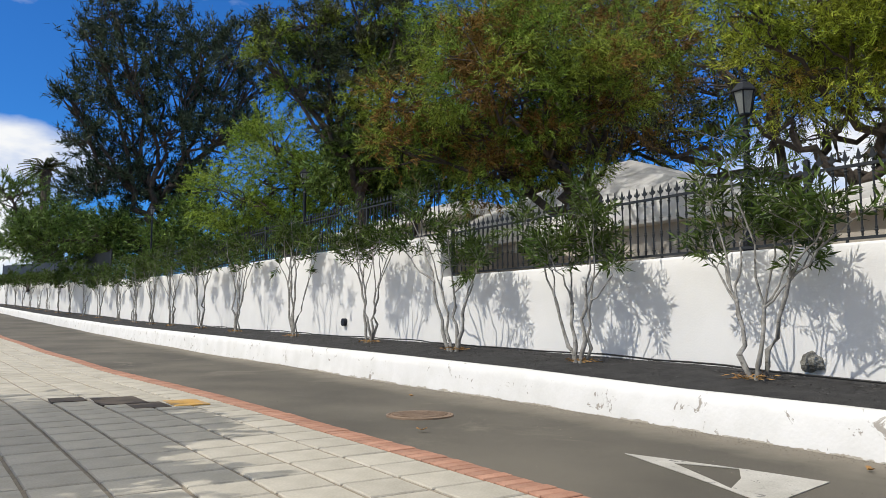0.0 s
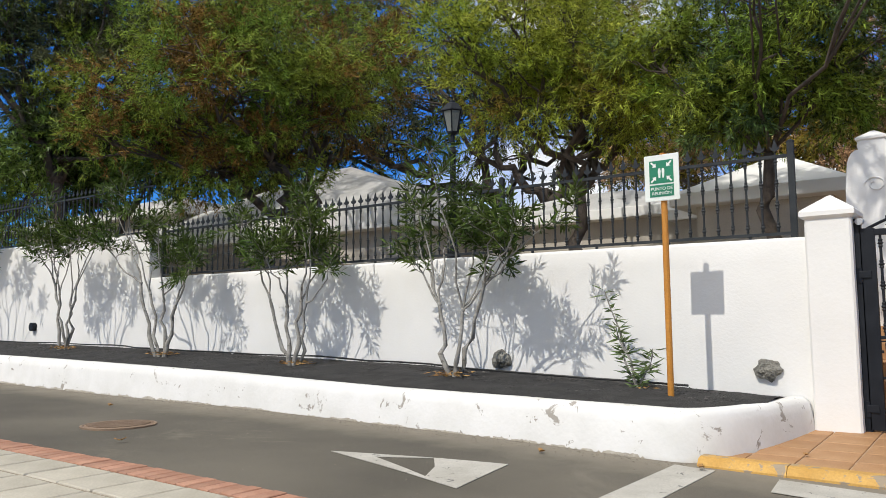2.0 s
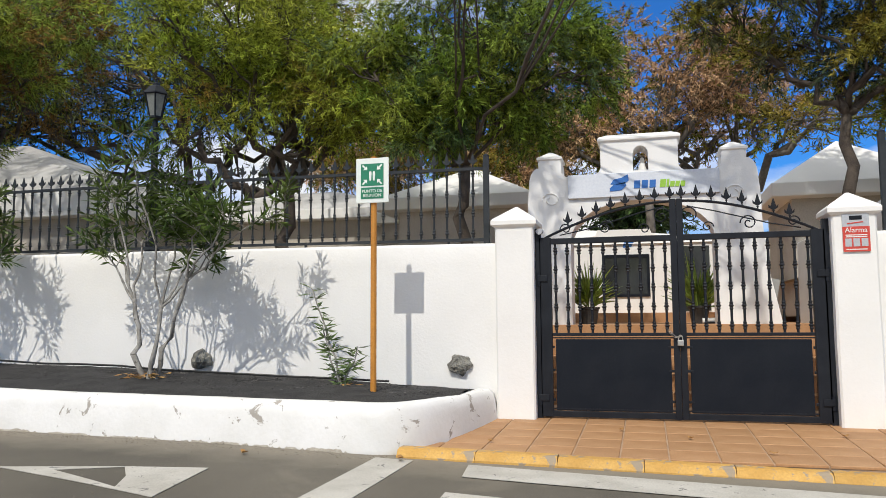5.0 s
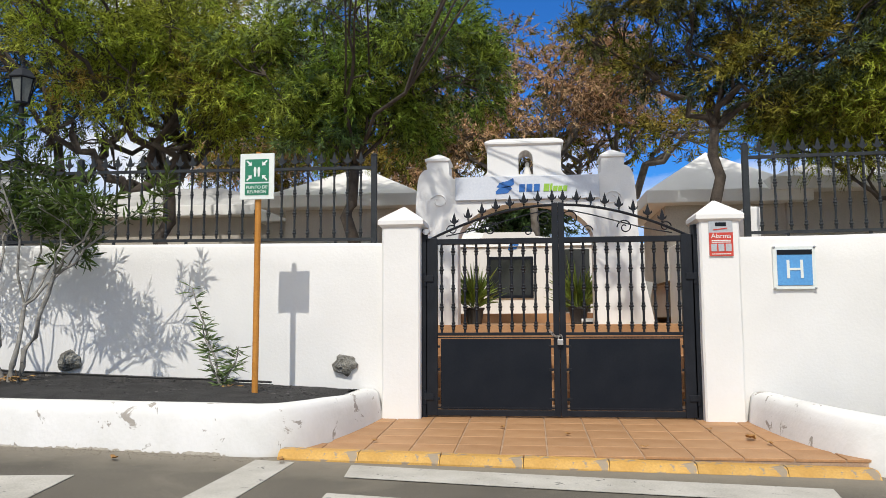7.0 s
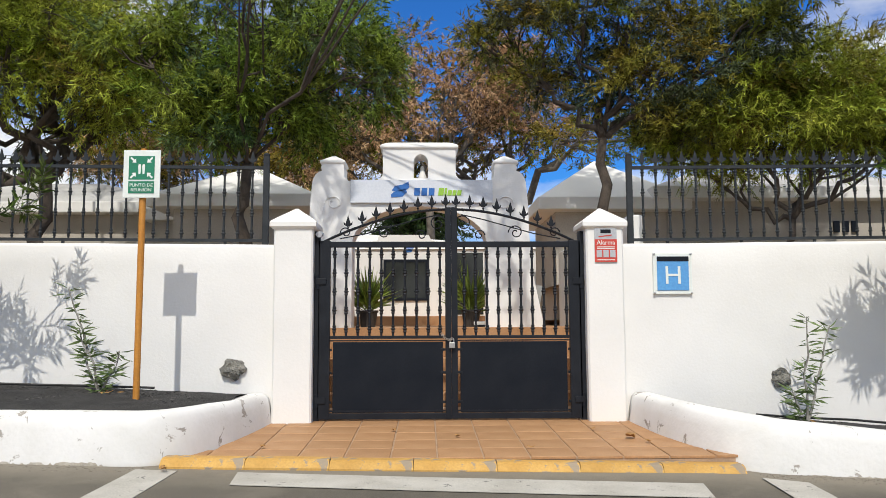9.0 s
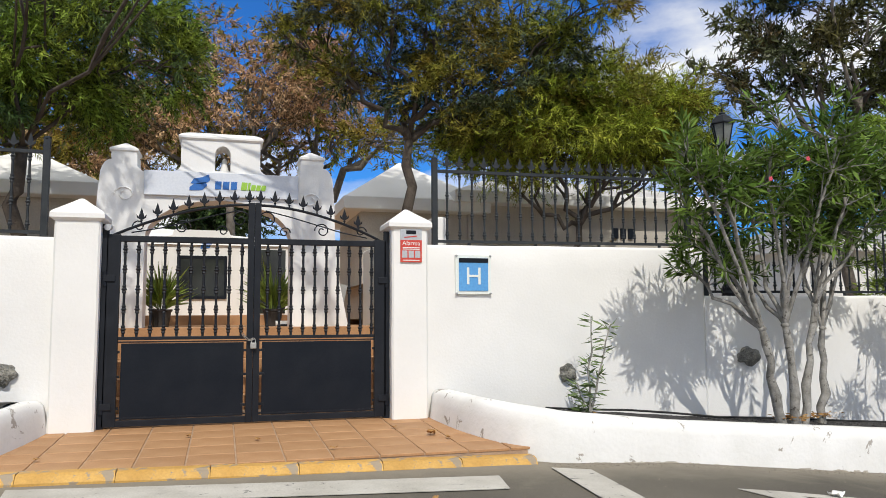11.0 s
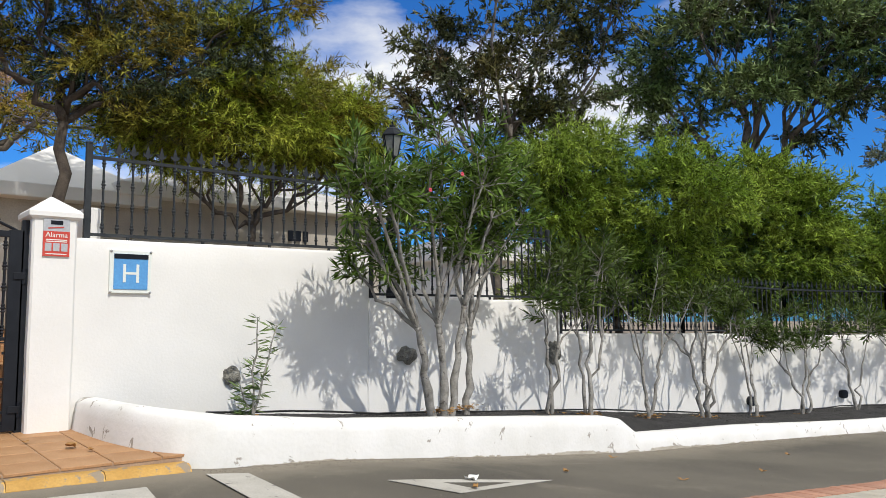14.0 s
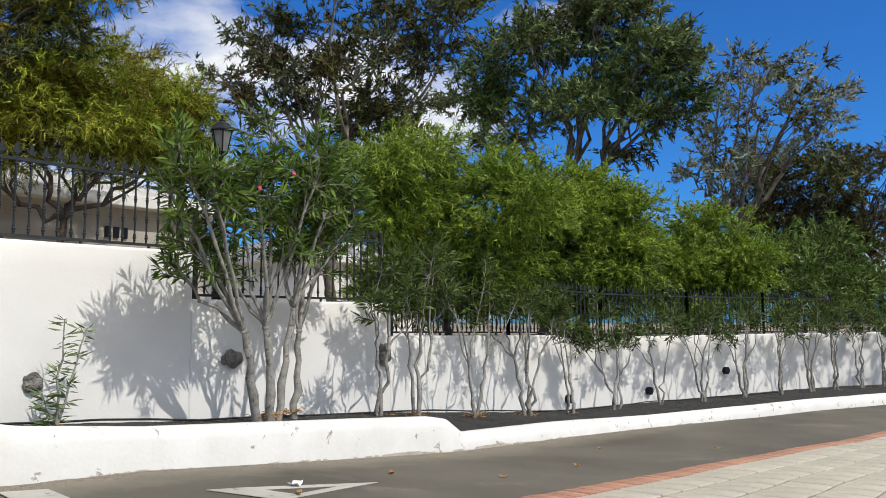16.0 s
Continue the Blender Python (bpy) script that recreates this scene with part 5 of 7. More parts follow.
for i in range(11):
    x = -42.0 - 3.6 * i
    oleander((x, y_bed(x), soil_z(x) - 0.03), ole_crown(3.0, 3.2, 8, 80 + i), 3, 60 + i, OL, leaf=0.28, density=0.6)
shoot((-2.87, 6.98, 0.40), [(-0.36, 0.02, 0.98), (-0.24, 0.0, 0.62), (0.12, 0, 0.42)], 70, "young sparse oleander shoot with pale narrow leaves")
shoot((3.42, 7.0, 0.10), [(0.05, 0.0, 1.0), (0.26, 0.0, 0.92), (-0.12, 0.0, 0.35)], 71, "young sparse oleander shoot with pale narrow leaves")
big = oleander((5.42, 6.55, 0.05), [(-1.48, -0.55, 2.55, 0.28), (-1.38, -0.30, 2.25, 0.26), (-1.15, -0.60, 2.45, 0.28), (-0.95, -0.35, 2.35, 0.32), (-1.00, -0.05, 1.85, 0.28), (-0.50, -0.45, 2.60, 0.28), (0.05, 0.05, 3.05, 0.34), (0.60, 0.0, 3.05, 0.34), (1.05, -0.1, 2.85, 0.32), 
                                    (0.40, -0.45, 2.60, 0.34), (-0.25, 0.15, 2.35, 0.34), (0.88, 0.15, 2.22, 0.34), (-0.60, 0.25, 1.80, 0.26), (0.50, 0.30, 1.90, 0.28), (1.28, 0.0, 2.38, 0.30), (0.1, -0.3, 2.10, 0.30), (-0.90, 0.30, 1.62, 0.24), (0.15, -0.6, 2.80, 0.28)],
               3, 72, "large leafy oleander with thick pale trunks and red flowers", leaf=0.16, stem_r=0.031, mat=M_LEAF_LUSH, density=1.2)
oleander((5.95, 6.80, 0.02), [(-0.2, 0.2, 2.55, 0.30), (0.2, 0.0, 2.8, 0.30), (0.62, -0.1, 2.6, 0.30), (0.82, 0.2, 2.15, 0.28), (0.1, 0.3, 2.25, 0.28)], 1, 76, "leafy oleander beside the large one, with pale trunks", leaf=0.16, stem_r=0.028, mat=M_LEAF_LUSH)
for p in ((-0.62, -0.60, 2.30), (-0.3, -0.72, 2.48)):
    bm = bmesh.new()
    for k in range(5):
        a = 2 * math.pi * k / 5
        c = Vector(p) + Vector((0.013 * math.cos(a), 0, 0.013 * math.sin(a)))
        bmesh.ops.create_icosphere(bm, subdivisions=1, radius=0.012, matrix=Matrix.Translation(c) @ Matrix.Diagonal((1, 0.5, 1, 1)))
    part("flower", bm, M_FLOWER, big, "red flower")
for i, (x, h, sp, st, n) in enumerate(((7.25, 2.3, 1.0, 2, 5), (8.0, 2.7, 1.9, 3, 12), (9.3, 2.6, 1.6, 2, 8), (10.7, 2.5, 1.9, 4, 12), (12.1, 2.3, 1.5, 2, 7), (13.7, 2.3, 1.8, 3, 10), (15.2, 2.3, 1.6, 2, 8), (16.6, 2.4, 1.8, 3, 10), (18.0, 2.4, 1.8, 3, 9), (19.2, 2.4, 1.8, 3, 9),
                                    (20.3, 2.4, 1.7, 3, 9), (21.3, 2.4, 1.7, 3, 9), (22.2, 2.4, 1.7, 3, 8), (23.0, 2.4, 1.7, 3, 8), (23.7, 2.4, 1.7, 3, 8), (24.4, 2.4, 1.7, 3, 8))):
    n_w = normal_at(wall_y, x)
    oleander((x - n_w.x * 0.78, wall_y(x) - n_w.y * 0.78, soil_z(x) - 0.03), ole_crown(h, sp, max(4, n - 3), 30 + i), st, 90 + i, OL, leaf=0.16, density=0.9)

grow_tree("casuarina_tree", "tall dark casuarina tree against the sky", M_LEAF_CASUARINA, M_BARKDARK, (-48.0, 10.2, 5.92), 0.36,
          [(-48.5, 7.6, 19.0, 1.53), (-48.0, 10.1, 18.3, 1.90), (-47.5, 12.4, 18.6, 1.91), (-46.9, 14.7, 18.1, 1.52), (-48.7, 6.6, 17.3, 1.06), (-48.6, 7.3, 15.1, 1.68), (-48.3, 9.0, 15.7, 2.06), (-47.7, 11.5, 15.6, 2.25), (-47.0, 14.1, 15.5, 2.06), (-46.5, 15.7, 16.0, 1.05), (-48.8, 5.7, 13.7, 0.96), (-48.7, 6.3, 11.9, 1.29), (-48.4, 8.4, 12.5, 2.03), (-47.9, 10.9, 12.4, 2.21), (-47.2, 13.5, 12.2, 2.03), (-48.5, 7.9, 9.7, 1.82), (-48.0, 10.4, 9.2, 2.00), (-47.5, 12.6, 9.0, 1.82), (-48.6, 7.0, 9.0, 1.46), (-46.7, 15.1, 13.2, 1.30)],
          0.42, 0.070, 3300, -0.1, 11, tufts=22, tight=0.10, upright=0.35)
grow_tree("garden_bush", "rounded dark green garden shrubs far along the street", M_LEAF_HEDGE, M_BARKDARK, (-69.9, 5.8, 5.59), 0.45,
          [(-70.5, 4.0, 11.0, 1.8), (-70.5, 4.5, 8.3, 2.0), (-68.8, 7.2, 7.8, 2.7), (-68.9, 6.7, 9.2, 2.0), (-67.6, 9.1, 7.4, 2.3), (-66.3, 11.0, 7.8, 2.3)],
          0.38, 0.085, 4200, 0, 12)
grow_tree("round_shrub_tree", "bright green rounded shrub tree behind the railing", M_LEAF_BRIGHT, M_BARKDARK, (-22.7, 9.0, 3.16), 0.18,
          [(-22.9, 8.3, 5.6, 1.4), (-23.6, 7.3, 4.9, 1.1), (-22.2, 9.5, 5.3, 1.3), (-22.8, 8.4, 6.4, 1.1), (-21.9, 10.2, 4.6, 1.1), (-23.4, 7.8, 4.0, 1.1), (-22.5, 9.3, 4.0, 1.1)],
          0.136, 0.0229, 11700, 0.15, 13)
grow_tree("acacia_tree", "tall feathery acacia with dark trunk and yellow-green leaves", M_LEAF_OLIVEGREEN, M_BARKDARK, (-17.8, 9.1, 4.56), 0.19,
          [(-18.9, 6.9, 8.6, 0.70), (-19.0, 6.7, 7.8, 0.43), (-18.6, 7.6, 8.9, 0.79), (-18.3, 8.4, 8.8, 0.87), (-17.9, 9.2, 9.2, 0.79), (-17.4, 10.0, 8.9, 0.87), (-18.5, 7.9, 7.9, 0.70), (-18.0, 9.0, 7.8, 0.85), (-17.6, 9.8, 7.8, 0.85), (-18.7, 7.5, 7.2, 0.58), (-18.2, 8.5, 6.8, 0.76), (-17.7, 9.5, 6.7, 0.84), (-17.9, 9.1, 5.8, 0.75), (-17.6, 9.8, 5.6, 0.68), (-17.1, 10.6, 8.1, 0.93), (-18.1, 8.7, 10.3, 0.97), (-17.4, 10.0, 10.4, 0.97), (-18.3, 8.3, 6.1, 0.42)],
          0.153, 0.0289, 5250, 0.1, 14, tufts=16, tight=0.15, other=M_LEAF_DARK, share=0.6)
# the last three clumps are added above the view to shade the bungalows
grow_tree("acacia_tree", "spreading willow acacia with olive and rust-brown foliage", M_LEAF_OLIVEGREEN, M_BARKDARK, (-10.2, 10.8, 3.44), 0.15,
          [(-11.7, 8.1, 6.6, 1.1), (-11.1, 8.9, 6.8, 1.1), (-10.7, 9.7, 6.1, 1.1), (-11.5, 8.5, 5.6, 1.1), (-12.1, 7.7, 5.1, 0.9), (-11.2, 9.0, 5.1, 1.1), (-11.8, 8.2, 4.5, 0.9), (-10.6, 9.9, 5.1, 1.0), (-11.1, 9.3, 4.3, 0.7), (-12.3, 7.4, 4.7, 0.6), (-10.0, 10.7, 6.5, 1.0), (-10.1, 10.7, 5.4, 0.9), (-11.6, 8.6, 3.9, 0.6), (-10.9, 9.7, 3.9, 0.6), (-12.5, 7.2, 4.2, 0.5), (-12.5, 6.9, 5.3, 0.6), (-13.0, 12.0, 8.4, 1.2), (-15.5, 12.0, 8.2, 1.3), (-12.5, 13.0, 8.6, 1.2)],
          0.132, 0.0170, 9570, 0.22, 15, tufts=12, tight=0.19, other=M_LEAF_RUST, share=0.35)
# last two clumps: extra crown over the view, there to shade the roofs
grow_tree("acacia_tree", "spreading willow acacia with hanging yellow-green leaves", M_LEAF_ACACIA, M_BARKDARK, (-5.7, 11.5, 2.38), 0.13,
          [(-6.4, 10.5, 5.4, 0.8), (-5.7, 11.1, 5.6, 0.9), (-5.1, 11.7, 5.3, 0.9), (-6.1, 10.9, 4.8, 0.8), (-6.8, 10.3, 4.7, 0.7), (-5.1, 11.8, 4.6, 0.8), (-4.5, 12.3, 5.0, 0.7), (-5.5, 11.2, 6.2, 0.8), (-7.1, 9.9, 5.5, 0.7), (-4.5, 12.2, 5.9, 0.7), (-6.4, 10.5, 6.3, 0.7), (-4.7, 12.1, 4.2, 0.5), (-4.9, 11.9, 4.7, 0.6), (-5.8, 11.1, 5.2, 0.7), (-7.0, 12.8, 7.8, 1.1), (-6.0, 14.0, 7.6, 1.2)],
          0.132, 0.0163, 5655, 0.22, 16, tufts=11, tight=0.19, other=M_LEAF_OLIVE, share=0.15)
# the 0.12 clumps at y 6.26 are unseen boughs added to dapple the portal
grow_tree("acacia_tree", "dark-trunked acacia with airy green crown behind the fence", M_LEAF_OLIVEGREEN, M_BARKDARK, (-2.7, 11.2, 2.13), 0.105,
          [(-3.2, 10.7, 5.0, 0.8), (-2.6, 10.9, 5.4, 0.8), (-1.9, 11.2, 5.6, 0.8), (-1.6, 11.4, 4.7, 0.8), (-2.9, 10.9, 4.4, 0.7), (-2.2, 11.2, 4.2, 0.6), (-1.2, 11.5, 5.4, 0.6), (-3.6, 10.7, 4.3, 0.5), (-4.0, 10.4, 5.0, 0.6), (-2.6, 10.8, 6.2, 0.8), (-3.1, 10.9, 3.8, 0.5), (-1.7, 11.4, 4.1, 0.5), (-0.9, 11.7, 4.7, 0.5), (-2.9, 10.4, 4.1, 0.6), (-2.1, 10.5, 4.7, 0.6), (-1.6, 10.8, 5.0, 0.6), (-1.61, 6.26, 7.21, 0.12), (-1.46, 6.26, 6.71, 0.12), (-1.61, 6.26, 6.21, 0.12), (-1.51, 6.26, 5.71, 0.12), (0.69, 6.26, 7.21, 0.12), (0.84, 6.26, 6.71, 0.12), (0.69, 6.26, 6.21, 0.12), (0.89, 6.26, 5.71, 0.12), (0.44, 6.26, 6.86, 0.12)],
          0.123, 0.0203, 5320, 0.2, 17, tufts=11, tight=0.16, other=M_LEAF_DEEP, share=0.35, limb=0.28, lean=0.1, rise=0.8)
grow_tree("dry_tree", "half-dry tree with pale brown withered leaves", M_LEAF_DRY, M_BARK, (0.2, 20.9, 3.22), 0.15,
          [(-1.7, 20.5, 6.1, 0.8), (-0.6, 20.5, 6.7, 1.0), (0.5, 20.6, 7.2, 1.0), (1.4, 20.6, 7.5, 1.0), (2.1, 20.5, 8.4, 0.8), (-2.3, 20.5, 5.8, 0.7), (1.0, 20.7, 6.4, 0.9), (2.2, 20.7, 7.0, 0.8), (-2.9, 20.4, 6.5, 0.8)],
          0.16, 0.04, 3600, 0.2, 18, other=M_LEAF_OLIVE, share=0.15)
grow_tree("acacia_tree", "dark-trunked acacia with brown-green crown beside the gate", M_LEAF_OLIVE, M_BARKDARK, (2.69, 11.6, 2.58), 0.10,
          [(0.8, 11.7, 5.4, 0.35), (1.3, 11.6, 5.7, 0.46), (1.9, 11.5, 5.7, 0.51), (2.4, 11.4, 5.7, 0.55), (3.0, 11.3, 5.5, 0.55), (3.5, 11.2, 5.2, 0.55), (4.0, 11.0, 5.3, 0.55), (4.5, 10.8, 5.3, 0.55), (4.9, 10.6, 5.1, 0.50), (2.2, 11.5, 5.0, 0.50), (2.8, 11.3, 4.8, 0.54), (3.4, 11.2, 4.6, 0.54), (4.1, 11.0, 4.7, 0.49), (4.6, 10.7, 4.7, 0.45), (1.7, 11.6, 4.7, 0.36), (3.7, 11.1, 4.0, 0.40), (4.2, 10.9, 4.1, 0.40), (2.0, 11.5, 6.5, 0.66), (3.2, 11.2, 6.3, 0.66), (4.3, 10.9, 6.1, 0.65), (5.1, 10.5, 5.6, 0.55)],
          0.123, 0.0211, 3779, 0.15, 19, tufts=10, tight=0.15, other=M_LEAF_DARK, share=0.35, limb=0.55, lean=0.04, rise=0.95)
grow_tree("acacia_tree", "low willow acacia with bright yellow-green hanging leaves", M_LEAF_ACACIA, M_BARKDARK, (5.3, 11.4, 2.31), 0.07,
          [(4.9, 11.3, 4.5, 0.7), (5.8, 11.1, 4.7, 0.7), (6.5, 10.9, 4.4, 0.6), (4.4, 11.5, 4.1, 0.5), (5.3, 11.3, 3.9, 0.6), (6.2, 11.0, 3.9, 0.5), (7.0, 10.8, 4.3, 0.4), (3.7, 11.7, 4.0, 0.5), (4.0, 11.7, 3.7, 0.4), (4.7, 11.5, 3.6, 0.4), (5.8, 11.2, 3.5, 0.4), (6.7, 10.9, 3.8, 0.4), (6.6, 11.0, 3.5, 0.3), (5.9, 11.1, 4.3, 0.7), (5.1, 11.3, 4.0, 0.7), (7.3, 10.7, 3.9, 0.3)],
          0.132, 0.0163, 8120, 0.15, 20, tufts=12, tight=0.19, other=M_LEAF_OLIVE, share=0.2)
grow_tree("tall_tree", "tall airy dark-leaved tree with clustered foliage", M_LEAF_DARK, M_BARK, (13.5, 14.3, 5.86), 0.15,
          [(12.2, 15.4, 8.5, 0.72), (12.7, 15.0, 7.5, 0.58), (13.5, 14.3, 8.9, 0.92), (14.2, 13.7, 7.8, 0.78), (14.8, 13.0, 8.8, 0.79), (15.3, 12.3, 8.0, 0.65), (15.7, 11.8, 9.0, 0.59), (13.3, 14.5, 6.9, 0.64), (14.6, 13.2, 6.8, 0.76), (15.1, 12.6, 6.5, 0.57), (11.5, 15.9, 7.0, 0.28), (12.0, 15.6, 6.5, 0.36), (12.7, 15.0, 6.4, 0.44), (13.6, 14.2, 10.4, 1.08), (15.0, 12.8, 10.5, 1.08), (14.0, 13.9, 6.1, 0.63)],
          0.20, 0.055, 2100, 0.05, 21, tufts=9, tight=0.14, other=M_LEAF_BROWNGREEN, share=0.45)
grow_tree("tall_tree", "tall dark green tree with layered leafy crown", M_LEAF_DEEP, M_BARK, (20.7, 11.9, 4.85), 0.19,
          [(19.9, 13.5, 9.1, 0.84), (19.6, 14.0, 8.0, 0.68), (20.6, 12.5, 9.6, 0.92), (21.2, 11.5, 10.2, 0.93), (21.7, 10.5, 10.3, 0.85), (22.1, 9.5, 10.5, 0.70), (22.4, 8.8, 9.4, 0.69), (21.5, 10.9, 8.9, 1.06), (22.0, 9.7, 8.6, 0.91), (22.5, 8.5, 8.8, 0.61), (20.5, 12.6, 7.8, 0.90), (21.3, 11.3, 7.3, 1.04), (21.9, 9.9, 7.0, 0.89), (22.5, 8.7, 7.4, 0.75), (20.0, 13.4, 6.9, 0.59), (21.6, 10.6, 11.6, 0.95)],
          0.24, 0.066, 3300, 0.05, 22, tufts=7, tight=0.18, other=M_LEAF_DARK, share=0.3)
grow_tree("tall_tree", "sparse windblown tree with pale silvery leaves", M_LEAF_SILVER, M_BARK, (26.9, 9.4, 4.36), 0.16,
          [(27.2, 8.9, 9.5, 0.56), (27.4, 8.2, 10.0, 0.65), (27.7, 7.2, 9.8, 0.74), (27.9, 6.2, 9.3, 0.65), (28.1, 5.4, 8.6, 0.64), (27.1, 9.1, 8.3, 0.92), (27.5, 7.7, 8.5, 0.92), (27.8, 6.6, 8.2, 0.92), (27.3, 8.7, 7.0, 0.91), (27.7, 7.3, 7.1, 0.91), (28.0, 5.8, 7.3, 0.82), (27.0, 9.6, 6.3, 0.72), (27.4, 8.2, 5.8, 0.81)],
          0.22, 0.060, 1000, 0.0, 23, tufts=9, tight=0.12, other=M_LEAF_BROWNGREEN, share=0.25)
grow_tree("dark_tree", "dense dark brown-green tree at the lane's far end", M_LEAF_BROWNGREEN, M_BARKDARK, (31.9, 6.8, 1.19), 0.19,
          [(31.2, 7.5, 5.8, 1.42), (31.5, 6.2, 6.5, 1.19), (31.5, 6.0, 4.8, 1.42), (31.0, 8.2, 4.6, 1.42), (31.3, 7.1, 3.7, 1.41), (30.9, 8.8, 6.6, 1.07), (31.5, 6.1, 3.2, 1.18), (31.7, 4.9, 5.4, 1.89), (31.8, 4.7, 3.3, 1.88), (30.7, 9.3, 5.3, 0.95)],
          0.26, 0.060, 4200, 0.2, 24, tufts=16, tight=0.2)
grow_tree("garden_hedge", "mid-green hedge row behind the white wall", M_LEAF_HEDGE, M_BARKDARK, (-48.5, 9.7, 4.41), 0.27,
          [(-51.8, 4.2, 5.9, 1.4), (-50.8, 5.8, 5.8, 1.5), (-49.9, 7.2, 5.8, 1.7), (-48.7, 9.0, 5.6, 1.5), (-47.4, 11.0, 5.8, 1.7), (-46.3, 12.7, 5.9, 1.7), (-45.2, 14.4, 5.7, 1.5), (-49.2, 8.1, 6.8, 1.3), (-46.8, 11.8, 6.9, 1.3)],
          0.32, 0.065, 5000, 0.05, 25)
grow_tree("background_tree", "dark-leaved tree behind the reception", M_LEAF_DEEP, M_BARKDARK, (-0.3, 22.9, 3.26), 0.10,
          [(-0.8, 22.8, 4.2, 0.6), (0.0, 22.8, 4.4, 0.7), (-0.4, 22.9, 3.7, 0.6), (0.5, 22.9, 3.9, 0.6), (-1.5, 22.7, 4.6, 0.5)],
          0.22, 0.055, 2310, 0.2, 26)
grow_tree("background_tree", "dense olive-green tree behind the bungalows", M_LEAF_OLIVE, M_BARKDARK, (-20.6, 15.8, 4.65), 0.27,
          [(-21.6, 13.3, 9.8, 2.3), (-20.4, 15.7, 7.3, 2.1), (-18.8, 18.1, 7.5, 2.1), (-17.1, 20.4, 9.9, 2.3), (-19.1, 17.2, 10.3, 2.3), (-21.4, 14.1, 6.9, 1.5), (-17.8, 19.7, 7.1, 1.5), (-20.3, 15.2, 11.5, 2.1)],
          0.26, 0.042, 5600, 0.3, 27, other=M_LEAF_DARK, share=0.5)
grow_tree("background_tree", "dense green tree behind the bungalows", M_LEAF_OLIVEGREEN, M_BARKDARK, (-11.7, 18.8, 3.47), 0.23,
          [(-13.1, 17.0, 8.3, 1.9), (-11.4, 18.6, 7.0, 1.9), (-9.7, 20.2, 6.2, 1.5), (-7.3, 22.0, 8.2, 1.9), (-8.4, 21.3, 6.6, 1.5), (-15.0, 15.3, 9.0, 1.8), (-10.1, 19.5, 9.2, 1.9), (-5.8, 23.2, 9.2, 1.9), (-6.6, 22.8, 6.9, 1.5)],
          0.25, 0.04, 3800, 0.4, 28, other=M_LEAF_DARK, share=0.4)
grow_tree("background_tree", "dense olive-green tree behind the bungalows", M_LEAF_OLIVE, M_BARKDARK, (-11.5, 21.2, 3.52), 0.25,
          [(-18.7, 17.9, 9.0, 2.1), (-15.8, 19.1, 8.5, 2.1), (-12.7, 20.3, 7.9, 1.9), (-9.9, 21.4, 7.0, 1.4), (-13.7, 19.7, 10.2, 1.9), (-10.5, 21.0, 9.5, 1.9), (-17.2, 18.7, 6.9, 1.4), (-20.3, 17.5, 7.6, 1.6)],
          0.26, 0.042, 5000, 0.3, 29, other=M_LEAF_DARK, share=0.4)
grow_tree("background_tree", "half-withered brown tree behind the white roofs", M_LEAF_DRY, M_BARK, (-0.8, 23.1, 3.23), 0.19,
          [(-2.9, 21.9, 6.9, 1.3), (-1.6, 22.3, 7.7, 1.3), (-0.8, 22.5, 8.7, 1.1), (-2.5, 22.2, 5.8, 1.0), (-3.8, 21.7, 5.8, 1.0), (1.7, 23.6, 8.0, 1.0), (2.1, 23.9, 6.4, 1.0), (3.6, 24.4, 7.2, 1.1)],
          0.17, 0.04, 3000, 0.2, 30, other=M_LEAF_OLIVE, share=0.3)
grow_tree("background_tree", "half-withered brown and green tree behind the portal", M_LEAF_OLIVE, M_BARK, (3.1, 21.9, 3.30), 0.19,
          [(-1.6, 22.9, 7.0, 1.5), (-0.1, 22.5, 6.2, 1.3), (1.5, 22.0, 7.2, 1.5), (3.0, 21.6, 6.2, 1.3), (2.4, 21.6, 8.3, 1.1), (4.3, 21.3, 6.0, 1.1), (-1.2, 22.6, 8.3, 1.1), (6.8, 20.6, 6.2, 1.1)],
          0.18, 0.034, 3000, 0.2, 31, other=M_LEAF_DRY, share=0.35)
grow_tree("background_tree", "half-withered olive-brown tree behind the small bungalow", M_LEAF_OLIVE, M_BARK, (-5.1, 18.6, 3.03), 0.11,
          [(-7.5, 18.3, 4.9, 0.5), (-6.6, 18.3, 5.2, 0.6), (-5.8, 18.3, 5.4, 0.7), (-4.8, 18.4, 5.5, 0.7), (-3.9, 18.5, 5.5, 0.7), (-3.2, 18.5, 5.2, 0.6), (-2.6, 18.6, 4.8, 0.5), (-4.3, 18.5, 4.8, 0.6), (-6.1, 18.4, 4.7, 0.5)],
          0.18, 0.034, 3000, 0.2, 32, other=M_LEAF_DRY, share=0.35)
grow_tree("background_shrub", "dark green shrubs crowding behind the railing", M_LEAF_HEDGE, M_BARKDARK, (-18.2, 11.0, 2.4), 0.12,
          [(-18.7, 8.7, 5.1, 0.61), (-18.4, 9.2, 5.6, 0.69), (-18.1, 9.9, 5.1, 0.69), (-17.7, 10.5, 5.6, 0.77), (-17.3, 11.2, 5.7, 0.77), (-16.9, 11.8, 5.5, 0.62), (-18.3, 9.5, 4.5, 0.53), (-17.8, 10.4, 4.7, 0.61), (-17.2, 11.3, 4.8, 0.54)],
          0.18, 0.045, 4200, 0.1, 38)
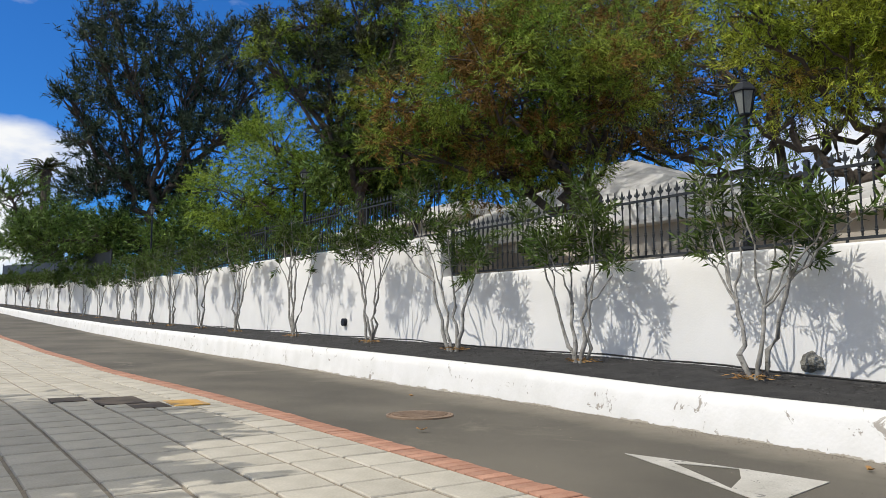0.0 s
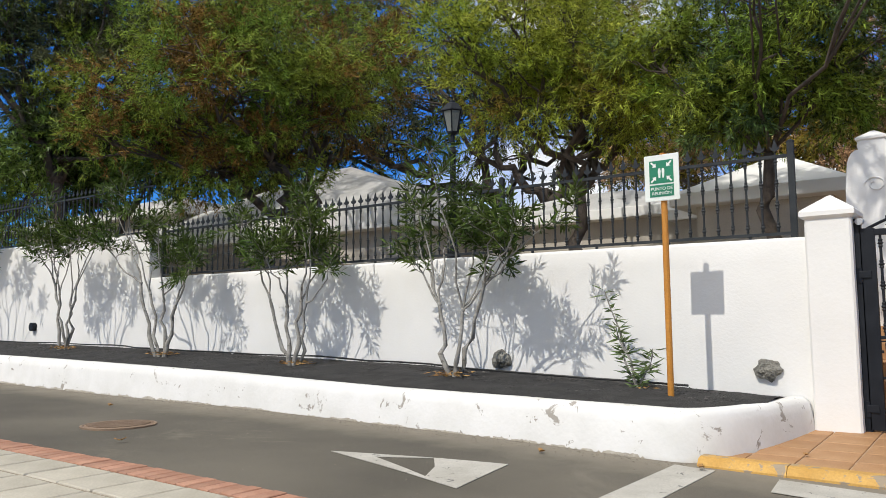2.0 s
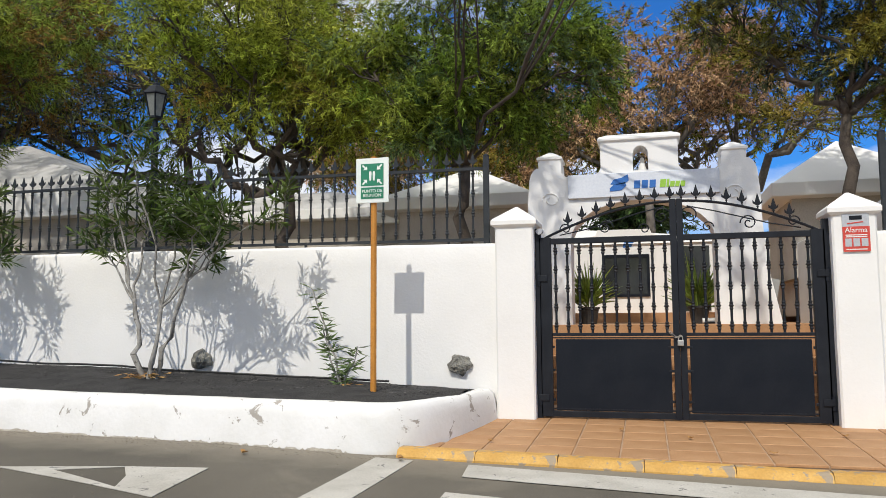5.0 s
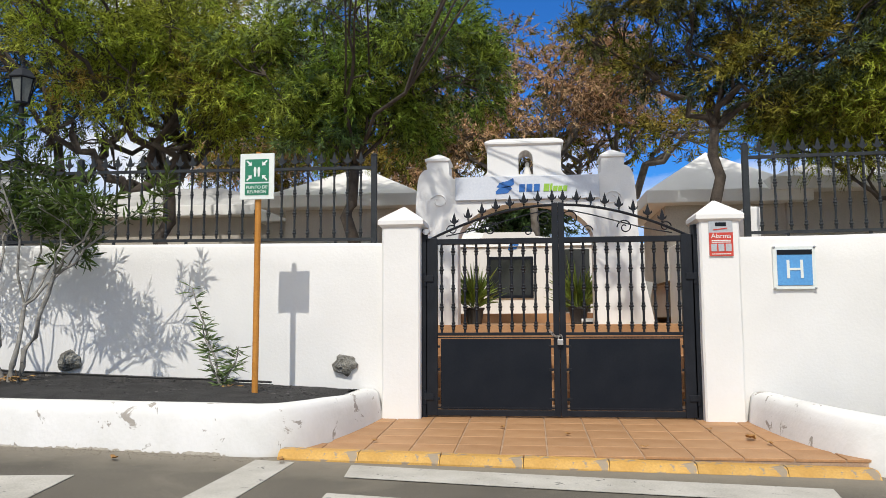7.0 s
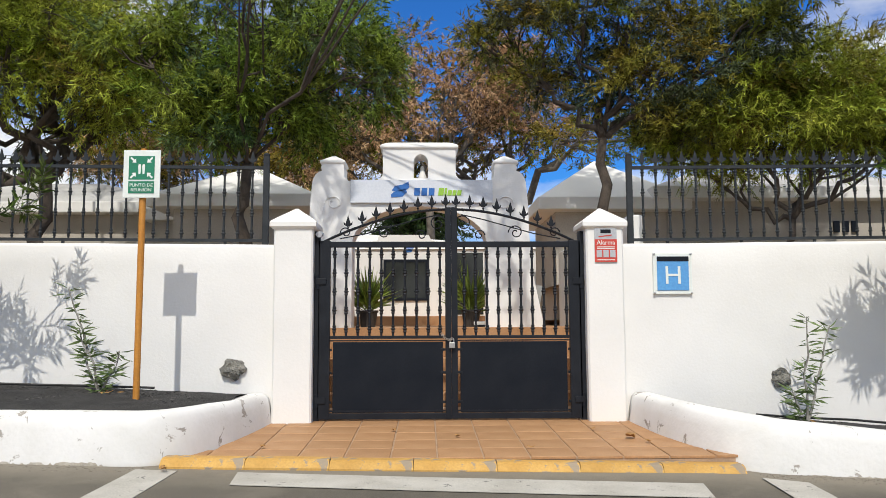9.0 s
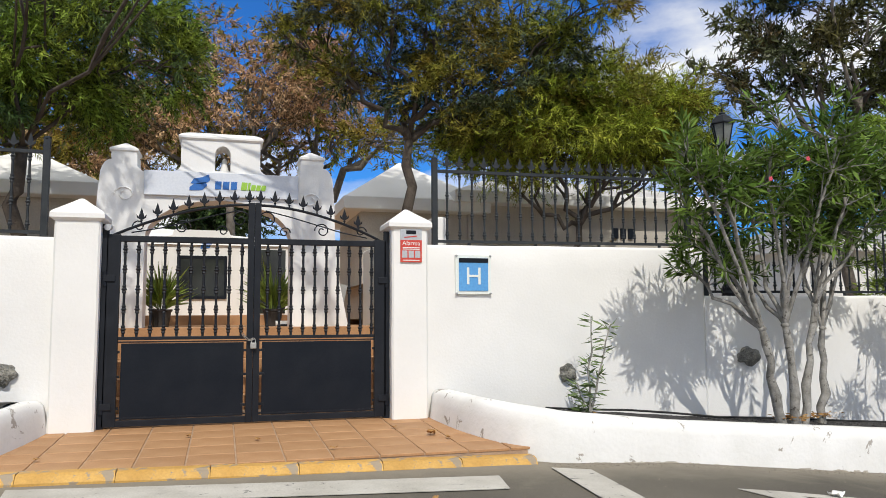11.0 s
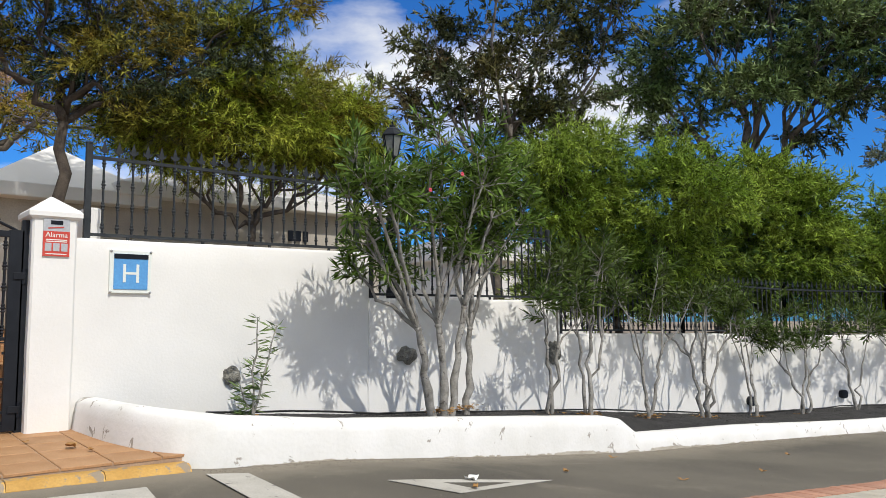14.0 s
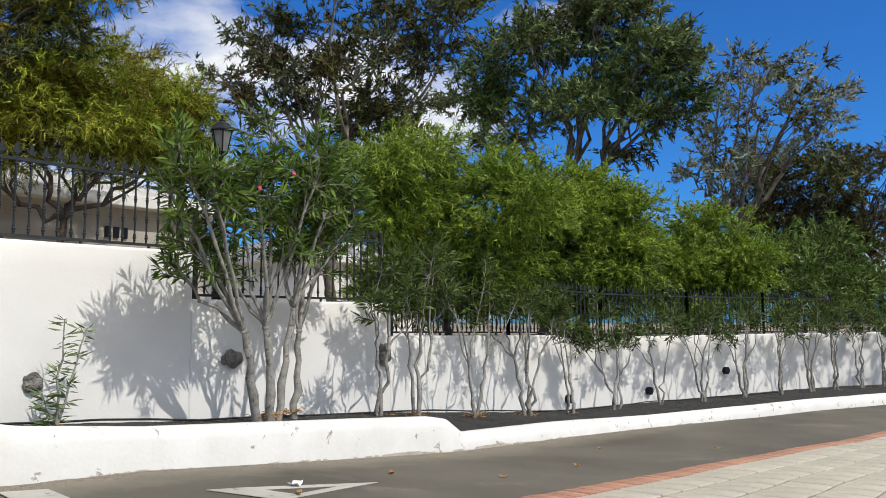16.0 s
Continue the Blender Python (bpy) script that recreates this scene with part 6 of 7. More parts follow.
grow_tree("background_shrub", "dark green shrub close behind the railing", M_LEAF_HEDGE, M_BARKDARK, (14.8, 9.0, 1.17), 0.11,
          [(14.2, 9.6, 2.2, 0.6), (15.0, 8.6, 1.9, 0.6), (15.9, 7.4, 1.9, 0.6), (14.5, 9.1, 2.7, 0.6), (15.4, 8.0, 1.7, 0.5), (13.7, 10.2, 1.7, 0.6)],
          0.14, 0.032, 6000, 0.1, 33)
grow_tree("background_shrub", "dark green shrub mass farther along the lane", M_LEAF_HEDGE, M_BARKDARK, (25.7, 6.4, 1.17), 0.16,
          [(23.3, 9.4, 2.2, 0.8), (24.5, 7.9, 2.1, 0.8), (25.7, 6.4, 2.2, 1.1), (26.7, 5.1, 1.9, 1.0), (25.1, 7.0, 3.1, 0.9), (27.4, 4.2, 1.9, 0.9), (26.2, 5.6, 2.9, 1.1)],
          0.22, 0.048, 4600, 0.1, 34)
grow_tree("pittosporum_shrub", "tall rounded bright green shrub behind the railing", M_LEAF_BRIGHT, M_BARKDARK, (10.6, 8.1, 0.86), 0.09,
          [(10.2, 8.3, 3.5, 0.8), (9.8, 8.8, 2.8, 0.7), (10.7, 7.6, 3.5, 0.7), (10.5, 8.0, 2.5, 0.8), (11.1, 7.2, 3.0, 0.7), (9.8, 8.7, 3.7, 0.6), (11.0, 7.4, 2.2, 0.7), (10.2, 8.5, 2.0, 0.7), (10.1, 8.7, 1.5, 0.5), (10.6, 8.1, 1.5, 0.6), (11.1, 7.5, 1.6, 0.5), (9.7, 9.2, 1.5, 0.4)],
          0.117, 0.0223, 12900, 0.15, 35)
grow_tree("pittosporum_shrub", "rounded bright green shrub behind the grey railing", M_LEAF_BRIGHT, M_BARKDARK, (15.9, 8.3, 0.91), 0.09,
          [(15.5, 8.6, 3.3, 0.8), (16.1, 7.8, 3.2, 0.9), (15.0, 9.2, 3.1, 0.8), (15.8, 8.2, 2.4, 0.8), (15.2, 9.1, 2.2, 0.8), (16.4, 7.5, 2.6, 0.6), (15.6, 8.3, 3.9, 0.6), (16.2, 7.5, 3.7, 0.6), (15.4, 8.9, 1.6, 0.6), (16.1, 8.1, 1.6, 0.6)],
          0.143, 0.0288, 10560, 0.15, 36)
grow_tree("pittosporum_shrub", "rounded bright green shrub farther along the railing", M_LEAF_BRIGHT, M_BARKDARK, (21.0, 7.6, 1.02), 0.09,
          [(20.5, 7.9, 3.4, 1.0), (21.2, 7.0, 3.2, 1.0), (21.7, 6.5, 2.7, 0.6), (20.9, 7.5, 2.4, 0.9), (20.3, 8.2, 2.6, 0.8), (21.5, 6.8, 2.2, 0.7), (20.6, 8.0, 1.7, 0.7), (21.3, 7.2, 1.7, 0.7)],
          0.158, 0.0345, 8400, 0.15, 37)

# small palm far along the street
palm = thing("palm_tree", "small distant palm with a bushy head", "tree", (-80.0, 7.2, 4.0), "garden trees")
bm = bmesh.new()
tube(bm, [(0, 0, -0.5), (0.2, 0, 4), (0.1, 0, 8), (0, 0, 11.2)], [0.45, 0.38, 0.36, 0.5], 9)
part("trunk", bm, M_BARKDARK, palm)
rng = np.random.default_rng(5)
P, W, L = [], [], []
for k in range(34):
    a, up = rng.uniform(0, 6.283), rng.uniform(-0.4, 1.2)
    d = np.array([math.cos(a), math.sin(a), up])
    d /= np.linalg.norm(d)
    for j in range(40):
        f = (j + 1) / 40
        c = np.array([0, 0, 11.2]) + d * 2.6 * f + np.array([0, 0, -1.1 * f * f])
        for s in (-1, 1):
            P.append(c)
            W.append(d * 0.7 + s * np.cross(d, [0, 0, 1.0]) * 0.8 + np.array([0, 0, -0.5 * f]))
            L.append(0.55 * (1.1 - 0.6 * f))
fr = new("fronds", leaf_mesh("fronds", np.array(P), np.array(W), np.array(L), np.full(len(L), 0.06), rng, M_LEAF_DARK))
fr.parent = palm

# tree behind the footway that throws the shade on it
# the 0.12 clump stands in for a plate on a pole, for its shadow
# the last six clumps are added out of view to block skylight
grow_tree("street_tree", "leafy street tree behind the footway, shading the paving", M_LEAF_DEEP, M_BARK, (-8.0, -4.2, 0.2), 0.16,
          [(-8.39, -0.52, 2.70, 0.42), (-7.69, -0.62, 2.70, 0.42), (-7.09, -0.87, 2.70, 0.40), (-8.49, -1.17, 2.70, 0.50), (-7.69, -1.37, 2.70, 0.50), (-6.89, -1.52, 2.70, 0.50), (-6.29, -1.62, 2.70, 0.42), (-5.79, -1.87, 2.70, 0.40), (-8.19, -2.17, 2.70, 0.60), (-7.19, -2.27, 2.70, 0.60), (-6.19, -2.57, 2.70, 0.60), (-5.24, -0.89, 2.70, 0.12), (-8.59, -2.77, 2.70, 0.70), (-7.39, -3.17, 2.70, 0.80), (-5.79, -2.87, 2.70, 0.60), (-7.0, -3.2, 3.4, 1.1), (-9.0, -3.0, 3.4, 1.1), (-5.6, -3.4, 3.3, 0.9), (-8.2, -4.4, 4.2, 1.3), (-6.2, -4.6, 4.2, 1.2), (-10.0, -2.6, 3.6, 0.9)],
          0.11, 0.085, 4600, 0.1, 201, tufts=26, tight=0.22)

M_LEAF_YUCCA = material("yucca_leaf", (0.17, 0.24, 0.04), (0.30, 0.38, 0.09), 3, 30, 0.4, 0.0, vary=0.5, island=True, spec=0.3, translucent=0.2, fine_amount=0.1)
# yuccas in dark pots on the steps behind the gate
for x, y, s in ((-0.83, 10.9, 1.25), (0.62, 10.9, 1.35)):
    yk = thing("potted_yucca", "green strap-leaved plant in a dark pot", "potted plant", (x, y, 1.0), "potted plants")
    bm = bmesh.new()
    lathe(bm, [(0.10, 0), (0.13, 0.2), (0.145, 0.21), (0.145, 0.235), (0.12, 0.235), (0.11, 0.2)], 14)
    part("pot", bm, M_POT, yk)
    r2 = np.random.default_rng(int(100 * x) + 300)
    n = 190
    a = r2.uniform(0, 6.283, n)
    el = r2.uniform(0.15, 1.4, n)
    W = np.stack([np.cos(a) * np.cos(el), np.sin(a) * np.cos(el), np.sin(el)], 1)
    B = np.stack([0.03 * np.cos(a), 0.03 * np.sin(a), r2.uniform(0.2, 0.42, n)], 1)
    lv = new("leaves", leaf_mesh("leaves", B, W, r2.uniform(0.25, 0.45, n) * s, r2.uniform(0.025, 0.04, n), r2, M_LEAF_YUCCA))
    lv.parent = yk


# ---------- small things ----------
def rock(at, r, seed, label, squash=0.6, mat=M_ROCK):
    bm = bmesh.new()
    bmesh.ops.create_icosphere(bm, subdivisions=3, radius=1.0)
    for v in bm.verts:
        d = v.co.normalized()
        k = 1 + 0.38 * noise.noise(d * 1.6 + Vector((seed, 0, 0))) + 0.16 * noise.noise(d * 4.5 + Vector((0, seed, 0)))
        v.co = Vector((d.x * r[0], d.y * r[1], d.z * r[2])) * k
    ob = part("wall_rock", bm, mat)
    ob.location = at
    return tagged(ob, label, "rock", "rocks set in the wall")


R_LABEL = "rough grey volcanic rock set into the white wall"
rock((-4.71, 7.44, 0.66), (0.12, 0.10, 0.10), 1, R_LABEL)
rock((-1.85, 7.44, 0.63), (0.11, 0.08, 0.10), 2, R_LABEL)
rock((3.40, 7.44, 0.52), (0.10, 0.08, 0.09), 3, R_LABEL)
rock((5.60, 7.43, 0.65), (0.13, 0.10, 0.095), 4, R_LABEL)
rock((8.17, 7.43, 0.61), (0.10, 0.09, 0.15), 5, R_LABEL)


def drain_pipe(x, z, label):
    n = normal_at(wall_y, x)
    ob = thing("drain_outlet", label, "pipe", (x, wall_y(x), z), "drain outlets")
    bm = bmesh.new()
    tube(bm, [Vector((n.x, n.y, 0)) * 0.05, Vector((n.x, n.y, 0)) * -0.09], 0.085, 12)
    part("pipe", bm, M_IRON, ob)


for x, z in ((-15.6, 1.06), (13.3, -0.42), (15.8, -0.42), (18.3, -0.1)):
    drain_pipe(x, z, "dark drain outlet low in the white wall")

# irrigation hoses on the gravel
for name, pts in (("west", [(-26 + 0.5 * i) for i in range(48)]), ("east", [(3.0 + 0.5 * i) for i in range(34)])):
    bm = bmesh.new()
    line_pts = []
    for i, x in enumerate(pts):
        yy = wall_y(x) - 0.34 - 0.13 * math.sin(x * 1.1) - 0.06 * math.sin(x * 2.7)
        line_pts.append((x, yy, soil_z(x) + 0.034 + 0.014 * abs(math.sin(x * 1.9))))
    tube(bm, line_pts, 0.012, 6)
    tagged(part("irrigation_hose", bm, M_HOSE), "thin black irrigation hose lying on the gravel", "hose")

# loose stones of the gravel
def pebbles(name, x0, x1, count, lo, seed, size=(0.007, 0.019)):
    rng = np.random.default_rng(seed)
    vs, fs = [], []
    for i in range(count):
        x = rng.uniform(x0, x1)
        a, b = lo(x) + 0.3, wall_y(x) - 0.02
        if b <= a:
            continue
        f = rng.uniform(0, 1)
        y = a + (b - a) * f
        za, zb = min(kerb_top(x) - 0.035, soil_z(x)), soil_z(x)
        z = za + (zb - za) * f + 0.035 * math.sin(math.pi * f)
        s = rng.uniform(*size)
        k = len(vs)
        q = rng.uniform(0.6, 1.2, 6) * s
        vs += [(x + q[0], y, z), (x, y + q[1], z), (x - q[2], y, z), (x, y - q[3], z), (x, y, z + q[4] * 0.55), (x, y, z - q[5])]
        fs += [(k, k + 1, k + 4), (k + 1, k + 2, k + 4), (k + 2, k + 3, k + 4), (k + 3, k, k + 4)]
    me = bpy.data.meshes.new(name)
    me.from_pydata(vs, [], fs)
    me.materials.append(M_PEBBLE)
    return tagged(new(name, me), "loose black volcanic gravel stones", "gravel", kind="stuff")


pebbles("gravel", -16, -1.9, 7000, west_lo, 1)
pebbles("gravel", 2.6, 16, 6000, east_lo, 2)


def grit(name, count, seed):
    """Grit that gathers along the foot of the kerb and at the lane's edge."""
    rng = np.random.default_rng(seed)
    vs, fs = [], []
    for i in range(count):
        x = rng.uniform(-16, 14)
        if -2.0 < x < 2.4:
            continue
        y = kerb_y(x) - abs(rng.normal()) * 0.13 if rng.random() < 0.9 else rng.uniform(edge_y(x) + 0.1, kerb_y(x))
        z = road_z(x) + 0.01 * math.sin(x * 0.7 + y)
        s = rng.uniform(0.002, 0.007)
        k = len(vs)
        q = rng.uniform(0.6, 1.3, 5) * s
        vs += [(x + q[0], y, z), (x, y + q[1], z), (x - q[2], y, z), (x, y - q[3], z), (x, y, z + q[4])]
        fs += [(k, k + 1, k + 4), (k + 1, k + 2, k + 4), (k + 2, k + 3, k + 4), (k + 3, k, k + 4)]
    me = bpy.data.meshes.new(name)
    me.from_pydata(vs, [], fs)
    me.materials.append(M_GRIT)
    return tagged(new(name, me), "pale grit and dust along the kerb foot", "grit", kind="stuff")


grit("grit", 14000, 4)


def ragged(x0, x1, step, lo, hi, jitter, rng):
    n = int((x1 - x0) / step)
    xs = np.linspace(x0, x1, n)
    w = np.interp(xs, np.linspace(x0, x1, n // 30), rng.uniform(lo, hi, n // 30)) + np.interp(xs, np.linspace(x0, x1, n // 5), rng.normal(size=n // 5)) * jitter + rng.normal(size=n) * jitter * 0.5
    return xs, w


def strip(name, xs, lower, upper, mat, label, category):
    """A thin ribbon between two lines over the kerb's length; it breaks where it has no width."""
    vs, fs = [], []
    for x, a, b in zip(xs, lower, upper):
        vs += [a, b]
    for i in range(len(xs) - 1):
        fs.append((2 * i, 2 * i + 1, 2 * i + 3, 2 * i + 2))
    me = bpy.data.meshes.new(name)
    me.from_pydata(vs, [], fs)
    me.materials.append(mat)
    return tagged(new(name, me), label, category, kind="stuff")


# bare patches low on the kerb's face
for x0, x1, sd in ((-18.0, -2.3, 11), (2.7, 14.0, 12)):
    rng = np.random.default_rng(sd)
    xs, w = ragged(x0, x1, 0.02, -0.012, 0.028, 0.012, rng)
    strip("kerb_flaking", xs, [(x, kerb_y(x) - 0.004, road_z(x) - 0.01) for x in xs],
          [(x, kerb_y(x) - 0.004, road_z(x) + (0.007 + 0.7 * d if d > 0 else -0.008)) for x, d in zip(xs, w)], M_FLAKE, "flaked whitewash baring grey render along the kerb foot", "flaking")


# ---------- road markings, covers, litter ----------
def flat_mark(name, pts, holes=(), mat=M_PAINT, lift=0.006, label="", category="road marking"):
    """A thin painted shape that follows the road's fall."""
    bm = bmesh.new()
    es = []
    for loop in (pts, *holes):
        dense = []
        for i in range(len(loop)):
            a, b = Vector(loop[i]), Vector(loop[(i + 1) % len(loop)])
            m = max(1, int((b - a).length / 0.25))
            dense += [a + (b - a) * k / m for k in range(m)]
        vs = [bm.verts.new((p.x, p.y, road_z(p.x) + 0.01 * math.sin(p.x * 0.7 + p.y) + lift)) for p in dense]
        es += [bm.edges.new((vs[i], vs[(i + 1) % len(vs)])) for i in range(len(vs))]
    bmesh.ops.triangle_fill(bm, edges=es, use_beauty=True)
    bmesh.ops.solidify(bm, geom=bm.faces[:], thickness=0.004)
    return tagged(part(name, bm, mat), label, category, kind="structure")


flat_mark("give_way_triangle", [(-4.28, 4.32), (-2.95, 4.74), (-2.79, 3.89)], [[(-3.85, 4.34), (-3.42, 4.60), (-3.14, 4.03)]], label="worn white painted triangle on the asphalt")
flat_mark("give_way_triangle_2", [(3.36, 4.66), (4.67, 4.27), (3.52, 4.04)], [[(3.68, 4.44), (4.26, 4.28), (3.74, 4.17)]], label="worn white painted triangle on the asphalt")
flat_mark("crossing_bar", [(-2.06, 5.58), (-1.76, 5.56), (-1.72, 3.2), (-2.0, 3.2)], label="worn white painted crossing line")
flat_mark("crossing_bar_2", [(2.34, 5.47), (2.62, 5.37), (2.40, 3.2), (2.12, 3.2)], label="worn white painted crossing line")
flat_mark("crossing_stripe", [(-1.33, 5.52), (1.85, 5.26), (1.78, 4.86), (-1.28, 5.10)], label="cracked white crossing stripe")
flat_mark("crossing_stripe_2", [(-1.27, 4.62), (1.78, 4.36), (1.74, 3.96), (-1.24, 4.2)], label="cracked white crossing stripe")
flat_mark("crossing_stripe_3", [(-1.25, 3.75), (1.75, 3.5), (1.72, 3.16), (-1.24, 3.3)], label="cracked white crossing stripe")

cover = thing("manhole_cover", "rusty round cast-iron manhole cover in the lane", "manhole cover", (-6.95, 4.15, road_z(-6.95) + 0.002))
bm = bmesh.new()
lathe(bm, [(0.345, -0.05), (0.345, 0.004), (0.335, 0.006), (0.32, 0.006), (0.315, -0.004)], 32)
part("frame", bm, M_RUST, cover)
bm = bmesh.new()
lathe(bm, [(0.31, -0.03), (0.31, 0.002), (0.30, 0.006)], 32)
disc = part("lid", bm, M_RUST, cover)
bm = bmesh.new()
for i in range(-6, 7):
    w = math.sqrt(max(0.0, 0.28 ** 2 - (i * 0.042) ** 2))
    box(bm, i * 0.042 - 0.012, i * 0.042 + 0.012, -w, w, 0.004, 0.012)
part("tread_ribs", bm, M_RUST, disc)

for a, b, c, d, m, lb in ((-10.15, -9.68, 1.06, 1.42, M_COVER, "dark rusty square cover plate in the paving"), (-9.95, -9.10, 1.48, 1.96, M_COVER, "dark rusty square cover plate in the paving"),
                          (-9.18, -8.62, 1.72, 2.09, M_COVER, "dark rusty square cover plate in the paving"), (-9.25, -8.62, 2.13, 2.50, M_YELLOW, "yellow painted square cover plate in the paving")):
    bm = bmesh.new()
    zz = road_z((a + b) / 2) + 0.044
    box(bm, a, b, c, d, zz - 0.03, zz, 0.003)
    tagged(part("cover_plate", bm, m), lb, "cover plate", "cover plates")


def litter(name, at, size, mat, label, category, seed):
    rng = np.random.default_rng(seed)
    bm = bmesh.new()
    g = bmesh.ops.create_grid(bm, x_segments=6, y_segments=5, size=0.5)
    for v in bm.verts:
        v.co = Vector((v.co.x * size[0] * (1 - 0.5 * abs(v.co.y)), v.co.y * size[1], size[2] * (abs(v.co.x) + 0.3 * float(rng.random())) + 0.004))
    bmesh.ops.solidify(bm, geom=bm.faces[:], thickness=0.002)
    ob = part(name, bm, mat, smooth=True)
    ob.location, ob.rotation_euler = at, (0, 0, float(rng.uniform(0, 6)))
    return tagged(ob, label, category, "litter on the ground")


litter("crumpled_paper", (3.98, 4.45, road_z(3.98) + 0.008), (0.13, 0.08, 0.05), M_PAPER, "crumpled white paper scrap on the asphalt", "litter", 1)
for i, (x, y) in enumerate(((-1.84, 5.5), (5.9, 3.9), (5.2, 4.6), (7.4, 4.0), (9.1, 4.6), (10.5, 3.6), (-6.0, 3.6), (3.75, 4.15), (1.2, 4.6), (-8.4, 4.9), (6.6, 5.2), (-3.0, 5.3))):
    litter("fallen_leaf", (x, y, road_z(x) + 0.012), (0.10, 0.035, 0.03), M_DEADLEAF, "dry brown fallen leaf on the asphalt", "leaf", 10 + i)
for i, (x, y) in enumerate(((1.69, 6.5), (0.25, 6.6), (-0.3, 6.9), (1.45, 6.9), (1.78, 6.3), (-1.3, 6.2), (0.8, 6.1))):
    litter("fallen_leaf", (x, y, 0.075 + (y - 5.8) * 0.036), (0.12, 0.07, 0.05) if i == 0 else (0.07, 0.03, 0.02), M_DEADLEAF, "dry brown fallen leaf on the tiles", "leaf", 40 + i)


# ---------- pieces of the paving: tiles, kerb stones, bricks, pavers ----------
def slab_mesh(name, w, d, h, mat, bev=0.004):
    bm = bmesh.new()
    e = bev
    ribbon(bm, [[(-w / 2 + i, -d / 2 + i, z), (w / 2 - i, -d / 2 + i, z), (w / 2 - i, d / 2 - i, z), (-w / 2 + i, d / 2 - i, z)] for i, z in ((0, -h), (0, -e), (e, 0.0))])
    return finish(name, bm, mat)


rnd = random.Random(7)
TILE = slab_mesh("tile", 0.335, 0.335, 0.02, M_TERRA)
slope = math.degrees(math.atan(0.036))
inside_left = line([(5.83, -1.88), (6.1, -1.66), (6.6, -1.50), (7.45, -1.40), (9, -1.40)])
inside_right = line([(5.83, 2.26), (6.3, 2.08), (6.8, 1.95), (7.45, 1.86), (9, 1.86)])
for j in range(8):
    y = 5.99 + 0.347 * j
    if y > 8.3:
        break
    for i in range(-7, 8):
        x = -0.105 + 0.347 * i
        if x - 0.14 > inside_left(y - 0.1) - 0.24 and x + 0.14 < inside_right(y - 0.1) + 0.24:
            linked("tile", TILE, forecourt, pose(x, y, 0.055 + (y - 5.8) * 0.036 + 0.009 + rnd.uniform(-0.001, 0.001), slope + rnd.uniform(-0.15, 0.15), rnd.uniform(-0.15, 0.15), rnd.uniform(-0.3, 0.3)))

kerb_row = thing("kerb_stones", "row of yellow-painted dropped kerb stones", "kerb", (0, 5.7, 0), kind="structure")
bm = bmesh.new()
w, d = 0.602, 0.17
ribbon(bm, [[(-w / 2 + i, -d / 2 + f, z), (w / 2 - i, -d / 2 + f, z), (w / 2 - i, d / 2 - i, z + 0.0), (-w / 2 + i, d / 2 - i, z)] for i, f, z in ((0, 0, -0.12), (0, 0, 0.005), (0.001, 0.03, 0.045), (0.004, 0.06, 0.06))])
KERBSTONE = finish("kerb_stone", bm, M_YELLOW)
for i in range(7):
    x = -1.62 + 0.605 * i
    y = 5.735 - 0.0 * i
    linked("kerb_stone", KERBSTONE, kerb_row, pose(x, y - 5.7, road_z(x) + 0.0 + rnd.uniform(-0.002, 0.002), 0, math.degrees(math.atan(0.02)), rnd.uniform(-0.4, 0.4)))

BRICK = slab_mesh("brick", 0.098, 0.225, 0.03, M_BRICK, 0.005)


def pave_z(x, y):
    return road_z(x) + 0.018 + 0.008 * math.sin(x * 0.7 + y)


def tilt(x):
    return math.degrees(math.atan((road_z(x + 0.3) - road_z(x - 0.3)) / 0.6))


def soldier_row(x0, x1, singles):
    """Bricks laid across the footway's edge; the far ones are joined."""
    x, spots = x0, []
    while x < x1:
        s = (edge_y(x + 0.1) - edge_y(x - 0.1)) / 0.2
        spots.append((x, edge_y(x) - 0.12, math.degrees(math.atan(s))))
        x += 0.107 * math.cos(math.atan(s))
    for x, y, a in spots:
        m = pose(x, y, pave_z(x, y) + 0.012 + rnd.uniform(-0.003, 0.003), rnd.uniform(-0.6, 0.6), -tilt(x), a + rnd.uniform(-1.2, 1.2))
        singles.append(m)


near, far = [], []
soldier_row(-16.5, -3.0, near)
soldier_row(4.0, 16.0, near)
soldier_row(-44.0, -16.5, far)
soldier_row(-2.95, 3.95, far)
for m in near[:300]:
    linked("brick", BRICK, pavement, m)
far += near[300:]


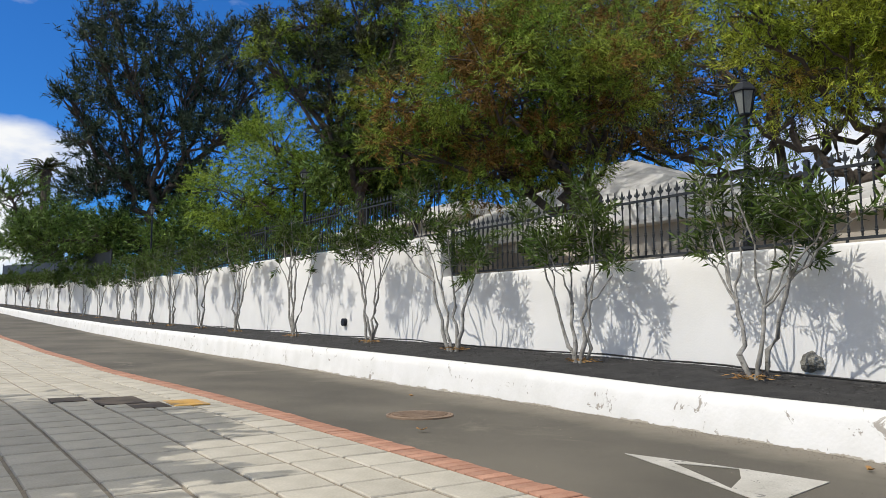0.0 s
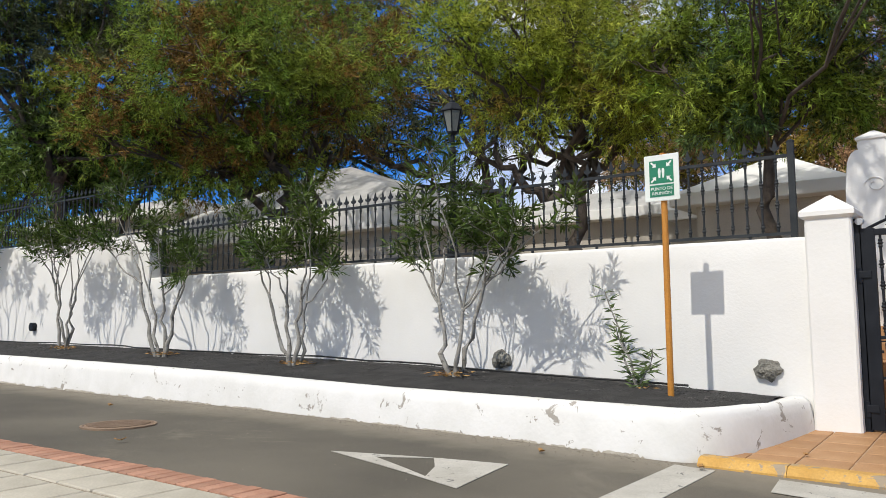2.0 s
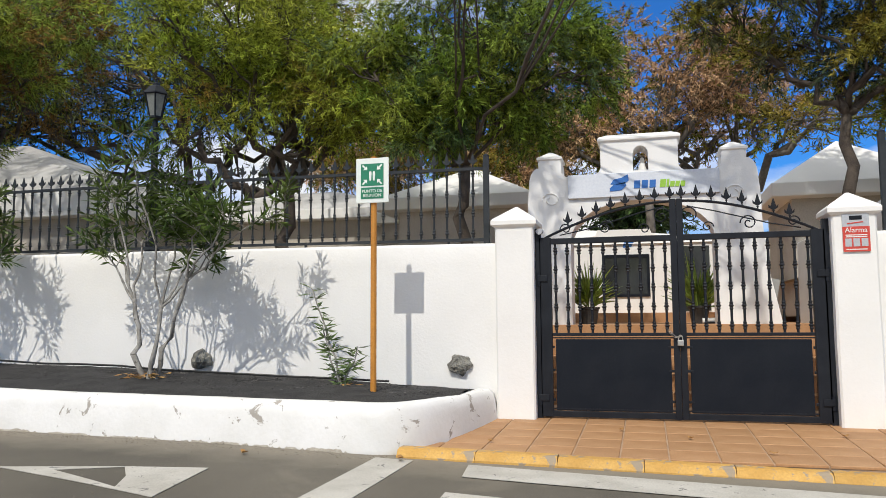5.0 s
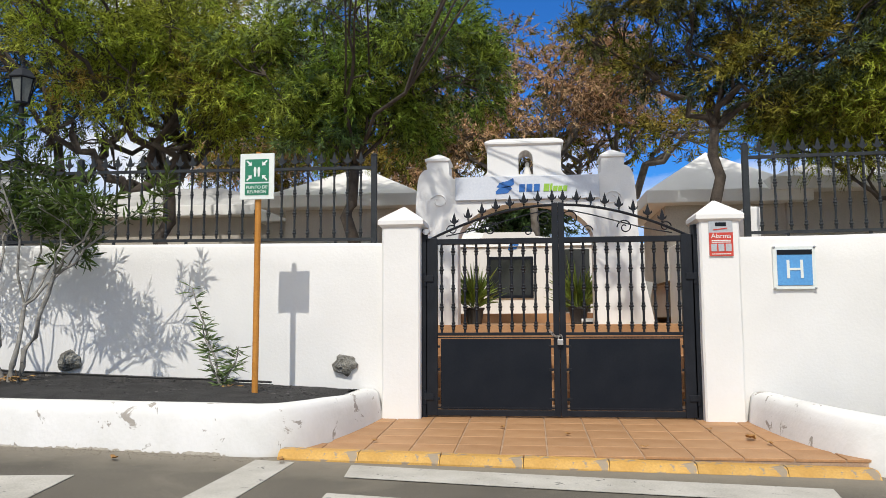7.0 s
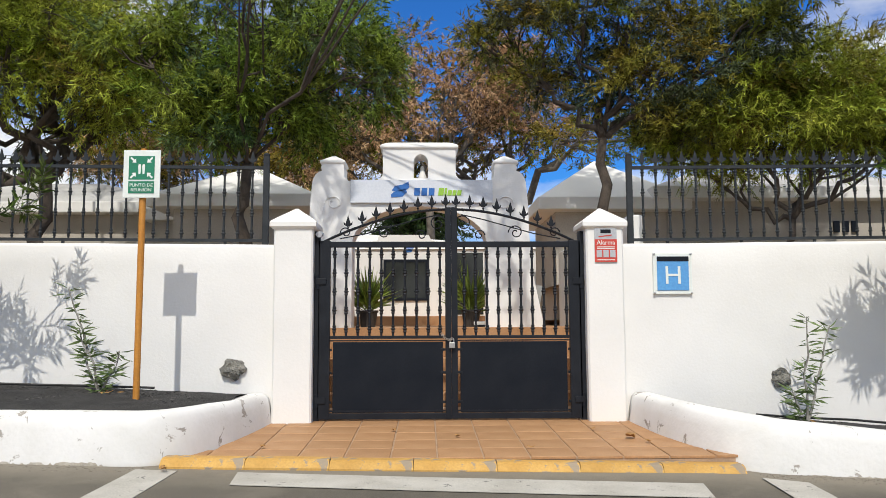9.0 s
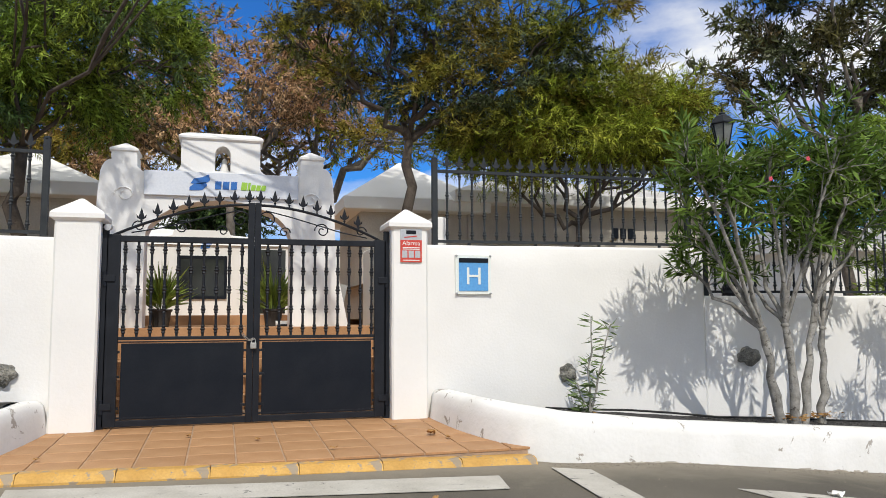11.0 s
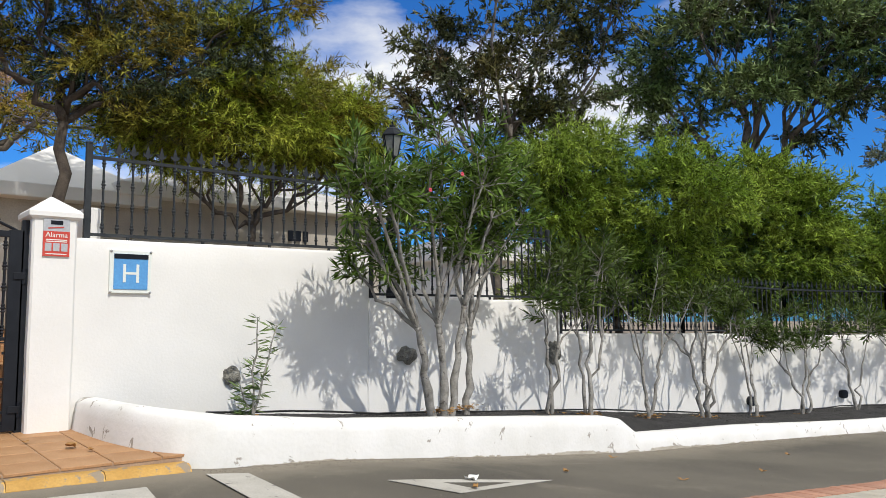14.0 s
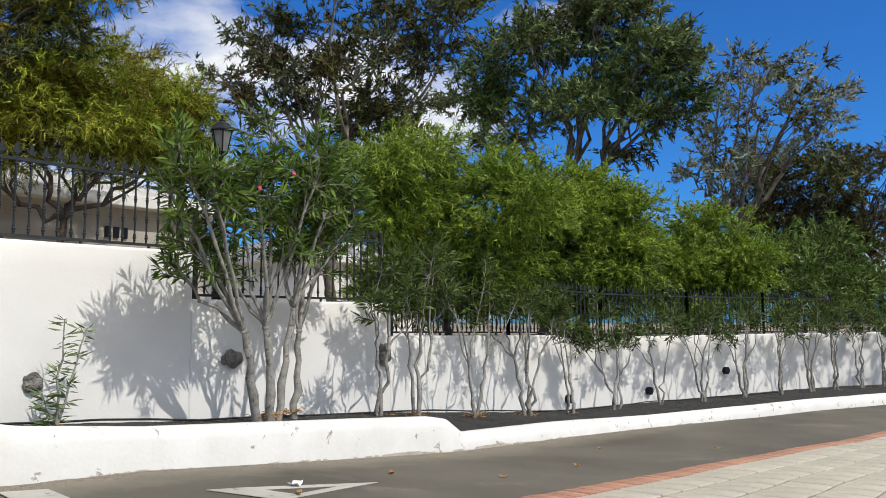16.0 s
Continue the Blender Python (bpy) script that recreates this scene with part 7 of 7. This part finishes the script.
def joined(name, me_src, mats, mat, parent, label):
    co = np.array([v.co[:] for v in me_src.vertices])
    fs = [tuple(p.vertices) for p in me_src.polygons]
    vs, ff = [], []
    for m in mats:
        k = len(vs)
        A = np.array(m)
        vs += (co @ A[:3, :3].T + A[:3, 3]).tolist()
        ff += [tuple(i + k for i in f) for f in fs]
    me = bpy.data.meshes.new(name)
    me.from_pydata(vs, [], ff)
    me.materials.append(mat)
    ob = new(name, me)
    ob.parent = parent
    return tagged(ob, label, "", "", "stuff")


M_BRICK_FAR = material("red_brick_far", (0.34, 0.165, 0.105), (0.42, 0.23, 0.155), 6, 70, 0.85, 0.3, 0.004, vary=0.16, island=True)
M_PAVER_FAR = material("cream_paver_far", (0.385, 0.352, 0.287), (0.470, 0.433, 0.360), 3, 60, 0.85, 0.3, 0.004,
                       spots=(0.36, 0.33, 0.29), spot_scale=4, spot_at=0.62, spot_soft=0.1, vary=0.07, fine_amount=0.2, island=True)
joined("far_bricks", BRICK, far, M_BRICK_FAR, pavement, "red brick edging farther along")

PAVER = slab_mesh("paver", 0.372, 0.372, 0.03, M_PAVER, 0.008)
near_p, far_p = [], []
for side, rng_x in ((-1, [-2.6 - 0.4 * i for i in range(90)]), (1, [4.2 + 0.4 * i for i in range(36)]), (0, [-2.2 + 0.4 * i for i in range(16)])):
    for x in rng_x:
        s = (edge_y(x + 0.2) - edge_y(x - 0.2)) / 0.4
        for j in range(21):
            y = edge_y(x) - 0.245 - 0.2 - 0.4 * j
            m = pose(x, y, pave_z(x, y) + 0.014 + rnd.uniform(-0.002, 0.002), rnd.uniform(-0.3, 0.3), -tilt(x), math.degrees(math.atan(s)) + rnd.uniform(-0.4, 0.4))
            ok = (side < 0 and -12.0 < x and j < 7) or (side > 0 and x < 12.5 and j < 6)
            (near_p if ok else far_p).append(m)
for m in near_p[:300]:
    linked("paver", PAVER, pavement, m)
joined("far_pavers", PAVER, far_p + near_p[300:], M_PAVER_FAR, pavement, "cream square pavers farther along")
